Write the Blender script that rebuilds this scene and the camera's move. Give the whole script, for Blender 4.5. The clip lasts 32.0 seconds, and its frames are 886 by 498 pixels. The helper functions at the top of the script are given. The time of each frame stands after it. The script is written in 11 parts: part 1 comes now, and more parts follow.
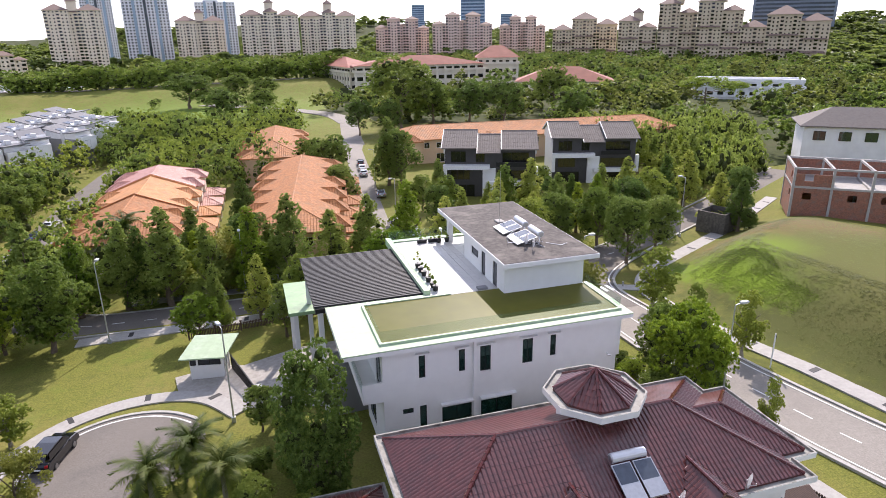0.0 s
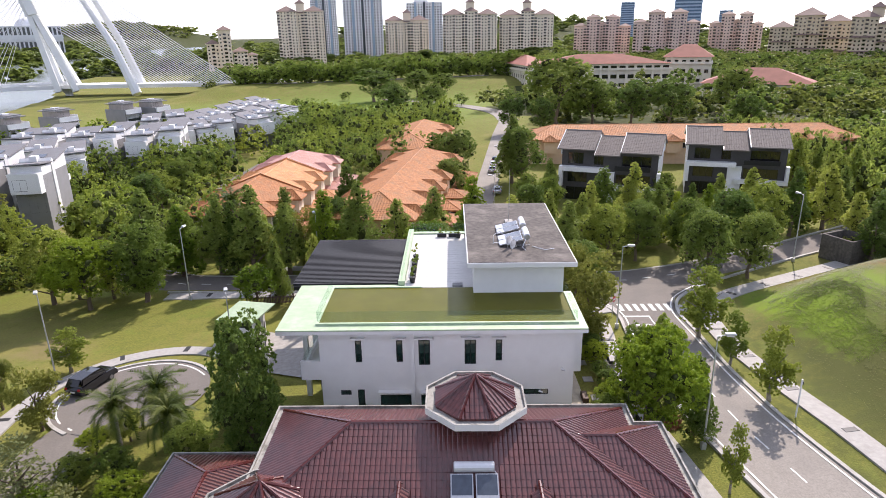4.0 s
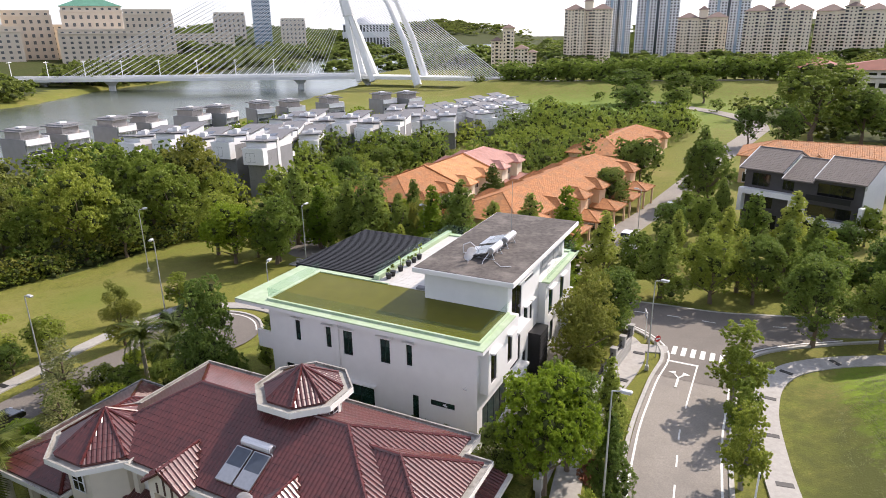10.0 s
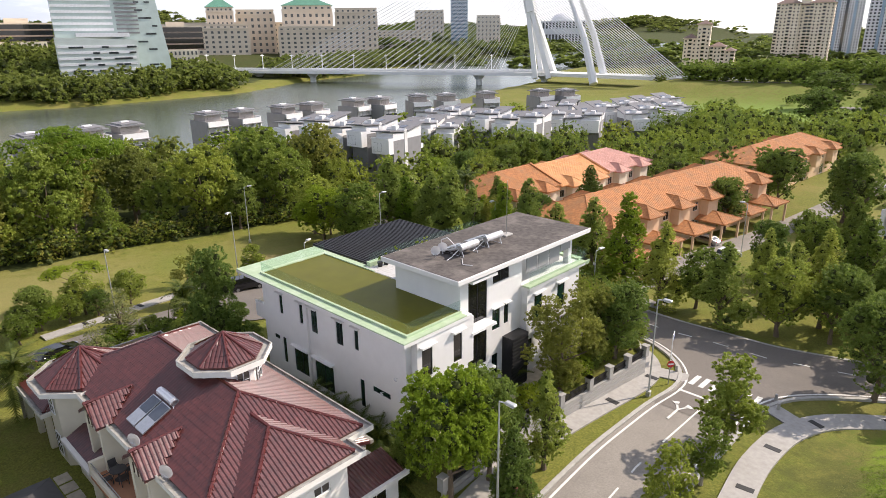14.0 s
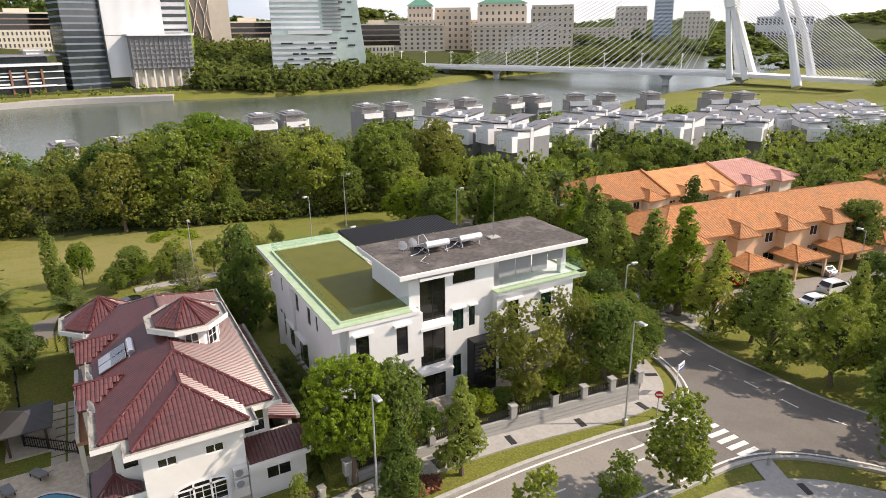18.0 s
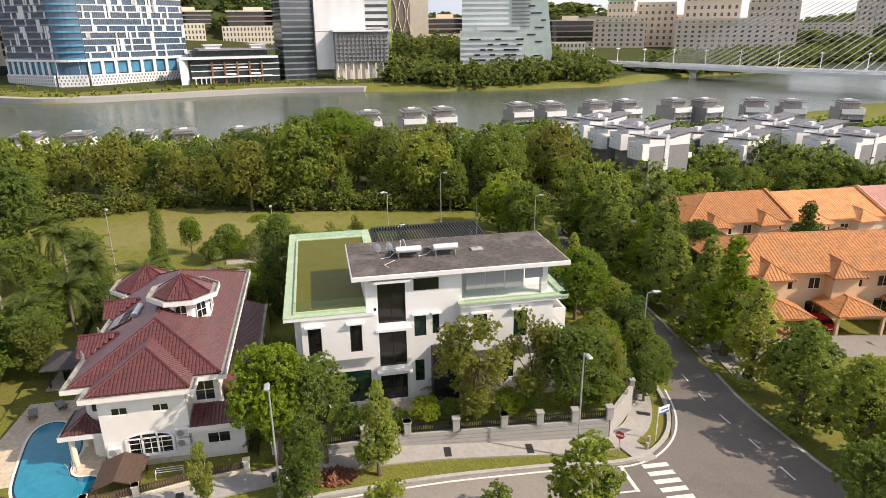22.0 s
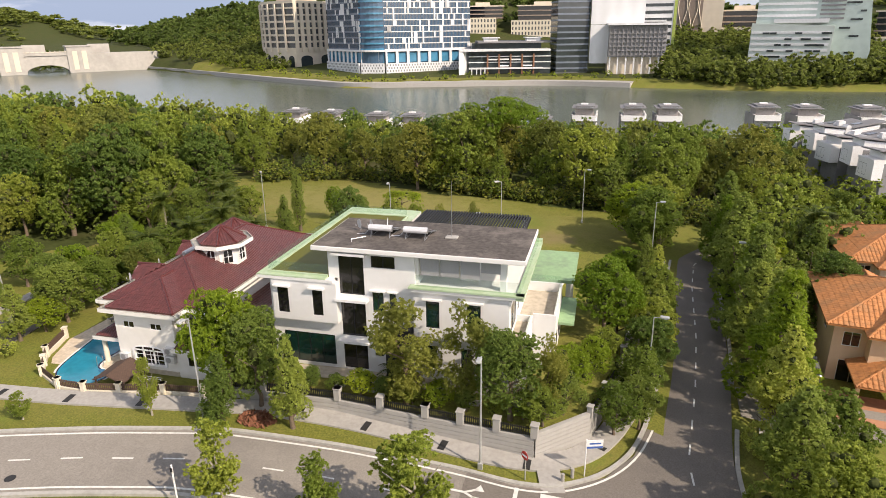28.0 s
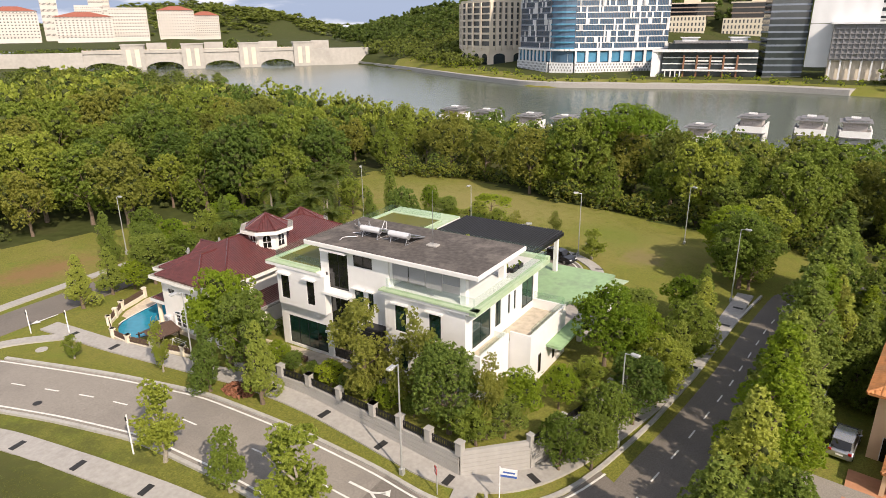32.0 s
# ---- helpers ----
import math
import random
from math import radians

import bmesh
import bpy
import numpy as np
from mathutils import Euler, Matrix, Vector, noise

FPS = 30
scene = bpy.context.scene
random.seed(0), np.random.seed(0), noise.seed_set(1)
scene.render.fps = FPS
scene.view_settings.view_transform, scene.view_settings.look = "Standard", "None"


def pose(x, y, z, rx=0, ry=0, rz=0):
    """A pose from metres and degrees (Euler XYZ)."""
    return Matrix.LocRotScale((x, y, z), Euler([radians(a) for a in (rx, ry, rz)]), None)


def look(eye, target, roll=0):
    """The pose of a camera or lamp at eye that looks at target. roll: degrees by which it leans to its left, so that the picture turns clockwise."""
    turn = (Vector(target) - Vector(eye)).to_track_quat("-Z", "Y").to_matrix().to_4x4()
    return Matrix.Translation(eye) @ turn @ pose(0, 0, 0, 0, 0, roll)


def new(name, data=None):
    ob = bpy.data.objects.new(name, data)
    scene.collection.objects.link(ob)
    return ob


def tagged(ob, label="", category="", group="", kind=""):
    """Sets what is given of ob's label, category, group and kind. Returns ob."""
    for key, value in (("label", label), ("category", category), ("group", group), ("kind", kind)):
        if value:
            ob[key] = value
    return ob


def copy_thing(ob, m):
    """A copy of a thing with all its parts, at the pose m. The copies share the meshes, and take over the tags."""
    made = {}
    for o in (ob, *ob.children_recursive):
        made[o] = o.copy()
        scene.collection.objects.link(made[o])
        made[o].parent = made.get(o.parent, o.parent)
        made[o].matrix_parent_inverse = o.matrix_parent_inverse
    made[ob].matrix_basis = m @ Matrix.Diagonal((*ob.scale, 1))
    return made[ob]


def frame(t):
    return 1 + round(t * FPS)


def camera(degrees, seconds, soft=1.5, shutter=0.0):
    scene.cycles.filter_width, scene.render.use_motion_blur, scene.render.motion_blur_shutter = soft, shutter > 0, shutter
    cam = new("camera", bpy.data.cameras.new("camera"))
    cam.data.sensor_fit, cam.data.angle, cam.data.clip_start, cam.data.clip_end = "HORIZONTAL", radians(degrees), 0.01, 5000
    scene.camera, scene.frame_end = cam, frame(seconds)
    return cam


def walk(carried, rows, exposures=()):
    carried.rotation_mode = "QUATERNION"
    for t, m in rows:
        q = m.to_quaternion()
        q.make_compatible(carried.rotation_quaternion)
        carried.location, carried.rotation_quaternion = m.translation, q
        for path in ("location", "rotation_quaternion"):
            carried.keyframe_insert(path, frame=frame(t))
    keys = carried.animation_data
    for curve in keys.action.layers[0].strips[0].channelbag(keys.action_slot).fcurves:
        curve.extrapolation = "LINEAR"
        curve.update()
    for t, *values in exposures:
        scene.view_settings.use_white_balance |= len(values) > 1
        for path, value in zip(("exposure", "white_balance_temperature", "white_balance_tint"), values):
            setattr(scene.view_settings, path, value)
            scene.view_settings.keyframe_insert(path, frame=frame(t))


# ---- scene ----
cam = camera(69.5, 32.0, soft=0.55)
METRES, EYE, TILT, LEAN, TURN = 132.0, 29.4, 0.0, 0.0, -17.0
ROWS = [
    (0.0, 0.0, 0.0, 0.0, -0.26, -18.87, 0.75),
    (0.5, 0.0155, -0.0004, -0.0001, 1.97, -18.84, 0.74),
    (1.0, 0.0313, -0.0, -0.0002, 4.21, -18.82, 0.77),
    (1.5, 0.0473, 0.0011, -0.0009, 6.49, -18.79, 0.79),
    (2.0, 0.0631, 0.0029, -0.002, 8.72, -18.77, 0.82),
    (2.5, 0.0787, 0.0054, -0.0028, 10.97, -18.77, 0.83),
    (3.0, 0.0941, 0.0087, -0.0035, 13.2, -18.76, 0.85),
    (3.5, 0.1094, 0.0124, -0.0041, 15.43, -18.73, 0.86),
    (5.5, 0.1682, 0.0318, -0.0042, 24.14, -18.71, 0.82),
    (6.0, 0.1821, 0.0382, -0.0036, 26.3, -18.69, 0.84),
    (6.5, 0.1955, 0.0446, -0.003, 28.43, -18.69, 0.84),
    (7.0, 0.2087, 0.0516, -0.0023, 30.59, -18.7, 0.81),
    (7.5, 0.2215, 0.0593, -0.0019, 32.73, -18.66, 0.8),
    (8.0, 0.2342, 0.0674, -0.0014, 34.86, -18.66, 0.77),
    (8.5, 0.2467, 0.0758, -0.0015, 36.97, -18.64, 0.76),
    (9.0, 0.259, 0.0847, -0.0011, 39.08, -18.63, 0.74),
    (9.5, 0.271, 0.0941, -0.0004, 41.21, -18.62, 0.74),
    (10.0, 0.2823, 0.1039, -0.0004, 43.37, -18.61, 0.65),
    (10.5, 0.2938, 0.1144, -0.0004, 45.51, -18.57, 0.68),
    (11.0, 0.3047, 0.1252, -0.0005, 47.67, -18.58, 0.65),
    (11.5, 0.3149, 0.1364, -0.0004, 49.8, -18.6, 0.6),
    (12.0, 0.3246, 0.1474, -0.0008, 51.84, -18.61, 0.59),
    (12.5, 0.3335, 0.1593, -0.0016, 53.95, -18.61, 0.61),
    (13.0, 0.3419, 0.1718, -0.0022, 56.04, -18.62, 0.61),
    (13.5, 0.3503, 0.185, -0.0027, 58.26, -18.64, 0.64),
    (14.0, 0.3586, 0.1981, -0.003, 60.44, -18.68, 0.61),
    (14.5, 0.3671, 0.2109, -0.0032, 62.57, -18.71, 0.58),
    (16.5, 0.3931, 0.2686, -0.0003, 71.32, -18.75, 0.54),
    (17.0, 0.3981, 0.2834, -0.0008, 73.48, -18.75, 0.56),
    (17.5, 0.4029, 0.2979, -0.0017, 75.6, -18.77, 0.56),
    (18.0, 0.4074, 0.3135, -0.0029, 77.82, -18.73, 0.61),
    (18.5, 0.4115, 0.3295, -0.0023, 80.05, -18.77, 0.6),
    (19.0, 0.4138, 0.3454, -0.0008, 82.24, -18.83, 0.57),
    (19.5, 0.4159, 0.3609, 0.0007, 84.44, -18.93, 0.56),
    (20.0, 0.4165, 0.3764, 0.0018, 86.59, -18.97, 0.58),
    (20.5, 0.4176, 0.3926, 0.0031, 88.83, -18.97, 0.56),
    (21.0, 0.4184, 0.4089, 0.0041, 91.09, -18.97, 0.54),
    (21.5, 0.4186, 0.4253, 0.0047, 93.37, -18.96, 0.53),
    (22.0, 0.4182, 0.4408, 0.005, 95.53, -18.98, 0.54),
    (22.5, 0.4165, 0.4557, 0.0043, 97.62, -19.0, 0.55),
    (23.0, 0.4141, 0.4708, 0.0027, 99.76, -19.02, 0.56),
    (23.5, 0.4112, 0.4858, 0.0002, 101.85, -18.92, 0.56),
    (24.0, 0.4081, 0.5006, -0.0023, 103.97, -18.86, 0.61),
    (24.5, 0.4045, 0.5154, -0.0041, 106.09, -18.88, 0.63),
    (25.0, 0.4002, 0.5303, -0.0052, 108.25, -18.89, 0.65),
    (25.5, 0.3956, 0.5446, -0.0057, 110.36, -18.91, 0.66),
    (27.5, 0.3695, 0.6009, -0.004, 119.05, -19.1, 0.68),
    (28.0, 0.3617, 0.6153, -0.0027, 121.31, -19.15, 0.68),
    (28.5, 0.3535, 0.6288, -0.0015, 123.52, -19.15, 0.67),
    (29.0, 0.3444, 0.6431, 0.0, 125.82, -19.19, 0.67),
    (29.5, 0.3348, 0.6569, 0.0012, 128.13, -19.19, 0.68),
    (30.0, 0.325, 0.6696, 0.002, 130.35, -19.19, 0.67),
    (30.5, 0.3149, 0.6819, 0.0023, 132.58, -19.18, 0.66),
    (31.0, 0.3037, 0.6929, 0.002, 134.79, -19.17, 0.65),
    (31.5, 0.292, 0.7039, 0.0026, 137.04, -19.18, 0.61),
    (32.0, 0.28, 0.7152, 0.0034, 139.3, -19.16, 0.6),
]
walk(cam, [(t, pose(0, 0, EYE, TILT, LEAN, TURN) @ pose(METRES * x, METRES * y, METRES * z, 90 + pitch, roll, yaw)) for t, x, y, z, yaw, pitch, roll in ROWS],
     exposures=((0.0, 0.85, 5900, 22), (6.0, 0.80, 6000, 21), (13.0, 0.68, 6250, 18), (19.0, 0.60, 6500, 17), (32.0, 0.51, 6650, 17)))

# ---- world, sun ----
SUN_DIR = Vector((0.43, 0.90, 0.80)).normalized()
world = bpy.data.worlds.new("world")
scene.world = world
world.use_nodes = True
wn = world.node_tree
wn.nodes.clear()
sky = wn.nodes.new("ShaderNodeTexSky")
sky.sky_type = "NISHITA"
sky.sun_disc = False
sky.sun_elevation = math.asin(SUN_DIR.z)
sky.sun_rotation = math.atan2(SUN_DIR.x, SUN_DIR.y)
sky.dust_density = 0.6
sky.air_density = 1.0
bg = wn.nodes.new("ShaderNodeBackground")
bg.inputs["Strength"].default_value = 0.15
wo = wn.nodes.new("ShaderNodeOutputWorld")
haze = wn.nodes.new("ShaderNodeHueSaturation")
haze.inputs["Saturation"].default_value = 0.36
wn.links.new(sky.outputs[0], haze.inputs["Color"])
# low broken cloud: thin white cumulus over a duller blue-grey air away from the sun
co_ = wn.nodes.new("ShaderNodeTexCoord")
sep = wn.nodes.new("ShaderNodeSeparateXYZ")
wn.links.new(co_.outputs["Generated"], sep.inputs[0])
away = wn.nodes.new("ShaderNodeVectorMath")
away.operation = "DOT_PRODUCT"
away.inputs[1].default_value = (-0.62, -0.78, 0.0)
wn.links.new(co_.outputs["Generated"], away.inputs[0])


def world_range(src, lo, hi, to0, to1):
    n = wn.nodes.new("ShaderNodeMapRange")
    n.interpolation_type = "SMOOTHSTEP"
    n.inputs["From Min"].default_value, n.inputs["From Max"].default_value = lo, hi
    n.inputs["To Min"].default_value, n.inputs["To Max"].default_value = to0, to1
    wn.links.new(src, n.inputs["Value"])
    return n.outputs[0]


def world_math(op, a, b):
    n = wn.nodes.new("ShaderNodeMath")
    n.operation = op
    for i, v in enumerate((a, b)):
        if isinstance(v, float):
            n.inputs[i].default_value = v
        else:
            wn.links.new(v, n.inputs[i])
    return n.outputs[0]


def world_mix(fac, a, b):
    n = wn.nodes.new("ShaderNodeMix")
    n.data_type = "RGBA"
    wn.links.new(fac, n.inputs["Factor"])
    for k, v in (("A", a), ("B", b)):
        if isinstance(v, tuple):
            n.inputs[k].default_value = (*v, 1)
        else:
            wn.links.new(v, n.inputs[k])
    return n.outputs["Result"]


low = world_range(sep.outputs["Z"], 0.04, 0.22, 1.0, 0.0)
dull = world_math("MULTIPLY", low, world_range(away.outputs["Value"], -0.1, 0.95, 0.12, 0.96))
puff = wn.nodes.new("ShaderNodeTexNoise")
puff.inputs["Scale"].default_value = 7.0
puff.inputs["Detail"].default_value = 7.0
puff.inputs["Roughness"].default_value = 0.55
stretch = wn.nodes.new("ShaderNodeMapping")
stretch.inputs["Scale"].default_value = (1.0, 1.0, 5.0)
wn.links.new(co_.outputs["Generated"], stretch.inputs["Vector"])
wn.links.new(stretch.outputs[0], puff.inputs["Vector"])
cloud = world_range(puff.outputs["Fac"], 0.50, 0.66, 0.0, 1.0)
air = world_mix(cloud, (1.75, 2.25, 3.1), (4.4, 4.6, 4.9))
wn.links.new(world_mix(dull, haze.outputs[0], air), bg.inputs[0])
wn.links.new(bg.outputs[0], wo.inputs[0])
sun_data = bpy.data.lights.new("sun", "SUN")
sun_data.energy = 3.6
sun_data.angle = radians(0.6)
sun_data.color = (1.0, 0.88, 0.70)
sun = new("sun", sun_data)
sun.matrix_world = look(SUN_DIR * 200, (0, 0, 0))


# ---- materials ----
def surface(name, color, rough=0.7, metal=0.0, grain=(8.0, 0.12), stain=None, bump=None, spec=0.5, rand=0.0,
            coat=0.0, wave=None, alpha=None):
    """A procedural material. grain: (scale, amount); stain: (scale, amount, colour); bump: (scale, strength);
    rand: spread of brightness between objects; wave: (scale, axis, amount) for fine lines."""
    m = bpy.data.materials.new(name)
    m.use_nodes = True
    nt = m.node_tree
    b = nt.nodes["Principled BSDF"]
    b.inputs["Roughness"].default_value = rough
    b.inputs["Metallic"].default_value = metal
    b.inputs["Specular IOR Level"].default_value = spec
    b.inputs["Coat Weight"].default_value = coat
    tc = nt.nodes.new("ShaderNodeTexCoord")
    n = nt.nodes.new("ShaderNodeTexNoise")
    n.inputs["Scale"].default_value = grain[0]
    n.inputs["Detail"].default_value = 4
    nt.links.new(tc.outputs["Object"], n.inputs["Vector"])
    mr = nt.nodes.new("ShaderNodeMapRange")
    mr.inputs["From Min"].default_value, mr.inputs["From Max"].default_value = 0.25, 0.75
    mr.inputs["To Min"].default_value, mr.inputs["To Max"].default_value = 1 - grain[1], 1 + grain[1]
    nt.links.new(n.outputs["Fac"], mr.inputs["Value"])
    val = mr.outputs[0]
    if rand:
        oi = nt.nodes.new("ShaderNodeObjectInfo")
        r2 = nt.nodes.new("ShaderNodeMapRange")
        r2.inputs["To Min"].default_value, r2.inputs["To Max"].default_value = 1 - rand, 1 + rand
        nt.links.new(oi.outputs["Random"], r2.inputs["Value"])
        mu = nt.nodes.new("ShaderNodeMath")
        mu.operation = "MULTIPLY"
        nt.links.new(val, mu.inputs[0])
        nt.links.new(r2.outputs[0], mu.inputs[1])
        val = mu.outputs[0]
    if wave:
        w = nt.nodes.new("ShaderNodeTexWave")
        w.bands_direction = wave[1]
        w.inputs["Scale"].default_value = wave[0]
        w.inputs["Distortion"].default_value = 0.4
        nt.links.new(tc.outputs["Object"], w.inputs["Vector"])
        r3 = nt.nodes.new("ShaderNodeMapRange")
        r3.inputs["To Min"].default_value, r3.inputs["To Max"].default_value = 1 - wave[2], 1 + wave[2]
        nt.links.new(w.outputs["Fac"], r3.inputs["Value"])
        mu = nt.nodes.new("ShaderNodeMath")
        mu.operation = "MULTIPLY"
        nt.links.new(val, mu.inputs[0])
        nt.links.new(r3.outputs[0], mu.inputs[1])
        val = mu.outputs[0]
    hsv = nt.nodes.new("ShaderNodeHueSaturation")
    hsv.inputs["Color"].default_value = (*color, 1)
    nt.links.new(val, hsv.inputs["Value"])
    out = hsv.outputs[0]
    if stain:
        s = nt.nodes.new("ShaderNodeTexNoise")
        s.inputs["Scale"].default_value = stain[0]
        s.inputs["Detail"].default_value = 6
        s.inputs["Roughness"].default_value = 0.65
        nt.links.new(tc.outputs["Object"], s.inputs["Vector"])
        sr = nt.nodes.new("ShaderNodeMapRange")
        sr.inputs["From Min"].default_value, sr.inputs["From Max"].default_value = 0.48, 0.68
        sr.inputs["To Max"].default_value = stain[1]
        nt.links.new(s.outputs["Fac"], sr.inputs["Value"])
        mx = nt.nodes.new("ShaderNodeMix")
        mx.data_type = "RGBA"
        mx.inputs["B"].default_value = (*stain[2], 1)
        nt.links.new(sr.outputs[0], mx.inputs["Factor"])
        nt.links.new(out, mx.inputs["A"])
        out = mx.outputs["Result"]
    nt.links.new(out, b.inputs["Base Color"])
    if bump:
        bn = nt.nodes.new("ShaderNodeTexNoise")
        bn.inputs["Scale"].default_value = bump[0]
        bn.inputs["Detail"].default_value = 5
        nt.links.new(tc.outputs["Object"], bn.inputs["Vector"])
        bp = nt.nodes.new("ShaderNodeBump")
        bp.inputs["Strength"].default_value = bump[1]
        bp.inputs["Distance"].default_value = 0.05
        nt.links.new(bn.outputs["Fac"], bp.inputs["Height"])
        nt.links.new(bp.outputs[0], b.inputs["Normal"])
    return m


def leaf(name, dark, light, translucent=0.25, spread=0.25):
    """Foliage: colour varies leaf by leaf and tree by tree, and some light comes through."""
    m = bpy.data.materials.new(name)
    m.use_nodes = True
    nt = m.node_tree
    b = nt.nodes["Principled BSDF"]
    b.inputs["Roughness"].default_value = 0.55
    b.inputs["Specular IOR Level"].default_value = 0.28
    geo = nt.nodes.new("ShaderNodeNewGeometry")
    oi = nt.nodes.new("ShaderNodeObjectInfo")
    mx = nt.nodes.new("ShaderNodeMix")
    mx.data_type = "RGBA"
    mx.inputs["A"].default_value = (*dark, 1)
    mx.inputs["B"].default_value = (*light, 1)
    nt.links.new(geo.outputs["Random Per Island"], mx.inputs["Factor"])
    hsv = nt.nodes.new("ShaderNodeHueSaturation")
    r = nt.nodes.new("ShaderNodeMapRange")
    r.inputs["To Min"].default_value, r.inputs["To Max"].default_value = 1 - spread, 1 + spread
    nt.links.new(oi.outputs["Random"], r.inputs["Value"])
    nt.links.new(r.outputs[0], hsv.inputs["Value"])
    h = nt.nodes.new("ShaderNodeMapRange")
    h.inputs["To Min"].default_value, h.inputs["To Max"].default_value = 0.515, 0.48
    nt.links.new(oi.outputs["Random"], h.inputs["Value"])
    nt.links.new(h.outputs[0], hsv.inputs["Hue"])
    nt.links.new(mx.outputs["Result"], hsv.inputs["Color"])
    nt.links.new(hsv.outputs[0], b.inputs["Base Color"])
    tr = nt.nodes.new("ShaderNodeBsdfTranslucent")
    nt.links.new(hsv.outputs[0], tr.inputs["Color"])
    ms = nt.nodes.new("ShaderNodeMixShader")
    ms.inputs[0].default_value = translucent
    nt.links.new(b.outputs[0], ms.inputs[1])
    nt.links.new(tr.outputs[0], ms.inputs[2])
    nt.links.new(ms.outputs[0], nt.nodes["Material Output"].inputs["Surface"])
    return m


def clear_glass(name, color, opacity):
    """Thin glass that lets most light pass: a mix of transparent and glossy."""
    m = bpy.data.materials.new(name)
    m.use_nodes = True
    nt = m.node_tree
    b = nt.nodes["Principled BSDF"]
    b.inputs["Base Color"].default_value = (*color, 1)
    b.inputs["Roughness"].default_value = 0.03
    t = nt.nodes.new("ShaderNodeBsdfTransparent")
    t.inputs["Color"].default_value = (0.93, 0.97, 0.95, 1)
    ms = nt.nodes.new("ShaderNodeMixShader")
    ms.inputs[0].default_value = opacity
    nt.links.new(t.outputs[0], ms.inputs[1])
    nt.links.new(b.outputs[0], ms.inputs[2])
    nt.links.new(ms.outputs[0], nt.nodes["Material Output"].inputs["Surface"])
    return m


def grass_material(name, green, lush, dry, dry_amount, spots=()):
    """Mown grass: fine blades, lusher and drier patches at two sizes, bare soil and painted slope shade in spots."""
    m = surface(name, green, 0.95, grain=(7.0, 0.42), stain=(0.07, dry_amount, dry), bump=(9, 0.7), spec=0.15)
    nt = m.node_tree
    b = nt.nodes["Principled BSDF"]
    tc = nt.nodes.new("ShaderNodeTexCoord")
    last = b.inputs["Base Color"].links[0].from_socket
    for scale, lo, hi, amount, col in ((0.55, 0.54, 0.70, 0.45, (0.085, 0.10, 0.026)), (2.4, 0.52, 0.66, 0.5, (0.09, 0.105, 0.028)), (3.1, 0.55, 0.7, 0.45, (0.27, 0.25, 0.07)), (0.32, 0.52, 0.72, 0.6, lush), (1.1, 0.60, 0.78, 0.55, dry), (0.16, 0.66, 0.74, 0.5, (0.17, 0.125, 0.07))):
        n = nt.nodes.new("ShaderNodeTexNoise")
        n.inputs["Scale"].default_value = scale
        n.inputs["Detail"].default_value = 7
        n.inputs["Roughness"].default_value = 0.7
        nt.links.new(tc.outputs["Object"], n.inputs["Vector"])
        r = nt.nodes.new("ShaderNodeMapRange")
        r.inputs["From Min"].default_value, r.inputs["From Max"].default_value, r.inputs["To Max"].default_value = lo, hi, amount
        nt.links.new(n.outputs["Fac"], r.inputs["Value"])
        mx = nt.nodes.new("ShaderNodeMix")
        mx.data_type = "RGBA"
        mx.inputs["B"].default_value = (*col, 1)
        nt.links.new(r.outputs[0], mx.inputs["Factor"])
        nt.links.new(last, mx.inputs["A"])
        last = mx.outputs["Result"]
    # patches with a place of their own: (x, y, half width, half length, colour, amount)
    for px, py, sx, sy, col, amount in spots:
        mp = nt.nodes.new("ShaderNodeMapping")
        mp.inputs["Location"].default_value = (-px / sx, -py / sy, 0)
        mp.inputs["Scale"].default_value = (1 / sx, 1 / sy, 0)
        nt.links.new(tc.outputs["Object"], mp.inputs["Vector"])
        ln = nt.nodes.new("ShaderNodeVectorMath")
        ln.operation = "LENGTH"
        nt.links.new(mp.outputs[0], ln.inputs[0])
        n = nt.nodes.new("ShaderNodeTexNoise")
        n.inputs["Scale"].default_value = 0.55
        n.inputs["Detail"].default_value = 8
        n.inputs["Roughness"].default_value = 0.75
        nt.links.new(tc.outputs["Object"], n.inputs["Vector"])
        ad = nt.nodes.new("ShaderNodeMath")
        ad.operation = "MULTIPLY_ADD"
        ad.inputs[1].default_value = 2.6
        nt.links.new(n.outputs["Fac"], ad.inputs[0])
        nt.links.new(ln.outputs["Value"], ad.inputs[2])
        r = nt.nodes.new("ShaderNodeMapRange")
        r.inputs["From Min"].default_value, r.inputs["From Max"].default_value = 2.5, 1.7
        r.inputs["To Max"].default_value = amount
        nt.links.new(ad.outputs[0], r.inputs["Value"])
        mx = nt.nodes.new("ShaderNodeMix")
        mx.data_type = "RGBA"
        mx.inputs["B"].default_value = (*col, 1)
        nt.links.new(r.outputs[0], mx.inputs["Factor"])
        nt.links.new(last, mx.inputs["A"])
        last = mx.outputs["Result"]
    nt.links.new(last, b.inputs["Base Color"])
    return m


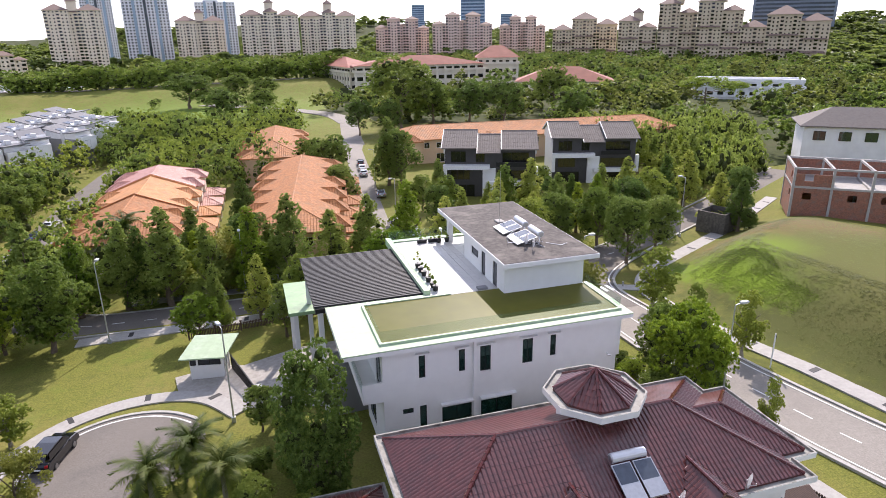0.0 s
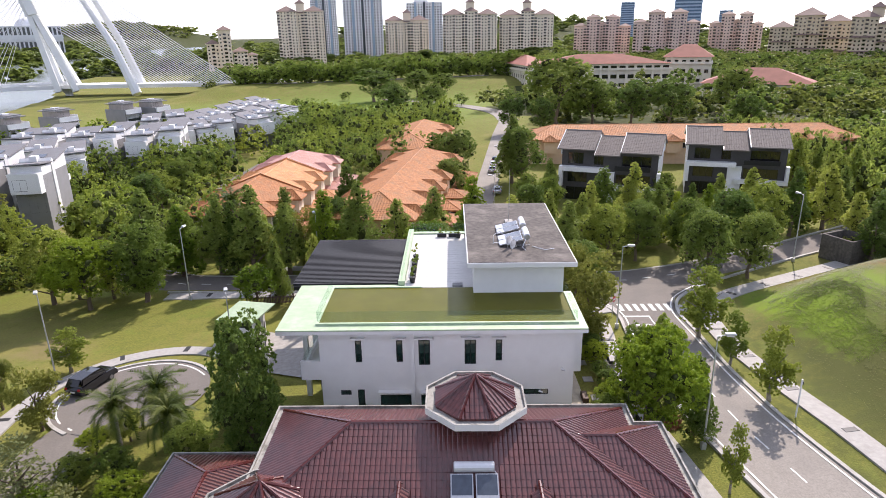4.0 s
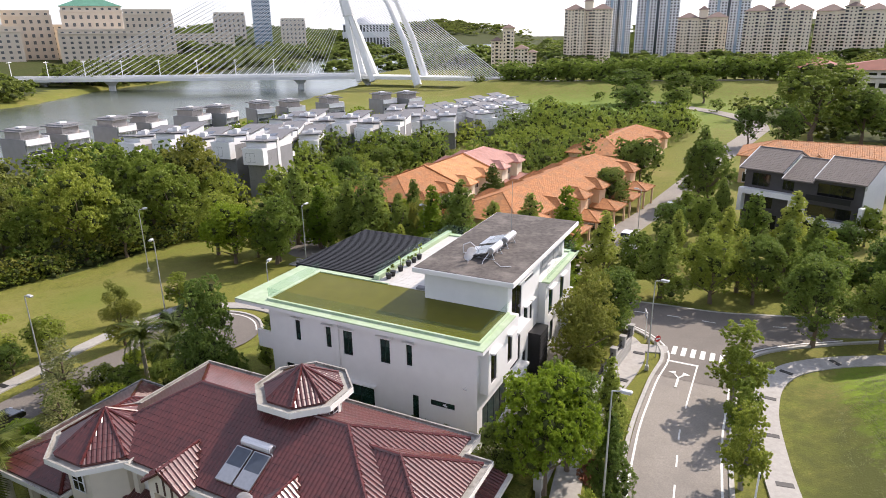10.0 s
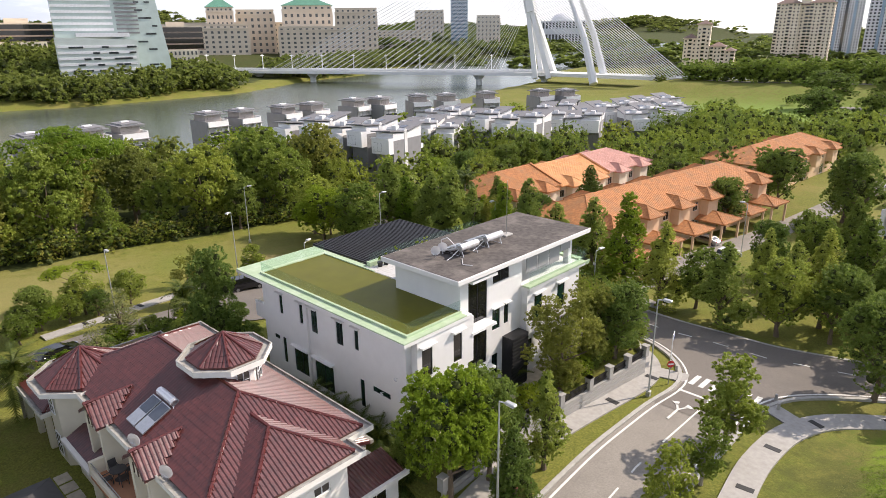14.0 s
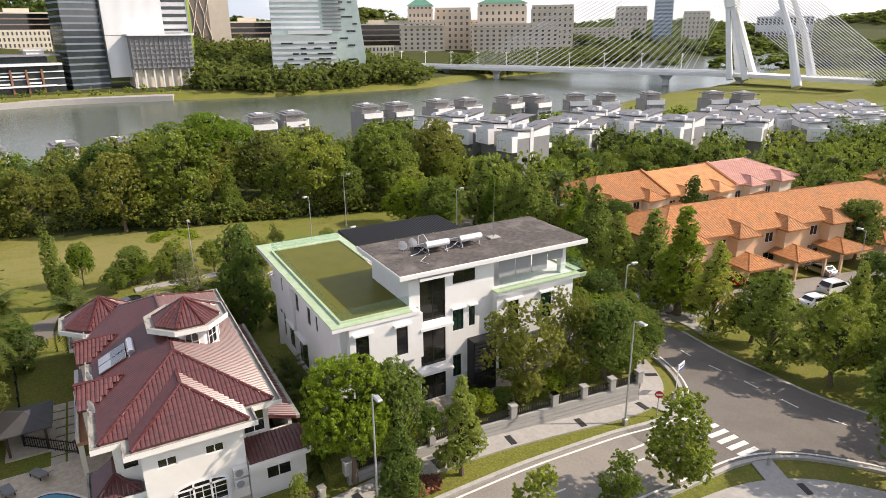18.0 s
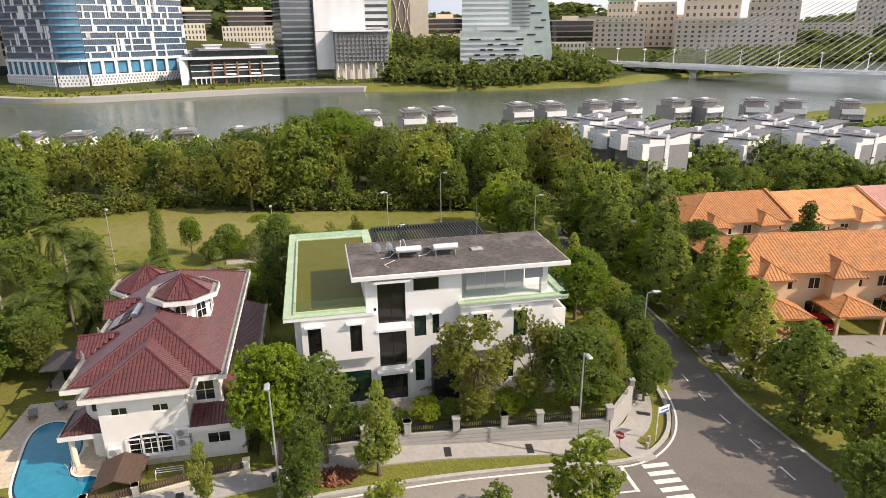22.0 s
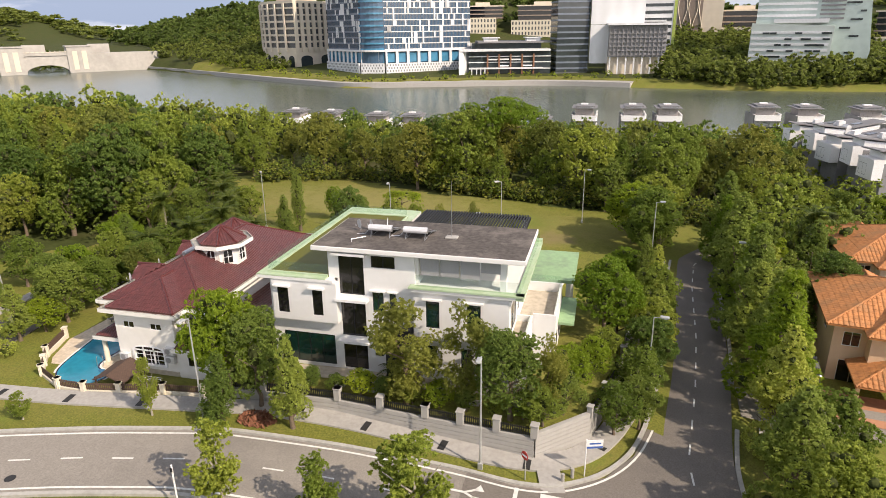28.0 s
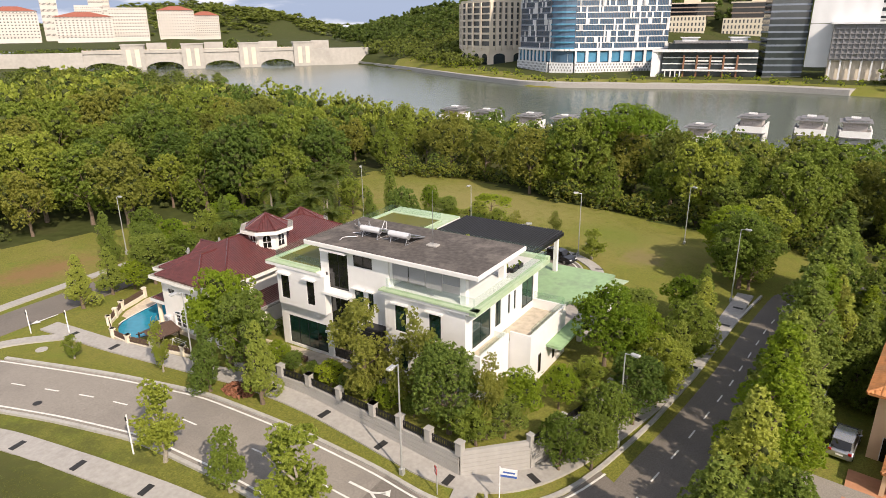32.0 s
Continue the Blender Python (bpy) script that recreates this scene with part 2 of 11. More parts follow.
M_GRASS = grass_material("grass", (0.165, 0.172, 0.034), (0.135, 0.195, 0.026), (0.25, 0.21, 0.07), 0.65,
                         ((66, 42, 26, 44, (0.092, 0.105, 0.024), 0.85), (56.0, 56, 6.0, 5.0, (0.17, 0.25, 0.02), 0.85), (51.0, 61, 3.6, 7.0, (0.17, 0.26, 0.02), 0.9), (53.5, 50, 3.0, 8.0, (0.15, 0.22, 0.022), 0.7), (63, 66, 7, 6, (0.20, 0.125, 0.05), 0.75), (59, 58, 5, 5, (0.16, 0.23, 0.022), 0.5),
                          # the patch at (50, 40) paints the west slope's shade into the grass
                          (50, 40, 7, 22, (0.088, 0.098, 0.028), 0.85), (58, 36, 9, 16, (0.12, 0.115, 0.036), 0.7), (74, 64, 12, 10, (0.19, 0.125, 0.055), 0.7), (66, 50, 10, 12, (0.115, 0.12, 0.03), 0.6), (51.4, 53.5, 2.3, 8.0, (0.19, 0.275, 0.02), 0.9), (50.6, 58.5, 2.4, 2.8, (0.21, 0.30, 0.022), 0.9), (55.5, 57.0, 3.5, 3.5, (0.16, 0.23, 0.022), 0.7), (-40, 22, 13, 26, (0.27, 0.235, 0.095), 0.55), (-33, 58, 10, 12, (0.24, 0.21, 0.08), 0.4), (-26, 57, 4, 3, (0.21, 0.17, 0.08), 0.8), (26, -6, 7, 4, (0.24, 0.14, 0.07), 0.8), (-34, 50, 6, 6, (0.13, 0.17, 0.028), 0.6), (-45, 305, 100, 80, (0.15, 0.23, 0.035), 0.9)))
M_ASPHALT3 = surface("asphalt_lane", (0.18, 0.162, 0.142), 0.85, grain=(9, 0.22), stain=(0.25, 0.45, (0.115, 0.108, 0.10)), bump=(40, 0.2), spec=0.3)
M_ASPHALT = surface("asphalt", (0.275, 0.252, 0.22), 0.85, grain=(9, 0.2), stain=(0.14, 0.5, (0.17, 0.157, 0.142)), bump=(40, 0.2), spec=0.3)
M_PAINT = surface("road_paint", (0.72, 0.72, 0.68), 0.7, grain=(5, 0.12), stain=(2.5, 0.4, (0.3, 0.3, 0.29)))
M_CONC = surface("concrete", (0.38, 0.365, 0.34), 0.85, grain=(3, 0.12), stain=(0.7, 0.35, (0.26, 0.25, 0.22)), bump=(20, 0.2))
M_KERB = surface("kerb", (0.42, 0.41, 0.38), 0.85, grain=(4, 0.12), stain=(1.2, 0.4, (0.22, 0.21, 0.18)))
M_GRATE = surface("grate", (0.05, 0.05, 0.05), 0.6, 0.5)
M_WHITE = surface("white_render", (0.74, 0.735, 0.72), 0.75, grain=(1.5, 0.03), stain=(0.35, 0.10, (0.68, 0.675, 0.65)), bump=(30, 0.05))
M_MINT = surface("mint_coating", (0.38, 0.49, 0.31), 0.6, grain=(2, 0.10), stain=(0.6, 0.5, (0.56, 0.62, 0.52)))
M_MINTD = surface("mint_coating_worn", (0.27, 0.42, 0.22), 0.6, grain=(2, 0.10), stain=(0.4, 0.8, (0.19, 0.24, 0.17)))
M_OLIVE = surface("green_roof_membrane", (0.105, 0.105, 0.008), 0.35, grain=(0.6, 0.12), stain=(0.25, 0.35, (0.145, 0.13, 0.02)), spec=0.08)
M_CAP = surface("weathered_flat_roof", (0.085, 0.074, 0.066), 0.92, grain=(2.5, 0.45), stain=(0.45, 0.8, (0.20, 0.175, 0.155)), bump=(15, 0.3))
M_TERR = surface("terrace_tile", (0.55, 0.54, 0.52), 0.5, grain=(2, 0.05))
M_BLACK = surface("black_metal", (0.018, 0.018, 0.02), 0.45, 0.3, grain=(6, 0.2))
M_PERG = surface("pergola_slat", (0.020, 0.021, 0.024), 0.6, 0.0, grain=(4, 0.25), spec=0.3)
M_WIN = surface("dark_green_glass", (0.006, 0.028, 0.022), 0.05, 0.0, grain=(0.5, 0.3), spec=0.9)
M_WINK = surface("black_glass", (0.012, 0.012, 0.012), 0.05, grain=(0.5, 0.2), spec=0.8)
M_GLASS = clear_glass("clear_glass", (0.25, 0.36, 0.32), 0.055)
M_STEEL = surface("galvanised_steel", (0.55, 0.56, 0.57), 0.35, 0.9, grain=(5, 0.1))
M_POLE = surface("lamp_pole", (0.50, 0.51, 0.50), 0.5, 0.5, grain=(5, 0.1))
M_TANK = surface("white_tank", (0.75, 0.75, 0.76), 0.25, 0.3, grain=(5, 0.04))
M_SOLAR = surface("solar_glass", (0.06, 0.075, 0.10), 0.12, 0.0, grain=(3, 0.2), spec=0.9)
M_BLIND = surface("roller_blind", (0.30, 0.30, 0.31), 0.8, grain=(8, 0.05))
M_MAROON = surface("maroon_roof_tile", (0.104, 0.031, 0.028), 0.28, grain=(2.5, 0.28), stain=(0.6, 0.45, (0.052, 0.024, 0.024)), rand=0.12, spec=0.85)
M_MAROONR = surface("maroon_ridge_tile", (0.10, 0.026, 0.024), 0.14, grain=(2.5, 0.25), rand=0.1)
M_GUTTER = surface("mossy_gutter", (0.34, 0.33, 0.30), 0.9, grain=(2.5, 0.2), stain=(1.2, 0.8, (0.10, 0.10, 0.085)), bump=(12, 0.4))
M_CREAM = surface("cream_render", (0.72, 0.66, 0.53), 0.8, grain=(1.5, 0.04), stain=(0.4, 0.12, (0.55, 0.50, 0.41)))
M_IVORY = surface("ivory_render", (0.78, 0.76, 0.71), 0.8, grain=(1.5, 0.04), stain=(0.4, 0.12, (0.6, 0.58, 0.54)))
M_ORANGE = surface("orange_roof_tile", (0.44, 0.185, 0.062), 0.75, grain=(2.2, 0.3), stain=(0.45, 0.7, (0.30, 0.165, 0.075)), rand=0.08, bump=(5, 0.3))
M_ORANGE2 = surface("pale_orange_roof_tile", (0.60, 0.29, 0.11), 0.7, grain=(0.8, 0.2), stain=(0.25, 0.4, (0.55, 0.28, 0.16)))
M_PINKT = surface("pink_roof_tile", (0.52, 0.27, 0.215), 0.55, grain=(0.8, 0.15))
M_PEACH = surface("peach_render", (0.70, 0.50, 0.32), 0.85, grain=(1.5, 0.05), stain=(0.4, 0.15, (0.55, 0.42, 0.3)))
M_DTILE = surface("charcoal_roof_tile", (0.165, 0.145, 0.13), 0.9, grain=(2, 0.15), stain=(0.5, 0.4, (0.14, 0.13, 0.125)))
M_CHAR = surface("charcoal_cladding", (0.055, 0.052, 0.052), 0.6, grain=(2, 0.15))
M_VROOF = surface("grey_metal_roof", (0.20, 0.20, 0.207), 0.75, 0.0, grain=(1, 0.08), wave=(1.2, "X", 0.08))
M_TAUPE = surface("taupe_render", (0.36, 0.33, 0.31), 0.85, grain=(0.8, 0.08), stain=(0.3, 0.2, (0.25, 0.24, 0.23)))
M_BLOCK = surface("weathered_block", (0.12, 0.11, 0.095), 0.95, grain=(3, 0.4), stain=(0.9, 0.6, (0.06, 0.055, 0.05)), bump=(5, 0.4))
M_VWALL = surface("pale_grey_render", (0.70, 0.70, 0.69), 0.8, grain=(0.6, 0.06), stain=(0.2, 0.2, (0.45, 0.45, 0.45)))
M_VDARK = surface("slate_grey_render", (0.24, 0.24, 0.245), 0.8, grain=(0.6, 0.08))
M_BRICK = surface("red_brick", (0.28, 0.125, 0.08), 0.9, grain=(6, 0.45), stain=(0.9, 0.85, (0.20, 0.14, 0.11)), bump=(8, 0.4))
M_BARK = surface("bark", (0.16, 0.12, 0.085), 0.9, grain=(9, 0.3), bump=(14, 0.6))
M_BARKP = surface("pale_bark", (0.30, 0.27, 0.22), 0.9, grain=(9, 0.25), bump=(14, 0.5))
M_LEAF = leaf("leaf_mid", (0.165, 0.230, 0.031), (0.325, 0.405, 0.066), 0.50)
M_LEAFP = leaf("leaf_pale", (0.237, 0.304, 0.051), (0.435, 0.505, 0.101), 0.50)
M_LEAFD = leaf("leaf_dark", (0.114, 0.181, 0.032), (0.235, 0.319, 0.059), 0.50)
M_LEAFL = leaf("leaf_bright", (0.167, 0.253, 0.014), (0.321, 0.426, 0.032), 0.50)
M_LEAFY = leaf("leaf_olive", (0.172, 0.199, 0.034), (0.330, 0.354, 0.071), 0.50)
# dark filling inside crowns: the interior shade is put into its colour
M_CORE_DARK = surface("crown_core_dark", (0.056, 0.068, 0.022), 0.95, grain=(3, 0.5), bump=(5, 0.8), spec=0.1)
M_PALM = leaf("palm_leaf", (0.06, 0.09, 0.014), (0.13, 0.17, 0.03), 0.5)
M_PALE = leaf("pale_leaf", (0.19, 0.21, 0.06), (0.33, 0.34, 0.12))
M_FOREST = leaf("forest", (0.113, 0.155, 0.031), (0.227, 0.287, 0.059), 0.50)
# soil and undergrowth tone, with the shade under dense trees mixed in
M_WFLOOR = surface("shaded_woodland_floor", (0.055, 0.068, 0.02), 0.95, grain=(0.5, 0.3), stain=(0.08, 0.6, (0.085, 0.075, 0.035)), bump=(1.5, 0.6), spec=0.1)
M_WATER = surface("lake_water", (0.085, 0.102, 0.074), 0.22, grain=(0.02, 0.15), stain=(0.012, 0.4, (0.12, 0.135, 0.11)), bump=(0.5, 0.75), spec=0.22)
M_POOL = surface("pool_water", (0.02, 0.24, 0.36), 0.05, grain=(1.5, 0.15), bump=(3, 0.15))
M_POOLD = surface("pool_water_deep", (0.012, 0.13, 0.26), 0.05, grain=(1.5, 0.15), bump=(3, 0.15))
M_DECK = surface("dark_timber_deck", (0.09, 0.055, 0.04), 0.7, grain=(6, 0.2), wave=(3, "X", 0.2))
M_STONE = surface("sandstone_paving", (0.48, 0.42, 0.33), 0.85, grain=(2, 0.2), bump=(8, 0.3))
M_FENCEW = surface("grey_wall", (0.38, 0.37, 0.35), 0.85, grain=(1.5, 0.06), stain=(0.5, 0.3, (0.36, 0.35, 0.33)))
M_LITTER = surface("dry_leaves", (0.24, 0.10, 0.055), 0.9, grain=(6, 0.4))
M_PAVE = surface("driveway_paving", (0.36, 0.34, 0.31), 0.85, grain=(2.5, 0.18), stain=(0.6, 0.4, (0.24, 0.23, 0.21)))
M_TERRACOTTA = surface("terracotta_paving", (0.45, 0.22, 0.12), 0.8, grain=(2, 0.12))
M_SIGNRED = surface("sign_red", (0.5, 0.03, 0.03), 0.4)
M_SIGNW = surface("sign_white", (0.8, 0.8, 0.8), 0.4)
M_SIGNB = surface("sign_blue", (0.05, 0.12, 0.4), 0.4)
M_TYRE = surface("tyre", (0.015, 0.015, 0.015), 0.8)
M_RIM = surface("rim", (0.35, 0.35, 0.36), 0.3, 0.9)
M_TLIGHT = surface("tail_light", (0.35, 0.01, 0.01), 0.2)
M_HLIGHT = surface("head_light", (0.7, 0.7, 0.72), 0.1)


# ---- helpers ----
def thing(name, label, category, loc=(0, 0, 0), group="", kind=""):
    ob = new(name)
    ob.empty_display_size = 0.3
    ob.location = loc
    return tagged(ob, label, category, group, kind)


def part(name, bm, material, parent=None, label=""):
    """Links a bmesh as one mesh object under a thing or a part."""
    me = bpy.data.meshes.new(name)
    bm.to_mesh(me)
    bm.free()
    return mesh_part(name, me, material, parent, label)


def mesh_part(name, me, material, parent=None, label=""):
    for m in material if isinstance(material, (list, tuple)) else (material,):
        if len(me.materials) < (len(material) if isinstance(material, (list, tuple)) else 1):
            me.materials.append(m)
    ob = new(name, me)
    if parent:
        ob.parent = parent
    if label:
        tagged(ob, label)
    return ob


def box(bm, x0, x1, y0, y1, z0, z1):
    vs = [bm.verts.new(p) for p in ((x0, y0, z0), (x1, y0, z0), (x1, y1, z0), (x0, y1, z0),
                                    (x0, y0, z1), (x1, y0, z1), (x1, y1, z1), (x0, y1, z1))]
    for f in ((3, 2, 1, 0), (4, 5, 6, 7), (0, 1, 5, 4), (1, 2, 6, 5), (2, 3, 7, 6), (3, 0, 4, 7)):
        bm.faces.new([vs[i] for i in f])
    return vs


def boxes(*bs, bevel=0.0):
    bm = bmesh.new()
    for b in bs:
        box(bm, *b)
    if bevel:
        bmesh.ops.bevel(bm, geom=bm.edges[:], offset=bevel, segments=1, affect="EDGES")
    return bm


def prism(pts, z0, z1, bm=None):
    bm = bm or bmesh.new()
    lo = [bm.verts.new((x, y, z0)) for x, y in pts]
    hi = [bm.verts.new((x, y, z1)) for x, y in pts]
    n = len(pts)
    bm.faces.new(lo[::-1])
    bm.faces.new(hi)
    for i in range(n):
        bm.faces.new((lo[i], lo[(i + 1) % n], hi[(i + 1) % n], hi[i]))
    bmesh.ops.recalc_face_normals(bm, faces=bm.faces[:])
    return bm


def solid(pts3, thick, bm=None):
    """A plate: a polygon in space, given thickness downwards."""
    bm = bm or bmesh.new()
    hi = [bm.verts.new(p) for p in pts3]
    lo = [bm.verts.new((p[0], p[1], p[2] - thick)) for p in pts3]
    n = len(pts3)
    bm.faces.new(hi)
    bm.faces.new(lo[::-1])
    for i in range(n):
        bm.faces.new((lo[i], lo[(i + 1) % n], hi[(i + 1) % n], hi[i]))
    return bm


def rod(bm, a, b, r, n=6, r2=None):
    a, b = Vector(a), Vector(b)
    q = (b - a).to_track_quat("Z", "Y")
    r2 = r if r2 is None else r2
    lo, hi = [], []
    for i in range(n):
        c = Vector((math.cos(2 * math.pi * i / n), math.sin(2 * math.pi * i / n), 0))
        lo.append(bm.verts.new(a + q @ (c * r)))
        hi.append(bm.verts.new(b + q @ (c * r2)))
    for i in range(n):
        bm.faces.new((lo[i], lo[(i + 1) % n], hi[(i + 1) % n], hi[i]))
    bm.faces.new(lo[::-1])
    bm.faces.new(hi)
    return bm


def rods(*rs, n=6):
    bm = bmesh.new()
    for a, b, r in rs:
        rod(bm, a, b, r, n)
    return bm


def wall_cells(bm, axis, c0, c1, u0, u1, z0, z1, holes):
    """A wall between c0 and c1 of its thickness axis ('x': the wall faces x), from u0 to u1, with holes (u0, u1, z0, z1) through it."""
    us = sorted({u0, u1, *[h[0] for h in holes], *[h[1] for h in holes]})
    zs = sorted({z0, z1, *[h[2] for h in holes], *[h[3] for h in holes]})
    made = {}

    def vert(i, j, c):
        if (i, j, c) not in made:
            made[i, j, c] = bm.verts.new((c, us[i], zs[j]) if axis == "x" else (us[i], c, zs[j]))
        return made[i, j, c]

    def full(i, j):
        if not (0 <= i < len(us) - 1 and 0 <= j < len(zs) - 1):
            return False
        um, zm = (us[i] + us[i + 1]) / 2, (zs[j] + zs[j + 1]) / 2
        return not any(h[0] < um < h[1] and h[2] < zm < h[3] for h in holes)
    faces = []
    for i in range(len(us) - 1):
        for j in range(len(zs) - 1):
            if not full(i, j):
                continue
            faces.append([(i, j, c0), (i, j + 1, c0), (i + 1, j + 1, c0), (i + 1, j, c0)])
            faces.append([(i, j, c1), (i + 1, j, c1), (i + 1, j + 1, c1), (i, j + 1, c1)])
            for di, dj, p, q in ((-1, 0, (i, j), (i, j + 1)), (1, 0, (i + 1, j), (i + 1, j + 1)), (0, -1, (i, j), (i + 1, j)), (0, 1, (i, j + 1), (i + 1, j + 1))):
                if not full(i + di, j + dj):
                    faces.append([(*p, c0), (*q, c0), (*q, c1), (*p, c1)])
    new_faces = [bm.faces.new([vert(*v) for v in f]) for f in faces]
    bmesh.ops.recalc_face_normals(bm, faces=new_faces)
    return bm


def window(parent, axis, c, out, u0, u1, z0, z1, glass=None, frame_mat=None, mull=1, name="window", depth=0.12, bars=0):
    """A window set into a hole: frame, panes. c: the wall's outer face; out: +1 or -1, the way it faces."""
    glass, frame_mat = glass or M_WIN, frame_mat or M_BLACK
    t = 0.06
    a, b = sorted((c - out * depth, c - out * (depth - 0.06)))
    bm = bmesh.new()

    def put(m, lo, hi, za, zb, ca, cb):
        box(m, *((ca, cb, lo, hi) if axis == "x" else (lo, hi, ca, cb)), za, zb)
    # one closed ring round the opening
    rings = []
    for cc, (p0, p1, q0, q1) in ((a, (u0, u1, z0, z1)), (b, (u0, u1, z0, z1)), (b, (u0 + t, u1 - t, z0 + t, z1 - t)), (a, (u0 + t, u1 - t, z0 + t, z1 - t))):
        rings.append([bm.verts.new((cc, p, q) if axis == "x" else (p, cc, q)) for p, q in ((p0, q0), (p1, q0), (p1, q1), (p0, q1))])
    for k in range(4):
        for i in range(4):
            bm.faces.new((rings[k][i], rings[k][(i + 1) % 4], rings[(k + 1) % 4][(i + 1) % 4], rings[(k + 1) % 4][i]))
    bmesh.ops.recalc_face_normals(bm, faces=bm.faces[:])
    w = part(name, bm, frame_mat, parent)
    for i in range(1, mull):
        u = u0 + (u1 - u0 - t) * i / mull
        mb = bmesh.new()
        put(mb, u, u + t, z0 + t, z1 - t, a, b)
        part("mullion", mb, frame_mat, w)
    for i in range(bars):
        z = z0 + (z1 - z0) * (i + 1) / (bars + 1)
        mb = bmesh.new()
        put(mb, u0 + t, u1 - t, z - t / 2, z + t / 2, a + 0.005, b - 0.005)
        part("glazing_bar", mb, frame_mat, w)
    for i in range(mull):
        lo, hi = u0 + (u1 - u0 - t) * i / mull + t, u0 + (u1 - u0 - t) * (i + 1) / mull
        g = bmesh.new()
        put(g, lo, hi, z0 + t, z1 - t, (a + b) / 2 - 0.012, (a + b) / 2 + 0.012)
        part("pane", g, glass, w)
    return w


def smooth(a, b, x):
    t = np.clip((x - a) / (b - a), 0, 1)
    return t * t * (3 - 2 * t)


# ---- the lie of the land ----
WATER = -10.0
SHORE_Y = (-900, -450, -300, -190, -110, 20, 150, 250, 350, 430, 520, 900, 2000)
NEAR_X = (-300, -290, -255, -175, -160, -156, -164, -190, -228, -250, -300, -420, -700)
FAR_X = (-640, -560, -470, -398, -352, -392, -362, -368, -432, -452, -520, -640, -1000)


def land(x, y):
    x, y = np.asarray(x, float), np.asarray(y, float)
    z = -0.045 * (np.clip(y, 38, 125) - 57) - 0.035 * np.clip(33 - x, 0, 75)
    z = z - 0.035 * np.clip(-45 - x, 0, 110)
    z = np.maximum(z, -7.2)
    # the grassy mound beyond the road
    m = smooth(45.2, 57.5, x - 0.42 * np.maximum(0, 36 - y)) * smooth(67, 55, y - 0.55 * (x - 50)) * smooth(-60, -20, y) * smooth(105, 66, x + 0.25 * (y - 55))
    z = z + 5.0 * m
    # road embankment beyond the far lawn
    z = z + 7.0 * smooth(350, 394, y + 0.12 * x) * smooth(480, 440, y) * smooth(-160, -125, x) * smooth(90, 50, x)
    near, far = np.interp(y, SHORE_Y, NEAR_X), np.interp(y, SHORE_Y, FAR_X)
    wet = smooth(near + 6, near - 8, x) * smooth(far - 8, far + 6, x)
    z = np.where(x < near - 20, np.maximum(z, -7.6), z)
    z = np.where(x < far, -7.8 + 0.02 * np.clip(far - x, 0, 60) + 0.11 * np.clip(far - x - 60, 0, 125) * smooth(40, 110, y), z)
    z = z * (1 - wet) + (-14.0) * wet
    for cx, cy, rx, ry, h in ((-880, -200, 240, 300, 92), (-1400, 150, 250, 400, 45), (-600, -900, 260, 150, 25),
                              (-1120, -600, 200, 240, 60), (-1700, 1900, 600, 500, 55), (200, 2600, 900, 500, 60), (-2000, -2650, 700, 500, 140), (-1640, -1880, 330, 300, 84), (-1530, 3130, 420, 300, 66), (-2260, 940, 330, 300, 84), (420, 2500, 380, 280, 14), (1520, 1300, 400, 300, 48)):
        z = z + h * np.exp(-((x - cx) / rx) ** 2 - ((y - cy) / ry) ** 2) * (1 - wet)
    return z


def gz(x, y):
    return float(land(x, y))


def sheet(name, xs, ys, material, zfun, lift=0.0):
    X, Y = np.meshgrid(xs, ys)
    Z = zfun(X, Y) + lift
    nx, ny = len(xs), len(ys)
    co = np.stack([X.ravel(), Y.ravel(), Z.ravel()], 1)
    i = np.arange((nx - 1) * (ny - 1))
    r, c = i // (nx - 1), i % (nx - 1)
    a = r * nx + c
    f = np.stack([a, a + 1, a + nx + 1, a + nx], 1)
    me = bpy.data.meshes.new(name)
    me.from_pydata(co.tolist(), [], f.tolist())
    me.polygons.foreach_set("use_smooth", [True] * len(f))
    return mesh_part(name, me, material)


def ribbon(name, line, w0, w1, material, lift=0.05, thick=0.25, step=1.5, parent=None, zfun=None):
    """A strip that follows a line of points over the ground, from w0 to w1 metres to the left of it."""
    zfun = zfun or land
    P = np.array(line, float)
    d = np.r_[0, np.cumsum(np.hypot(*np.diff(P, axis=0).T))]
    n = max(2, int(d[-1] / step) + 1)
    s = np.linspace(0, d[-1], n)
    Q = np.stack([np.interp(s, d, P[:, 0]), np.interp(s, d, P[:, 1])], 1)
    if n > 8:
        for _ in range(6):
            Q[1:-1] = 0.25 * Q[:-2] + 0.5 * Q[1:-1] + 0.25 * Q[2:]
    T = np.gradient(Q, axis=0)
    T /= np.linalg.norm(T, axis=1)[:, None]
    N = np.stack([-T[:, 1], T[:, 0]], 1)
    A, B = Q + N * w0, Q + N * w1
    zm = zfun(Q[:, 0] + N[:, 0] * (w0 + w1) / 2, Q[:, 1] + N[:, 1] * (w0 + w1) / 2) + lift
    co = np.concatenate([np.c_[A, zm], np.c_[B, zm], np.c_[A, zm - thick], np.c_[B, zm - thick]])
    f = []
    for i in range(n - 1):
        f += [(i, i + 1, n + i + 1, n + i), (2 * n + i, 2 * n + i + 1, i + 1, i), (n + i, n + i + 1, 3 * n + i + 1, 3 * n + i)]
    f += [(0, n, 3 * n, 2 * n), (n - 1, 3 * n - 1, 4 * n - 1, 2 * n - 1)]
    me = bpy.data.meshes.new(name)
    me.from_pydata(co.tolist(), [], f)
    me.update()
    ob = mesh_part(name, me, material, parent)
    return ob


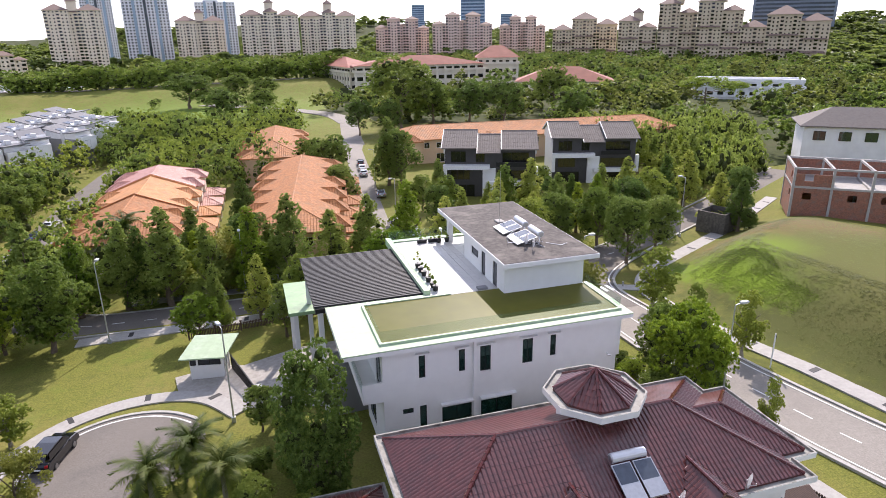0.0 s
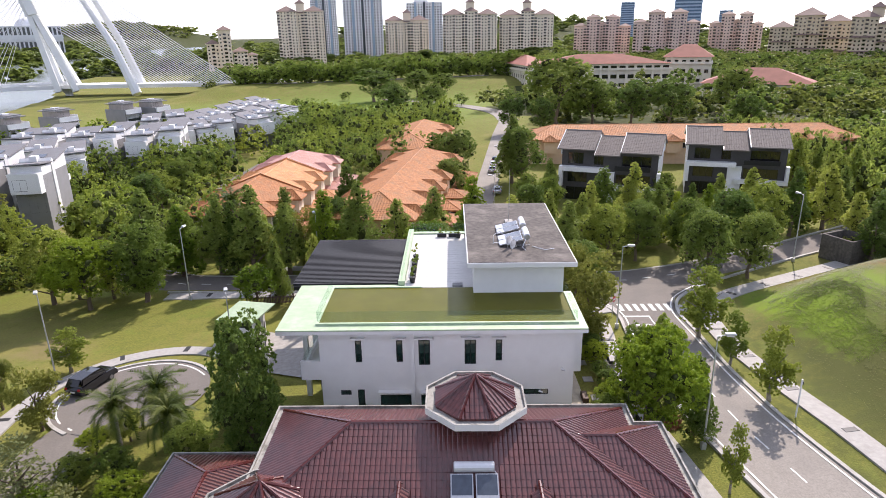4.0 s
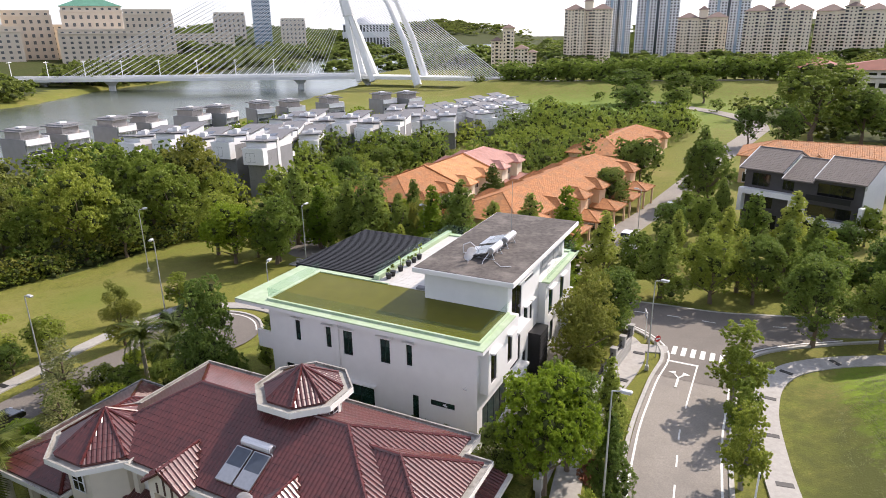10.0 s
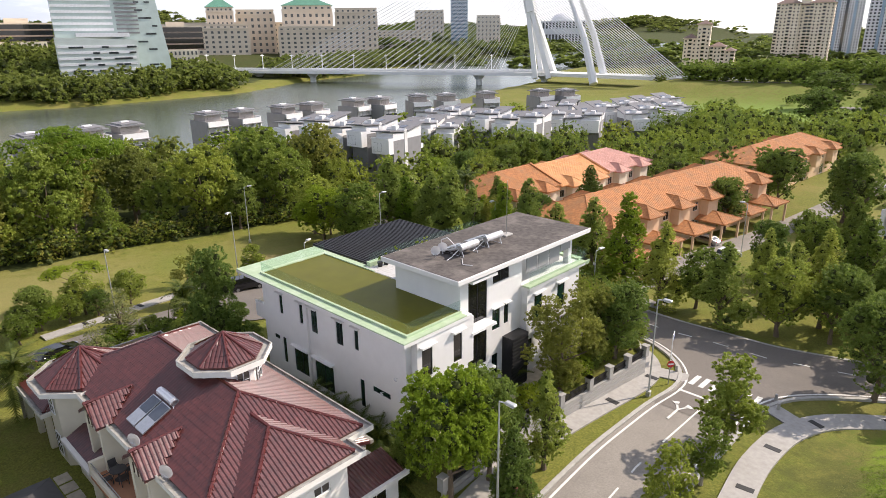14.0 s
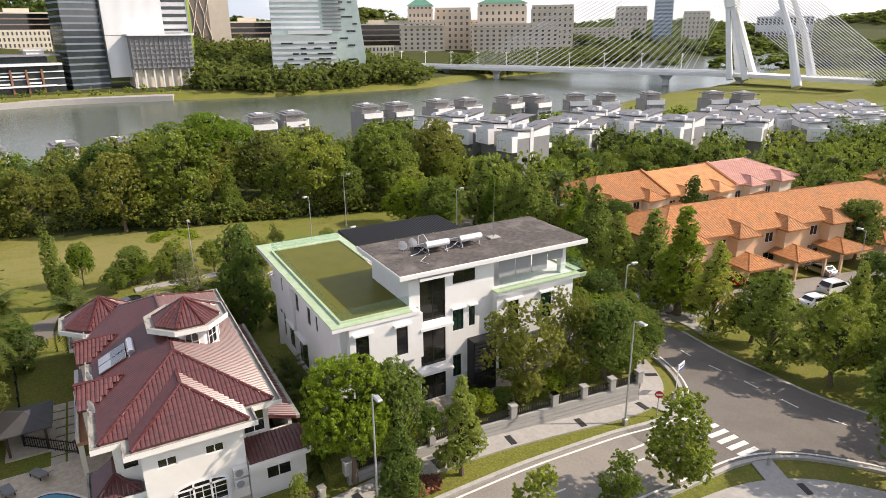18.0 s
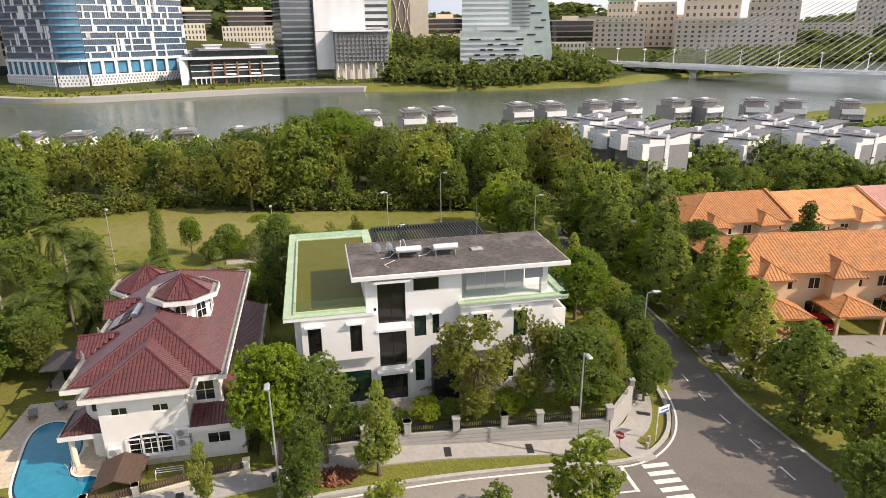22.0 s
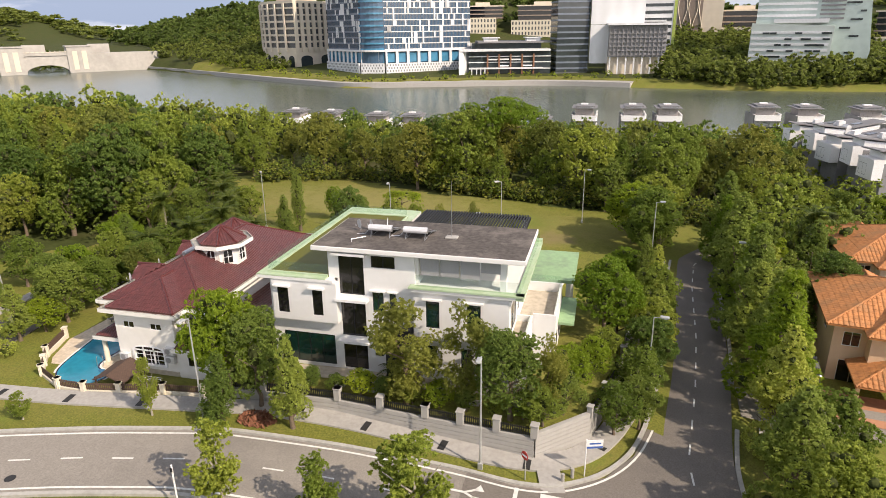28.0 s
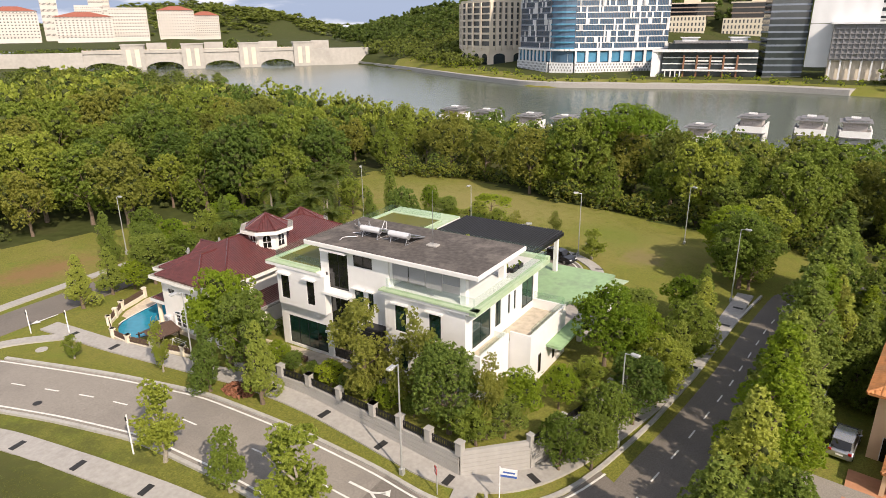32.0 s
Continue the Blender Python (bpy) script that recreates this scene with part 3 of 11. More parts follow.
# ---- trees ----
def leaf_cloud(rng, lobes, count, size, flat=0.0, core=True, core_k=0.78, core_n=(7, 4), tuft=20, rough=0.36, tri=False):
    """Verts and faces of a crown: leaf blades over many lobes (x, y, z, rx, rz), with a rough inner mass in each lobe."""
    L = np.array(lobes, float)
    area = L[:, 3] * (L[:, 3] + L[:, 4])
    pick = rng.choice(len(L), count, p=area / area.sum())
    d = rng.normal(size=(count, 3))
    d[:, 2] = d[:, 2] * 0.9 + 0.25
    d /= np.linalg.norm(d, axis=1)[:, None]
    l = L[pick]
    # leaves sit in tufts over the lobes; each tuft bulges outwards
    m = max(1, count // tuft)
    own = rng.integers(0, m, count)
    l, d0 = l[:m][own], d[:m][own]
    k = 0.78 + 0.30 * rng.random(m) if core else 1.2 * rng.random(m) ** 0.5
    c = l[:, :3] + d0 * np.stack([l[:, 3], l[:, 3], l[:, 4]], 1) * k[own][:, None]
    rad = (0.11 + 0.11 * rng.random(m))[own] * np.sqrt(l[:, 3] * np.maximum(l[:, 4], 0.4 * l[:, 3]))
    d = d + d0 * 0.7
    d /= np.linalg.norm(d, axis=1)[:, None]
    c = c + d * (rad * (0.55 + 0.55 * rng.random(count)))[:, None] * np.array([1, 1, 0.75 if flat < 1 else 0.2])
    n = d + rng.normal(size=(count, 3)) * rough
    n[:, 2] += flat
    n /= np.linalg.norm(n, axis=1)[:, None]
    u = np.cross(n, rng.normal(size=(count, 3)))
    u /= np.linalg.norm(u, axis=1)[:, None]
    v = np.cross(n, u)
    s = size * (0.6 + 0.8 * rng.random(count))[:, None]
    # a bent, pointed blade of four triangles' worth: two quads folded along the middle
    tip, butt = c + u * s, c - u * s
    side = v * s * 0.45
    fold = n * s * 0.18
    if tri:
        co = np.stack([c - u * s * 0.7 + v * s * 0.55, c - u * s * 0.7 - v * s * 0.55, tip], 1).reshape(-1, 3)
        faces = np.arange(count * 3).reshape(-1, 3).tolist()
    else:
        co = np.stack([butt, c + side - fold, tip, c - side - fold], 1).reshape(-1, 3)
        idx = np.arange(count)[:, None] * 4
        faces = np.concatenate([idx + np.array([[0, 1, 2]]), idx + np.array([[0, 2, 3]])]).tolist()
    base = len(co)
    co = [co]
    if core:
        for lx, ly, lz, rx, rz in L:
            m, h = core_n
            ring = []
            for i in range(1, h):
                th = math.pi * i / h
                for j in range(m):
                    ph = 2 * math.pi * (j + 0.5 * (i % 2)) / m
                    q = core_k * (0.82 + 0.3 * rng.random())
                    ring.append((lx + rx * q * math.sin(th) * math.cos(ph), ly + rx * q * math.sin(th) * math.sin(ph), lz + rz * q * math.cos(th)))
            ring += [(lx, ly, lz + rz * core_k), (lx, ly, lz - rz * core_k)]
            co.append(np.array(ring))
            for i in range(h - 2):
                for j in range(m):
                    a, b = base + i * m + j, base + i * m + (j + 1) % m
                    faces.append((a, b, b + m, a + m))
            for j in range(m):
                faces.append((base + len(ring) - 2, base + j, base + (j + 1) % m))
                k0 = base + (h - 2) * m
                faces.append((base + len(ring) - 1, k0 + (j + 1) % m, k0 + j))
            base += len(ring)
    return np.concatenate(co), faces


def crown_lobes(rng, kind, h, r):
    """Lobes of a crown of height h and radius r, standing on z = 0 of the crown."""
    lobes = []
    if kind == "round":
        for i in range(34):
            a, e = rng.random() * 6.28, rng.random() ** 0.7
            q = r * 0.72 * math.sqrt(1 - (2 * e - 1) ** 2 * 0.9) * (0.72 + 0.38 * rng.random())
            s = r * (0.20 + 0.15 * rng.random())
            lobes.append((q * math.cos(a), q * math.sin(a), h * (0.14 + 0.74 * e), s, s * 0.85))
        lobes.append((0, 0, h * 0.5, r * 0.55, h * 0.36))
    elif kind == "cone":
        for i in range(26):
            e = (i + rng.random()) / 26
            a = rng.random() * 6.28
            q = r * (1 - e) ** 0.75 * (0.5 + 0.35 * rng.random())
            s = r * (0.20 + 0.2 * (1 - e)) * (0.8 + 0.4 * rng.random())
            lobes.append((q * math.cos(a), q * math.sin(a), h * (0.06 + 0.88 * e), s, s * 1.1))
        lobes.append((0, 0, h * 0.38, r * 0.5, h * 0.34))
        lobes.append((0, 0, h * 0.72, r * 0.26, h * 0.24))
    elif kind == "oval":
        for i in range(34):
            a, e = rng.random() * 6.28, (i + rng.random()) / 34
            w = min(1.0, 0.55 + 1.6 * e) * (1 - max(0.0, e - 0.55) ** 1.6 * 2.6)
            q = r * 0.72 * w * (0.8 + 0.3 * rng.random())
            s = r * (0.24 + 0.12 * rng.random())
            lobes.append((q * math.cos(a), q * math.sin(a), h * (0.04 + 0.88 * e), s, s * 1.05))
        lobes.append((0, 0, h * 0.4, r * 0.6, h * 0.38))
    elif kind == "column":
        for i in range(22):
            e = (i + rng.random()) / 22
            a = rng.random() * 6.28
            w = math.sin(math.pi * min(0.94, 0.18 + 0.76 * e)) ** 0.7
            q = r * 0.5 * w * rng.random()
            lobes.append((q * math.cos(a), q * math.sin(a), h * (0.05 + 0.9 * e), r * 0.55 * w, r * 0.75 * w))
    elif kind == "umbrella":
        for i in range(24):
            a, q = rng.random() * 6.28, r * 0.88 * math.sqrt(rng.random())
            s = r * (0.17 + 0.13 * rng.random())
            lobes.append((q * math.cos(a), q * math.sin(a), h * (0.88 - 0.45 * (q / r) ** 2 + 0.12 * rng.random()), s, s * 0.42))
    elif kind == "open":
        for i in range(26):
            a, e = rng.random() * 6.28, rng.random()
            q = r * (0.15 + 0.7 * rng.random()) * math.sin(math.pi * (0.15 + 0.75 * e))
            s = r * (0.17 + 0.16 * rng.random())
            lobes.append((q * math.cos(a), q * math.sin(a), h * (0.05 + 0.9 * e), s, s * 1.1))
    elif kind == "layered":
        for k in range(6):
            z, w = h * (0.08 + 0.16 * k), r * (1 - 0.13 * k)
            for j in range(6):
                a = j * 1.05 + k * 0.5 + 0.3 * rng.random()
                lobes.append((w * 0.6 * math.cos(a), w * 0.6 * math.sin(a), z, w * 0.36, h * 0.035))
            lobes.append((0, 0, z, w * 0.3, h * 0.03))
    return lobes


def mesh_from(name, co, faces):
    me = bpy.data.meshes.new(name)
    me.from_pydata(co.tolist() if hasattr(co, "tolist") else co, [], faces)
    me.update()
    return me


def trunk_mesh(rng, h, r, crown_h, crown_r, limbs=6):
    bm = bmesh.new()
    p = Vector((0, 0, -0.4))
    rr = r * 1.25
    n = 5
    pts = [p]
    for i in range(n):
        q = Vector((rng.normal() * r * 0.5, rng.normal() * r * 0.5, (h + crown_h * 0.55) * (i + 1) / n))
        r2 = r * (1 - 0.75 * (i + 1) / n)
        rod(bm, pts[-1], q, rr, 7, r2)
        rr = r2
        pts.append(q)
    for i in range(limbs):
        a = 6.28 * i / limbs + rng.random()
        z = h * 0.9 + crown_h * (0.05 + 0.35 * rng.random())
        e = Vector((math.cos(a) * crown_r * 0.6, math.sin(a) * crown_r * 0.6, z + crown_h * (0.15 + 0.2 * rng.random())))
        rod(bm, (0, 0, z), e, r * 0.42, 5, r * 0.12)
    me = bpy.data.meshes.new("trunk")
    bm.to_mesh(me)
    bm.free()
    return me


def make_tree(name, label, kind, height, radius, clear, mat, seed, count, size, bark=None, category="tree", limbs=6, core=True, flat=0.0, core_k=0.78):
    """One tree, built at the origin; copies are planted with plant()."""
    rng = np.random.default_rng(seed)
    root = thing(name, label, category)
    ch = height - clear
    lob = [(x, y, z + clear, a, b) for x, y, z, a, b in crown_lobes(rng, kind, ch, radius)]
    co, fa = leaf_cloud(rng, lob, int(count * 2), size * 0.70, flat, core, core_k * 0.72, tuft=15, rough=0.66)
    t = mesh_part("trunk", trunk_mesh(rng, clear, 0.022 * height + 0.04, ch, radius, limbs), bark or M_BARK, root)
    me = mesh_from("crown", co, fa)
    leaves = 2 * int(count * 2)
    # core faces get the dark colour that stands for shade within the crown
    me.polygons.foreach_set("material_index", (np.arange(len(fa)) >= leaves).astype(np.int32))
    c = mesh_part("crown", me, [mat, M_CORE_DARK], root)
    return root


PROTO = {}


def plant(key, x, y, h=None, turn=None, z=None, wide=1.0, label=""):
    """Plants a copy of a tree kind, scaled to height h."""
    root, h0 = PROTO[key]
    s = (h or h0) / h0
    z = gz(x, y) if z is None else z
    m = Matrix.LocRotScale((x, y, z), Euler((0, 0, random.random() * 6.28 if turn is None else turn)), None)
    ob = copy_thing(root, m)
    ob.scale = (s * wide, s * wide, s)
    if label:
        tagged(ob, label)
    return ob


# ---- ground, water, roads ----
GX = np.concatenate([np.linspace(-4200, -700, 36)[:-1], np.arange(-700, -100, 10), np.arange(-100, 120, 2.0), np.arange(120, 420, 15), np.linspace(420, 4200, 30)])
GY = np.concatenate([np.linspace(-4200, -620, 36)[:-1], np.arange(-620, -60, 12), np.arange(-60, 160, 2.0), np.arange(160, 520, 12), np.linspace(520, 4400, 34)])
ROAD_E = [(62, -30), (50, 0), (42.8, 19), (39.6, 29.5), (37.7, 38), (37.0, 47), (37.1, 56), (37.2, 63), (36.8, 72)]
ROAD_N = [(120, 118), (80, 93), (62, 82), (48, 74.5), (38, 71.3), (28, 71.0), (16.8, 72.7), (6, 74.0), (-10, 75.3), (-20, 76.6), (-31, 83), (-36, 100), (-37.5, 132), (-36.5, 160), (-34, 190), (-26, 215)]
ROAD_O = [(18.5, 76), (19.5, 92), (23.5, 125), (27, 155), (33, 208), (38, 245)]
ROAD_W = [(-12, 47), (-13.8, 38), (-14.5, 28), (-12, 16), (-2, 8), (10, 4.5), (22, 6), (32, 7.6), (46, 8.5)]
PATH_W = [(34.2, 12.5), (33.8, 17), (33.4, 22), (32.5, 28), (31.6, 34), (30.7, 40), (30.5, 46), (31.0, 52), (31.6, 57), (31.6, 60.5), (29.8, 63.6), (26, 65.6), (20, 67.4), (8, 69.8), (-8, 71.2), (-20, 71.8)]
PATH_E = [(54, 10), (50, 20), (46.5, 29), (45, 37.5), (43.6, 45), (42.7, 52.7), (43, 58.6), (44.6, 62.8), (48.8, 66.6), (57, 71.2), (71, 79), (95, 95)]
PATH_C = [(-3, 49.5), (-5.5, 53.6), (-9, 55.2), (-13.2, 55.2), (-17.2, 53.4), (-20.4, 49), (-21, 43), (-19.8, 34), (-19.4, 26)]
LIFT = 0.10



def in_poly(x, y, poly):
    c = np.zeros(np.shape(x), bool)
    for (x0, y0), (x1, y1) in zip(poly, poly[1:] + poly[:1]):
        if y0 != y1:
            c ^= ((y0 > y) != (y1 > y)) & (x < (x1 - x0) * (y - y0) / (y1 - y0) + x0)
    return c


W1 = [(-46, 66), (-47, 52), (-49, 30), (-58, 12), (-64, -6), (-52, -14), (-36, -8), (-28, 2), (-20, -2), (-6, -4), (4, -14), (26, -22), (24, -60), (-10, -90), (-70, -180), (-130, -230), (-168, -240), (-160, -110), (-150, 28), (-124, 48), (-118, 92), (-72, 112), (-52, 94), (-46, 84)]
LAWN = [(-60, 258), (-20, 246), (16, 246), (34, 250), (30, 285), (0, 345), (-40, 362), (-125, 362), (-125, 290)]
BANK = [(-150, 330), (-60, 325), (30, 275), (45, 330), (60, 385), (40, 430), (-130, 445)]
SCHOOL_WOOD = [(-60, 330), (30, 280), (60, 232), (120, 200), (130, 100), (280, 150), (420, 420), (420, 640), (200, 700), (-60, 700), (-180, 620), (-150, 420), (-100, 345)]
EAST_WOOD = [(70, -60), (130, 60), (300, 120), (700, 300), (900, -100), (300, -400), (-100, -600), (-250, -420), (-160, -240), (-40, -90)]


def wooded(x, y):
    """Where trees stand so thickly that the ground is soil and undergrowth, coloured dark for their shade."""
    far = np.interp(y, SHORE_Y, FAR_X)
    m = in_poly(x, y, W1) | in_poly(x, y, SCHOOL_WOOD) | in_poly(x, y, EAST_WOOD) | (x < far - 30) | (y > 640) | (x > 380) | (y < -330)
    return m & ~in_poly(x, y, LAWN) & ~in_poly(x, y, BANK)


gr = tagged(sheet("ground", GX, GY, M_GRASS, land), "rolling grass ground with dry patches", "ground", kind="structure")
gr.data.materials.append(M_WFLOOR)
cx_, cy_ = np.meshgrid((GX[1:] + GX[:-1]) / 2, (GY[1:] + GY[:-1]) / 2)
gr.data.polygons.foreach_set("material_index", wooded(cx_.ravel(), cy_.ravel()).astype(np.int32))
tagged(part("water", boxes((-3000, 20, -2500, 3500, WATER - 0.5, WATER)), M_WATER), "calm grey-green lake water", "lake", kind="structure")
tagged(ribbon("road", ROAD_E, -3.3, 3.3, M_ASPHALT, LIFT), "grey asphalt road beside the houses", "road", kind="structure")
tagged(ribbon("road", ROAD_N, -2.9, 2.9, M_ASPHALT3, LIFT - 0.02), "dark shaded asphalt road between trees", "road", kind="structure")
tagged(ribbon("road", ROAD_O, -3.2, 3.2, M_ASPHALT, LIFT - 0.04), "grey asphalt street between terraces", "road", kind="structure")
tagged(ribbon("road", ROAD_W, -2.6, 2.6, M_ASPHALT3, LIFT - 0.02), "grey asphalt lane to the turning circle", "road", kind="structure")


def patch(name, pts, material, lift, label, category, inner=(), zfun=None):
    """A flat-lying polygon draped on the ground."""
    bm = bmesh.new()
    f = bm.faces.new([bm.verts.new((x, y, 0)) for x, y in pts])
    bmesh.ops.triangulate(bm, faces=[f])
    for _ in range(2):
        bmesh.ops.subdivide_edges(bm, edges=[e for e in bm.edges if e.calc_length() > 1.5], cuts=1)
        bmesh.ops.triangulate(bm, faces=[f for f in bm.faces if len(f.verts) > 4])
    for v in bm.verts:
        v.co.z = (zfun or gz)(v.co.x, v.co.y) + lift
    bmesh.ops.recalc_face_normals(bm, faces=bm.faces[:])
    if sum(f.normal.z for f in bm.faces) < 0:
        bmesh.ops.reverse_faces(bm, faces=bm.faces[:])
    return tagged(part(name, bm, material), label, category, kind="structure")


def circle(cx, cy, r, n=40):
    return [(cx + r * math.cos(2 * math.pi * i / n), cy + r * math.sin(2 * math.pi * i / n)) for i in range(n)]


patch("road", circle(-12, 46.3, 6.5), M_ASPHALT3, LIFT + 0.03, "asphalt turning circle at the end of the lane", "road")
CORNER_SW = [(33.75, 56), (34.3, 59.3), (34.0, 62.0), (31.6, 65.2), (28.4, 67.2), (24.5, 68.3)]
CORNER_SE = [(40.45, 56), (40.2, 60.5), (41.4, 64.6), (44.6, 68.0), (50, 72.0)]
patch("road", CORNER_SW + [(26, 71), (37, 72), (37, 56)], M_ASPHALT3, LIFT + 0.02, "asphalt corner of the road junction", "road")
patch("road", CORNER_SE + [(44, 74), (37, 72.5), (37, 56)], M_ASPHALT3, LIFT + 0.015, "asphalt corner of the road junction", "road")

# kerbs: raised edges of the carriageways, and drains
ROAD_E_S = ROAD_E[:6] + [(37.05, 55)]
WK = [(49.0, -5), (45.6, 6.0)]
for line, lab in (([(40.2, 16.2), (38.0, 23.2), (36.3, 29.0), (34.4, 37.5), (33.7, 46.5)] + CORNER_SW + [(16.5, 69.8), (5.8, 71.1), (-10.2, 72.3), (-20.6, 73.7)], "house side"),
                  ([(61, -20), (53.4, 0), (46.2, 20), (42.9, 30.5), (41.0, 38.5), (40.35, 47.2)] + CORNER_SE + [(61, 79.0), (80, 90)], "mound side"),
                  ([(120, 121.5), (78, 96), (60.4, 84.7), (46.4, 77.3), (37.8, 74.2), (28.3, 74.0), (22.5, 75.0)], "far side"),
                  ([(14.5, 75.9), (6.3, 77.0), (-9.7, 78.3), (-19, 79.5), (-29, 85.3)], "far side")):
    tagged(ribbon("kerb", line, *((0.0, 0.32) if lab == "house side" else (-0.32, 0.0)), M_KERB, 0.22, 0.4, step=0.9), "raised pale concrete kerb along the road", "kerb", kind="structure")
for a0, a1 in ((0.55, 2.75), (2.75, 4.35)):
    ln = [(-12 + 6.6 * math.cos(a), 46.3 + 6.6 * math.sin(a)) for a in np.linspace(a0, a1, 24)]
    tagged(ribbon("kerb", ln, -0.25, 0.05, M_KERB, 0.22, 0.4, step=0.8), "curved concrete kerb of the turning circle", "kerb", kind="structure")
    ln = [(-12 + 6.1 * math.cos(a), 46.3 + 6.1 * math.sin(a)) for a in np.linspace(a0, a1, 24)]
    tagged(ribbon("road_marking", ln, -0.08, 0.08, M_PAINT, LIFT + 0.045, 0.02, step=0.8), "white edge line of the turning circle", "road marking", kind="structure")
for line, off in (([(40.2, 16.2), (38.0, 23.2), (36.3, 29.0), (34.4, 37.5), (33.7, 46.5)] + CORNER_SW, -0.5),
                  ([(53.4, 0), (46.2, 20), (42.9, 30.5), (41.0, 38.5), (40.35, 47.2)] + CORNER_SE, 0.35)):
    tagged(ribbon("road_marking", line, off, off + 0.16, M_PAINT, LIFT + 0.035, 0.02, step=0.9), "white edge line along the kerb", "road marking", kind="structure")


def dashes(line, start, end, period, length, lift, width=0.13):
    P = np.array(line, float)
    d = np.r_[0, np.cumsum(np.hypot(*np.diff(P, axis=0).T))]
    s = start
    while s + length < min(end, d[-1]):
        seg = [(float(np.interp(q, d, P[:, 0])), float(np.interp(q, d, P[:, 1]))) for q in (s, s + length / 2, s + length)]
        tagged(ribbon("road_marking", seg, -width / 2, width / 2, M_PAINT, lift, 0.02, step=0.7), "white centre-line dash on the asphalt", "road marking", "centre-line dashes", "structure")
        s += period


dashes(ROAD_E, 30, 82, 3.6, 1.5, LIFT + 0.015)
dashes(ROAD_N, 84, 160, 3.6, 1.4, LIFT + 0.045)
tagged(ribbon("road_marking", [(37.0, 51), (37.1, 59.3)], -0.07, 0.07, M_PAINT, LIFT + 0.035, 0.02, step=0.9), "solid white centre line before the crossing", "road marking", kind="structure")
tagged(ribbon("road_marking", [(34.4, 59.5), (37.2, 59.5)], -0.14, 0.14, M_PAINT, LIFT + 0.035, 0.02, step=0.9), "white stop line before the crossing", "road marking", kind="structure")
for i in range(7):
    x = 34.75 + i * 0.86
    tagged(ribbon("zebra_bar", [(x, 61.1), (x, 63.1)], -0.22, 0.22, M_PAINT, LIFT + 0.04, 0.02, step=0.9), "white painted bar of the zebra crossing", "road marking", "zebra crossing bars", "structure")
arrow = bmesh.new()
for pts in (((35.72, 54.3), (35.92, 54.3), (35.92, 56.2), (35.72, 56.2)), ((35.72, 56.2), (35.92, 56.2), (36.35, 57.0), (36.2, 57.15)), ((35.92, 56.2), (35.72, 56.2), (35.25, 57.0), (35.4, 57.15)),
            ((36.1, 57.5), (36.05, 56.75), (36.75, 57.15)), ((35.45, 57.5), (34.85, 57.15), (35.55, 56.75))):
    arrow.faces.new([arrow.verts.new((x, y, gz(x, y) + LIFT + 0.055)) for x, y in pts])
tagged(part("road_marking", arrow, M_PAINT), "white painted direction arrow on asphalt", "road marking", kind="structure")

# footpaths with drain grates
for line, a, b, lab in ((PATH_W, -0.95, 0.95, "pale concrete footpath beside the garden wall"), (PATH_E, -1.0, 1.0, "pale concrete footpath at the foot of the mound"), (PATH_C, -0.8, 0.8, "curving concrete footpath round the turning circle")):
    tagged(ribbon("footpath", line, a, b, M_CONC, 0.16, 0.3, step=0.9), lab, "footpath", kind="structure")
    P = np.array(line, float)
    d = np.r_[0, np.cumsum(np.hypot(*np.diff(P, axis=0).T))]
    for s in np.arange(4, d[-1] - 2, 6.2):
        x, y = float(np.interp(s, d, P[:, 0])), float(np.interp(s, d, P[:, 1]))
        x2, y2 = float(np.interp(s + 0.5, d, P[:, 0])), float(np.interp(s + 0.5, d, P[:, 1]))
        tagged(ribbon("drain_grate", [(x, y), (x2, y2)], -0.75, 0.35, M_GRATE, 0.185, 0.03, step=0.5), "dark metal drain grate in the footpath", "drain grate", "footpath grates", "structure")
tagged(ribbon("footpath", [(41.0, 62.0), (43.4, 60.8)], -0.8, 0.8, M_CONC, 0.15, 0.3, step=0.9), "short concrete ramp to the crossing", "footpath", kind="structure")
tagged(ribbon("footpath", [(34.2, 61.9), (31.4, 61.2)], -0.8, 0.8, M_CONC, 0.15, 0.3, step=0.9), "short concrete ramp to the crossing", "footpath", kind="structure")
tagged(ribbon("footpath", [(44, 11.5), (38.5, 12.6), (33.5, 17.5)], -0.7, 0.7, M_CONC, 0.15, 0.3, step=0.9), "concrete footpath branching over the lawn", "footpath", kind="structure")
tagged(ribbon("footpath", [(52, 3.5), (35, 3.4), (26.6, 2.1), (10, -0.5)], -0.7, 0.7, M_CONC, 0.15, 0.3, step=0.9), "concrete footpath along the southern lane", "footpath", kind="structure")
# paved forecourt by the gate
patch("driveway", [(-4.6, 51.2), (-1.2, 49.6), (4.5, 47.5), (12, 47.5), (12, 60), (2.5, 60.4), (-2.5, 58.6), (-4.4, 59.6), (-8.8, 58.6), (-8.2, 55.0), (-6.2, 54.0)], M_PAVE, 0.14, "grey patterned paving of the driveway", "driveway", zfun=lambda x, y: gz(x, y) + 0.25 * max(0, min(1, (x - 2) / 8)))

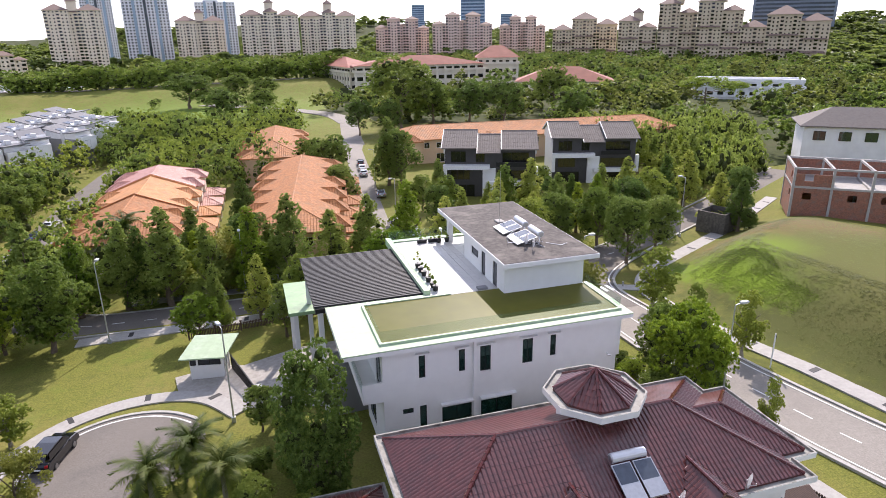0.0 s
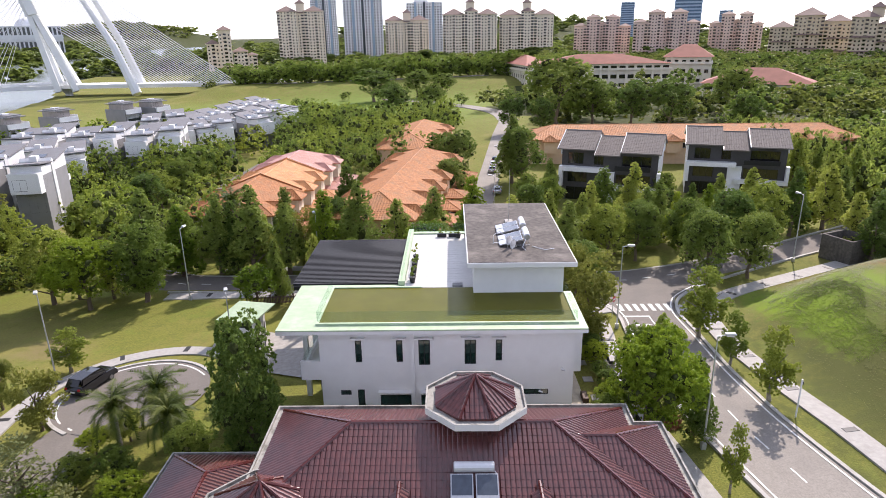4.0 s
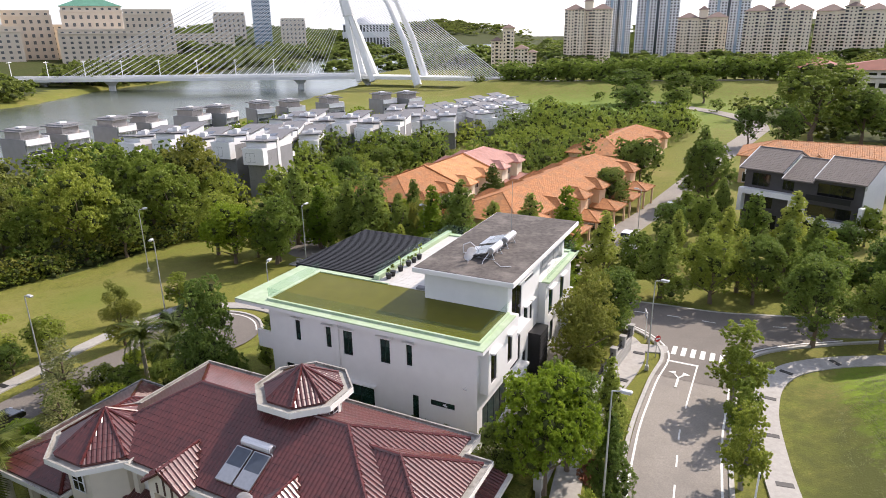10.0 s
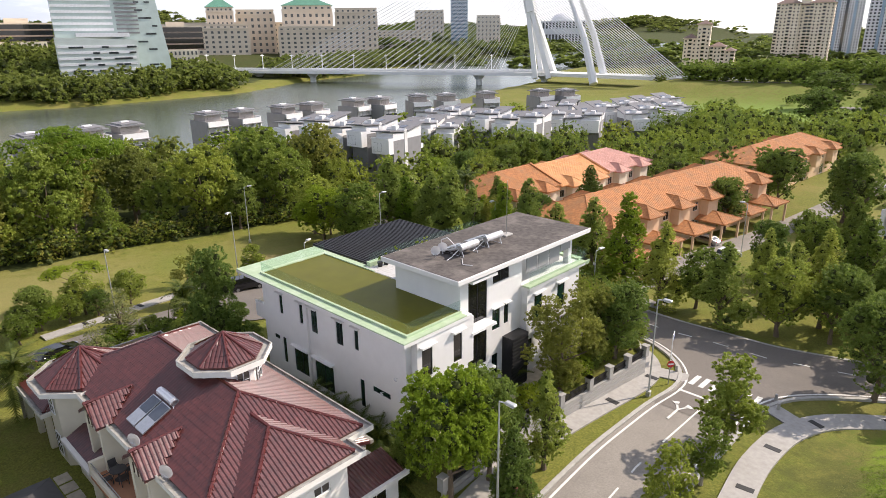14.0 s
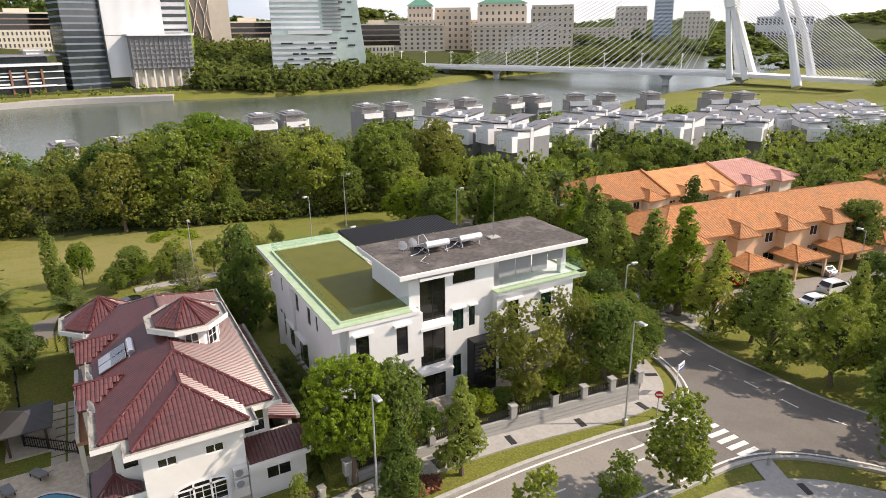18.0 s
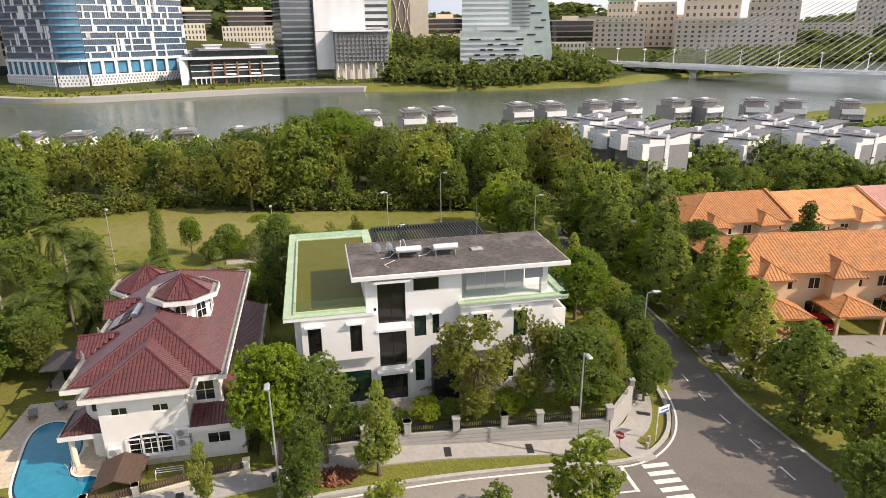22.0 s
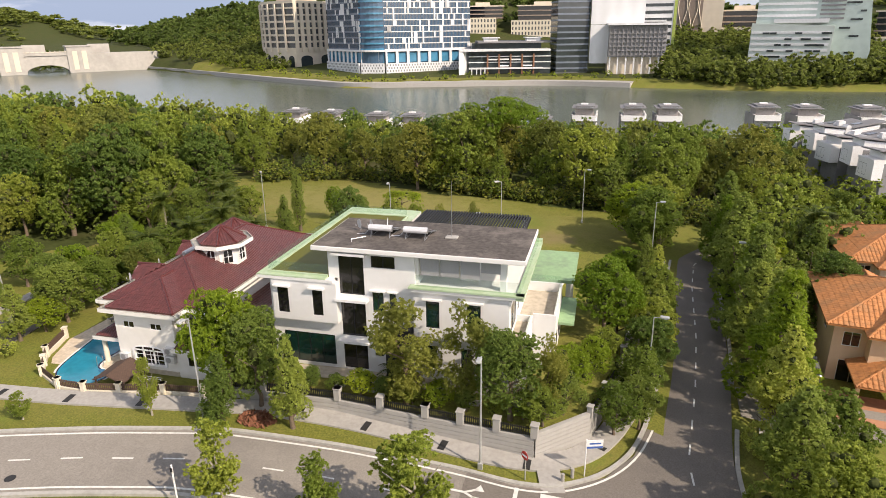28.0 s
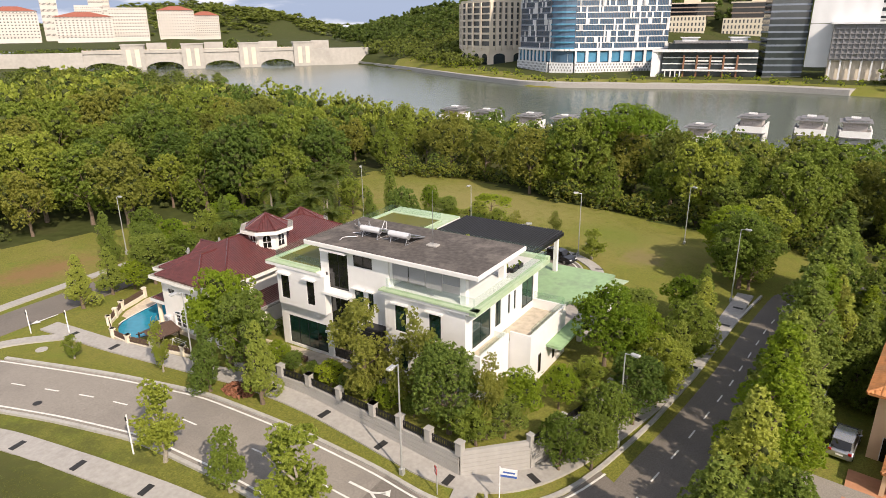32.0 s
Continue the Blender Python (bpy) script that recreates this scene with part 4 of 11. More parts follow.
tagged(ribbon("footpath", [(24.5, 77.3), (17.0, 78.6), (7.8, 80.1), (-6, 81.6), (-16, 82.6)], -0.85, 0.85, M_CONC, 0.16, 0.3, step=0.9), "concrete footpath behind the roadside trees", "footpath", kind="structure")
for x, y in ((18.4, 78.2), (14.4, 78.9), (10.2, 79.6), (6.0, 80.2)):
    tagged(ribbon("drain_grate", [(x, y), (x - 0.5, y + 0.08)], -0.6, 0.5, M_GRATE, 0.185, 0.03, step=0.5), "dark metal drain grate in the footpath", "drain grate", "footpath grates", "structure")
patch("driveway", [(13.2, 83.6), (18.0, 83.2), (19.2, 90.0), (13.6, 90.4)], M_TERRACOTTA, 0.13, "terracotta paved forecourt of the terrace", "driveway")
for x, y, r in ((42.5, 26.7, 0.36), (37.3, 17.1, 0.55)):
    tagged(part("manhole_cover", rod(bmesh.new(), (x, y, gz(x, y) - 0.1), (x, y, gz(x, y) + (LIFT + 0.02 if r < 0.5 else 0.06)), r, 18), M_CONC if r > 0.5 else M_GRATE), "round metal manhole cover", "manhole cover", "manhole covers", "structure")
arrow = bmesh.new()
for pts in (((32.2, 10.35), (34.2, 10.45), (34.2, 10.65), (32.2, 10.55)), ((34.2, 10.1), (34.2, 11.0), (35.1, 10.55))):
    arrow.faces.new([arrow.verts.new((x, y, gz(x, y) + LIFT + 0.03)) for x, y in pts])
bmesh.ops.recalc_face_normals(arrow, faces=arrow.faces[:])
tagged(part("road_marking", arrow, M_PAINT), "white painted direction arrow on the lane", "road marking", kind="structure")

tagged(ribbon("road", [(-150, 432), (-96, 416), (-60, 409), (0, 401), (40, 396)], -4.5, 4.5, M_ASPHALT, 0.15, step=6), "pale road over the grassy embankment", "road", kind="structure")
tagged(ribbon("road", [(38, 243), (37, 268), (24, 296), (0, 330), (-18, 352)], -4, 4, M_ASPHALT, 0.12, step=5), "pale road curving past the far lawn", "road", kind="structure")


# ---- the white house ----
def white_house():
    h = thing("white_house", "modern white three-storey house with flat roofs and dark windows", "house", (0, 0, 0))
    g = 1.7
    s_holes = [(9.5, 9.95, 7.1, 8.8), (12.35, 12.8, 7.1, 8.8), (13.9, 14.7, 6.85, 8.8), (17.1, 17.9, 6.9, 8.8), (19.25, 19.7, 7.15, 8.8),
               (8.3, 9.05, 4.5, 4.9), (9.5, 10.0, 2.6, 4.95), (11.1, 13.3, 2.4, 4.5), (14.0, 16.4, 2.2, 4.5), (19.65, 20.15, 2.6, 4.9), (21.1, 23.0, 4.45, 4.9)]
    bm = wall_cells(bmesh.new(), "y", 37.0, 37.25, 7.0, 24.7, g - 1, 9.6, s_holes)
    e_holes = [(43.35, 45.5, 8.5, 11.9), (43.35, 45.5, 4.75, 7.85), (43.35, 45.5, g, 4.1), (46.15, 48.15, 11.0, 12.0), (46.15, 47.1, 7.1, 8.9), (47.6, 48.15, 7.2, 8.9), (46.15, 46.9, 3.1, 5.0)]
    wall_cells(bm, "x", 24.45, 24.7, 37.25, 43.3, g - 1, 9.6, [(37.9, 42.6, g + 0.1, 4.6)])
    wall_cells(bm, "x", 24.45, 24.7, 43.3, 49.8, g - 1, 12.4, e_holes)
    wall_cells(bm, "x", 24.45, 24.7, 49.8, 57.4, g - 1, 9.6, [(50.5, 51.5, 2.5, 4.6), (53.5, 54.4, 2.5, 4.6)])
    wall_cells(bm, "x", 7.0, 7.25, 37.25, 43.6, g - 1, 9.6, [(37.6, 39.4, 6.2, 8.7), (40.2, 42.6, g, 4.6)])
    wall_cells(bm, "y", 57.15, 57.4, 12.0, 24.45, g - 1, 9.6, [(13, 15.4, 6.0, 8.8), (16.6, 17.0, 6.6, 8.4), (17.7, 18.1, 6.6, 8.4), (19.4, 20.4, 6.3, 8.6), (21.2, 24.2, 6.0, 8.5), (14, 14.6, 2.6, 4.6)])
    wall_cells(bm, "x", 12.0, 12.25, 43.6, 57.15, g - 1, 9.6, [(47, 50, 2, 4.8), (52, 55, 5.9, 8.6)])
    wall_cells(bm, "y", 43.6, 43.85, 7.25, 12.0, g - 1, 9.6, [(8, 10.5, 5.9, 8.6)])
    part("wall", bm, M_WHITE, h)
    for u0, u1, z0, z1 in s_holes:
        window(h, "y", 37.0, -1, u0, u1, z0, z1, mull=2 if u1 - u0 > 0.7 else 1)
        if z1 > 5.5:
            part("window_hood", boxes((u0 - 0.25, u1 + 0.25, 36.7, 37.0, z1 + 0.16, z1 + 0.26)), M_WHITE, h)
    part("window_hood", boxes((11.0, 13.4, 36.68, 37.0, 4.76, 4.86)), M_WHITE, h)
    part("window_hood", boxes((13.9, 16.6, 36.62, 37.0, 4.76, 4.86)), M_WHITE, h)
    part("downpipe_box", boxes((13.35, 13.6, 36.8, 37.0, g - 1, 9.55)), M_WHITE, h)
    for u0, u1, z0, z1 in e_holes:
        window(h, "x", 24.7, 1, u0, u1, z0, z1, glass=M_WINK if u1 - u0 > 1.5 else M_WIN, mull=2)
    window(h, "x", 24.7, 1, 37.9, 42.6, g + 0.1, 4.6, mull=4)
    window(h, "x", 24.7, 1, 50.5, 51.5, 2.5, 4.6)
    window(h, "x", 24.7, 1, 53.5, 54.4, 2.5, 4.6)
    window(h, "x", 7.0, -1, 37.6, 39.4, 6.2, 8.7, mull=2)
    window(h, "x", 7.0, -1, 40.2, 42.6, g, 4.6, mull=3)
    for u0, u1, z0, z1 in ((13, 15.4, 6.0, 8.8), (16.6, 17.0, 6.6, 8.4), (17.7, 18.1, 6.6, 8.4), (19.4, 20.4, 6.3, 8.6), (21.2, 24.2, 6.0, 8.5), (14, 14.6, 2.6, 4.6)):
        window(h, "y", 57.4, 1, u0, u1, z0, z1, mull=2 if u1 - u0 > 0.8 else 1)
    window(h, "x", 12.0, -1, 47, 50, 2, 4.8, mull=3)
    window(h, "x", 12.0, -1, 52, 55, 5.9, 8.6, mull=3)
    window(h, "y", 43.85, 1, 8, 10.5, 5.9, 8.6, mull=3)
    # upper bays that stand out over the east garden
    bay = boxes((24.7, 25.3, 37.5, 43.25, 6.0, 6.25), (24.7, 25.3, 37.5, 43.25, 9.2, 9.6))
    wall_cells(bay, "x", 25.1, 25.3, 37.5, 43.25, 6.25, 9.2, [(37.95, 38.95, 6.6, 8.95), (41.1, 42.0, 6.6, 8.95)])
    wall_cells(bay, "y", 37.5, 37.7, 24.7, 25.1, 6.25, 9.2, [])
    wall_cells(bay, "y", 43.05, 43.25, 24.7, 25.1, 6.25, 9.2, [])
    bb = part("bay", bay, M_WHITE, h)
    for u0, u1 in ((37.95, 38.95), (41.1, 42.0)):
        window(bb, "x", 25.3, 1, u0, u1, 6.6, 8.95, glass=M_WINK)
        part("window_hood", boxes((25.3, 25.65, u0 - 0.25, u1 + 0.25, 9.0, 9.12)), M_WHITE, bb)
    bay = boxes((24.7, 25.3, 49.8, 57.4, 5.6, 5.85), (24.7, 25.3, 49.8, 57.4, 9.1, 9.6))
    wall_cells(bay, "x", 25.1, 25.3, 49.8, 57.4, 5.85, 9.1, [(50.8, 51.9, 6.5, 8.85), (54.1, 55.2, 6.5, 8.85)])
    wall_cells(bay, "y", 49.8, 50.0, 24.7, 25.1, 5.85, 9.1, [])
    wall_cells(bay, "y", 57.2, 57.4, 24.7, 25.1, 5.85, 9.1, [])
    bb = part("bay", bay, M_WHITE, h)
    for u0, u1 in ((50.8, 51.9), (54.1, 55.2)):
        window(bb, "x", 25.3, 1, u0, u1, 6.5, 8.85)
        part("window_hood", boxes((25.3, 25.65, u0 - 0.25, u1 + 0.25, 8.95, 9.07)), M_WHITE, bb)
    # ledges over the tall stair windows
    for z in (4.3, 8.05, 12.05):
        part("window_hood", boxes((24.7, 25.4, 43.05, 45.85, z, z + 0.2)), M_WHITE, h)
    for u0, u1, z in ((46.0, 47.3, 9.0), (47.5, 48.3, 9.0)):
        part("window_hood", boxes((24.7, 25.0, u0, u1, z, z + 0.1)), M_WHITE, h)
    # black louvred service cage
    cage = boxes((24.7, 25.7, 47.45, 49.55, g, 6.2))
    cg = part("service_cage", cage, M_BLACK, h, "black louvred metal service cage")
    for i in range(14):
        part("slat", boxes((25.7, 25.76, 47.5, 49.5, g + 0.25 + i * 0.31, g + 0.43 + i * 0.31)), M_PERG, cg)
    # roof slab over the south block, with the membrane laid in it
    sl = bmesh.new()
    box(sl, 4.3, 17.9, 36.25, 44.4, 9.6, 9.85)
    box(sl, 17.904, 24.7, 36.25, 43.2, 9.6, 9.85)
    box(sl, 24.704, 25.4, 36.25, 43.0, 9.6, 9.85)
    part("roof_slab", sl, M_WHITE, h)
    k = boxes((4.3, 7.0, 36.25, 44.4, 9.854, 9.95), (7.0, 25.4, 36.25, 37.05, 9.854, 9.95), (7.0, 12.0, 43.75, 44.4, 9.854, 9.95), (24.75, 25.4, 37.05, 42.4, 9.854, 9.95))
    part("roof_edge", k, M_MINT, h, "pale mint waterproof coating")
    part("roof_kerb", boxes((6.9, 24.9, 37.0, 37.18, 9.95, 10.10), (6.9, 7.08, 37.18, 43.7, 9.95, 10.10), (24.72, 24.9, 37.18, 42.4, 9.95, 10.10), (7.08, 13.9, 43.55, 43.7, 9.95, 10.10)), M_MINT, h)
    part("roof_membrane", boxes((7.08, 17.9, 37.18, 43.55, 9.86, 10.02), (17.904, 24.72, 37.18, 42.44, 9.86, 10.02)), M_OLIVE, h, "olive green roof membrane")
    # terrace floor and parapet
    part("terrace_deck", boxes((12.5, 17.9, 43.85, 57.9, 9.6, 9.88)), M_TERR, h)
    for i in range(9):
        for j in range(23):
            x0, y0 = 12.54 + i * 0.6, 43.9 + j * 0.6
            if x0 < 17.4:
                part("tile", boxes((x0, x0 + 0.585, y0, y0 + 0.585, 9.88, 9.90 + 0.002 * ((i * 5 + j * 3) % 3))), M_TERR, h)
    part("terrace_parapet", boxes((12.0, 12.5, 44.4, 58.5, 9.6, 10.25), (12.5, 25.6, 57.9, 58.5, 9.6, 10.0)), M_MINT, h)
    part("roof_slab", boxes((17.9, 25.6, 49.7, 57.9, 9.6, 9.86)), M_WHITE, h)
    part("roof_edge", boxes((25.0, 25.7, 49.5, 58.5, 9.864, 10.0)), M_MINT, h)
    # top storey room
    bm = bmesh.new()
    wall_cells(bm, "y", 42.45, 42.7, 17.9, 24.45, 9.9, 12.4, [])
    box(bm, 24.45, 24.7, 42.45, 43.3, 9.604, 12.4)
    wall_cells(bm, "x", 17.9, 18.15, 42.7, 52.0, 9.9, 12.4, [(44.0, 44.9, 9.9, 12.0), (46.6, 47.5, 9.9, 12.0), (48.3, 50.0, 10.9, 11.6)])
    wall_cells(bm, "y", 49.8, 50.05, 18.15, 24.45, 9.9, 12.4, [(19, 22.5, 9.9, 12.0)])
    part("wall", bm, M_WHITE, h)
    window(h, "x", 17.9, -1, 44.0, 44.9, 9.9, 12.0, name="door", glass=M_WINK)
    window(h, "x", 17.9, -1, 46.6, 47.5, 9.9, 12.0, name="door", glass=M_WINK)
    window(h, "x", 17.9, -1, 48.3, 50.0, 10.9, 11.6, glass=M_WINK)
    window(h, "y", 50.05, 1, 19, 22.5, 9.9, 12.0, mull=3)
    for x, y in ((24.4, 56.8), (18.1, 56.8)):
        part("column", boxes((x - 0.25, x + 0.25, y - 0.25, y + 0.25, 9.86, 12.4)), M_WHITE, h)
    cap = boxes((17.4, 25.5, 41.4, 58.6, 12.4, 12.78), bevel=0.03)
    part("top_roof_slab", cap, M_WHITE, h)
    part("top_roof_surface", boxes((17.5, 25.4, 41.5, 58.5, 12.7, 12.81)), M_CAP, h, "weathered brown-grey flat roof")
    for i in range(4):
        y0 = 50.3 + i * 1.6
        zb = (10.75, 10.75, 10.6, 11.3)[i]
        part("roller_blind", boxes((24.72, 24.76, y0, y0 + 1.5, zb, 12.38)), M_BLIND, h)
    # glass balustrades
    for b in ((7.0, 24.8, 37.08, 37.1, 10.22, 10.95), (6.98, 7.0, 37.1, 43.6, 10.22, 10.95), (24.80, 24.82, 37.1, 42.4, 10.22, 10.95),
              (12.26, 12.28, 44.5, 58.2, 10.25, 11.0), (12.3, 25.5, 58.2, 58.22, 10.0, 10.95), (25.3, 25.32, 50.0, 58.2, 10.0, 10.95)):
        p = part("glass_balustrade", boxes(b), M_GLASS, h)
        p.visible_shadow = False
    # first-floor balcony on the west and terraces on the north
    part("balcony", boxes((5.6, 7.0, 37.0, 43.4, 5.75, 6.0), (5.6, 7.0, 37.0, 37.2, 6.0, 7.2), (5.6, 5.75, 37.2, 43.4, 6.0, 6.4)), M_WHITE, h)
    p = part("glass_balustrade", boxes((5.66, 5.69, 37.3, 43.3, 6.4, 7.2)), M_GLASS, h)
    p.visible_shadow = False
    # north terraces, stepping down
    part("north_balcony", boxes((20.5, 25.3, 57.4, 58.7, 0.5, 5.6), (25.1, 25.3, 57.4, 58.7, 5.6, 6.2), (20.7, 25.1, 58.5, 58.7, 5.6, 6.2), (20.5, 20.7, 57.4, 58.7, 5.6, 6.2)), M_WHITE, h)
    part("terrace_floor", boxes((20.7, 25.1, 57.4, 58.5, 5.604, 5.65)), M_STONE, h)
    p = part("glass_balustrade", boxes((20.7, 25.2, 58.59, 58.61, 6.2, 6.75)), M_GLASS, h)
    p.visible_shadow = False
    part("north_wing", boxes((12.9, 20.3, 57.4, 60.6, 0.5, 5.3), (12.9, 13.1, 57.4, 60.6, 5.3, 6.25), (20.1, 20.3, 58.7, 60.6, 5.3, 6.25), (13.1, 20.1, 60.4, 60.6, 5.3, 6.25)), M_WHITE, h)
    part("terrace_floor", boxes((13.1, 20.1, 57.4, 60.4, 5.304, 5.36)), M_STONE, h)
    for b in ((13.1, 20.1, 60.49, 60.51, 6.25, 6.95), (12.99, 13.01, 57.5, 60.4, 6.25, 6.95)):
        p = part("glass_balustrade", boxes(b), M_GLASS, h)
        p.visible_shadow = False
    for x in (15.2, 18.2):
        window(h, "y", 60.6, 1, x, x + 0.5, 2.2, 3.9, glass=M_WINK, depth=0.02)
    part("canopy", boxes((11.4, 17.2, 60.6, 62.0, 4.0, 4.22)), M_MINTD, h, "mint coated canopy slab")
    # entrance canopy and pergola
    part("canopy", prism([(2.0, 54.0), (12.0, 54.0), (12.0, 60.0), (10.6, 60.0), (10.6, 61.6), (2.0, 61.6)], 5.3, 5.62), M_MINTD, h, "worn mint coated entrance canopy")
    for x, y in ((2.6, 61.0), (10.0, 61.0), (2.6, 54.5)):
        part("column", boxes((x - 0.22, x + 0.22, y - 0.22, y + 0.22, -1.5, 5.3)), M_WHITE, h)
    part("porch_back_wall", boxes((4.8, 12.0, 46.0, 46.2, -1.0, 5.3), (7.0, 12.0, 53.9, 54.0, -1, 5.3)), M_VDARK, h)
    pg = part("pergola", boxes((3.6, 11.9, 44.6, 44.8, 9.45, 9.8), (3.6, 11.9, 56.2, 56.4, 9.45, 9.8), (3.6, 3.8, 44.8, 56.2, 9.45, 9.8), (11.7, 11.9, 44.8, 56.2, 9.45, 9.8)), M_BLACK, h, "black slatted steel pergola")
    n = 38
    for i in range(n):
        y = 44.9 + (56.1 - 44.9) * i / (n - 1)
        part("slat", boxes((3.5, 12.0, y - 0.085, y + 0.085, 9.80, 9.95)), M_PERG, pg)
    for x, y in ((4.0, 45.2), (4.0, 55.8)):
        part("column", boxes((x - 0.2, x + 0.2, y - 0.2, y + 0.2, -1, 9.45)), M_WHITE, h)
    return h


white_house()


# ---- the maroon-roofed villa ----
def tile_plane(poly, material, parent, tw=0.26, tl=0.40, name="roof_tiles", rise=0.052, label="", loose=False):
    """Roof tiles over a flat sloping polygon: rows of curved tiles that overlap downhill."""
    P = [Vector(p) for p in poly]
    n = (P[1] - P[0]).cross(P[2] - P[0]).normalized()
    if n.z < 0:
        n = -n
    up = (Vector((0, 0, 1)) - n * n.z)
    up.normalize()
    side = up.cross(n)
    o = P[0]
    uv = [((p - o).dot(side), (p - o).dot(up)) for p in P]
    us, vs = [a for a, _ in uv], [b for _, b in uv]

    def span(v):
        xs = []
        for (a, b), (c, d) in zip(uv, uv[1:] + uv[:1]):
            if (b <= v < d) or (d <= v < b):
                xs.append(a + (c - a) * (v - b) / (d - b))
        return (min(xs), max(xs)) if len(xs) > 1 else None
    co, fa = [], []
    v = min(vs)
    while v < max(vs) - 0.05:
        mid = min(v + tl * 0.5, max(vs) - 0.01)
        s = span(mid)
        if s:
            a = math.floor(s[0] / tw) * tw
            while a < s[1]:
                lo, hi = max(a, s[0]), min(a + tw, s[1])
                if hi - lo > 0.03:
                    prof = ((lo, 0.0), (lo + (hi - lo) * 0.25, rise), (lo + (hi - lo) * 0.6, rise * 0.75), (hi, 0.0))
                    b = len(co)
                    v1 = min(v + tl * 1.08, max(vs))
                    for q, hgt in prof:
                        co.append(o + side * q + up * v + n * (hgt + 0.026))
                        co.append(o + side * q + up * v1 + n * (hgt + 0.008))
                    for q, hgt in prof:
                        co.append(o + side * q + up * v + n * (hgt * 0.5 - 0.01))
                    for i in range(3):
                        fa.append((b + 2 * i, b + 2 * i + 2, b + 2 * i + 3, b + 2 * i + 1))
                        fa.append((b + 8 + i, b + 8 + i + 1, b + 2 * i + 2, b + 2 * i))
                a += tw
        v += tl
    # solid deck under the tiles
    ob = None
    if loose:
        for i in range(len(co) // 12):
            me = mesh_from("tile", [tuple(c) for c in co[12 * i:12 * i + 12]], fa[:6])
            ob = mesh_part("tile", me, material, parent)
    else:
        me = mesh_from(name, [tuple(c) for c in co], fa)
        ob = tagged(mesh_part(name, me, material, parent, label), kind="stuff")
    dk = solid([p - n * 0.02 for p in P], 0.15)
    bmesh.ops.recalc_face_normals(dk, faces=dk.faces[:])
    part("roof_deck", dk, M_MAROON if material == M_MAROON else material, parent)
    return ob


def ridge_mesh(r):
    bm = rod(bmesh.new(), (0, 0, 0), (0, 0, 1), r, 7, r * 0.84)
    me = bpy.data.meshes.new("ridge_tile")
    bm.to_mesh(me)
    bm.free()
    me.materials.append(M_MAROONR)
    return me


RIDGE = {r: ridge_mesh(r) for r in (0.13, 0.1)}


def ridge_line(a, b, material, parent, r=0.13, step=0.42):
    """Ridge tiles from a to b; those of the maroon roofs are pieces of their own."""
    a, b = Vector(a), Vector(b)
    L = (b - a).length
    n = max(1, int(L / step))
    if material == M_MAROONR:
        q = (b - a).to_track_quat("Z", "Y")
        for i in range(n):
            ob = new("ridge_tile", RIDGE[r])
            ob.parent = parent
            ob.matrix_basis = Matrix.LocRotScale(a.lerp(b, i / n), q, (1, 1, L / n * 1.1))
        return
    bm = bmesh.new()
    for i in range(max(1, n // 2)):
        m = max(1, n // 2)
        p, q = a.lerp(b, i / m), a.lerp(b, (i + 1.12) / m if i < m - 1 else 1)
        rod(bm, p, q, r, 6, r * 0.86)
    return tagged(part("ridge_tiles", bm, material, parent), kind="stuff")


def hip_roof(parent, x0, x1, y0, y1, z, h, ridge="x", material=None, tw=0.26, tl=0.40, hips=(1, 1)):
    """A hipped roof over a rectangle. hips: whether the low and the high end of the ridge slope (1) or stand as a gable (0)."""
    material = material or M_MAROON
    w = (y1 - y0) if ridge == "x" else (x1 - x0)
    if ridge == "x":
        ym = (y0 + y1) / 2
        A, B = (x0 + hips[0] * w / 2, ym, z + h), (x1 - hips[1] * w / 2, ym, z + h)
        c = [(x0, y0, z), (x1, y0, z), (x1, y1, z), (x0, y1, z)]
        planes = [(c[0], c[1], B, A), (c[2], c[3], A, B), (c[3], c[0], A), (c[1], c[2], B)]
        hl = [(c[0], A), (c[3], A), (c[1], B), (c[2], B)]
    else:
        xm = (x0 + x1) / 2
        A, B = (xm, y0 + hips[0] * w / 2, z + h), (xm, y1 - hips[1] * w / 2, z + h)
        c = [(x0, y0, z), (x1, y0, z), (x1, y1, z), (x0, y1, z)]
        planes = [(c[1], c[2], B, A), (c[3], c[0], A, B), (c[0], c[1], A), (c[2], c[3], B)]
        hl = [(c[0], A), (c[1], A), (c[3], B), (c[2], B)]
    for i, p in enumerate(planes):
        if i < 2 or hips[i - 2]:
            tile_plane(p, material, parent, tw, tl)
    rm = M_MAROONR if material == M_MAROON else material
    if (Vector(A) - Vector(B)).length > 0.3:
        ridge_line(A, B, rm, parent)
    for i, (p, q) in enumerate(hl):
        if hips[i // 2]:
            ridge_line(p, q, rm, parent)


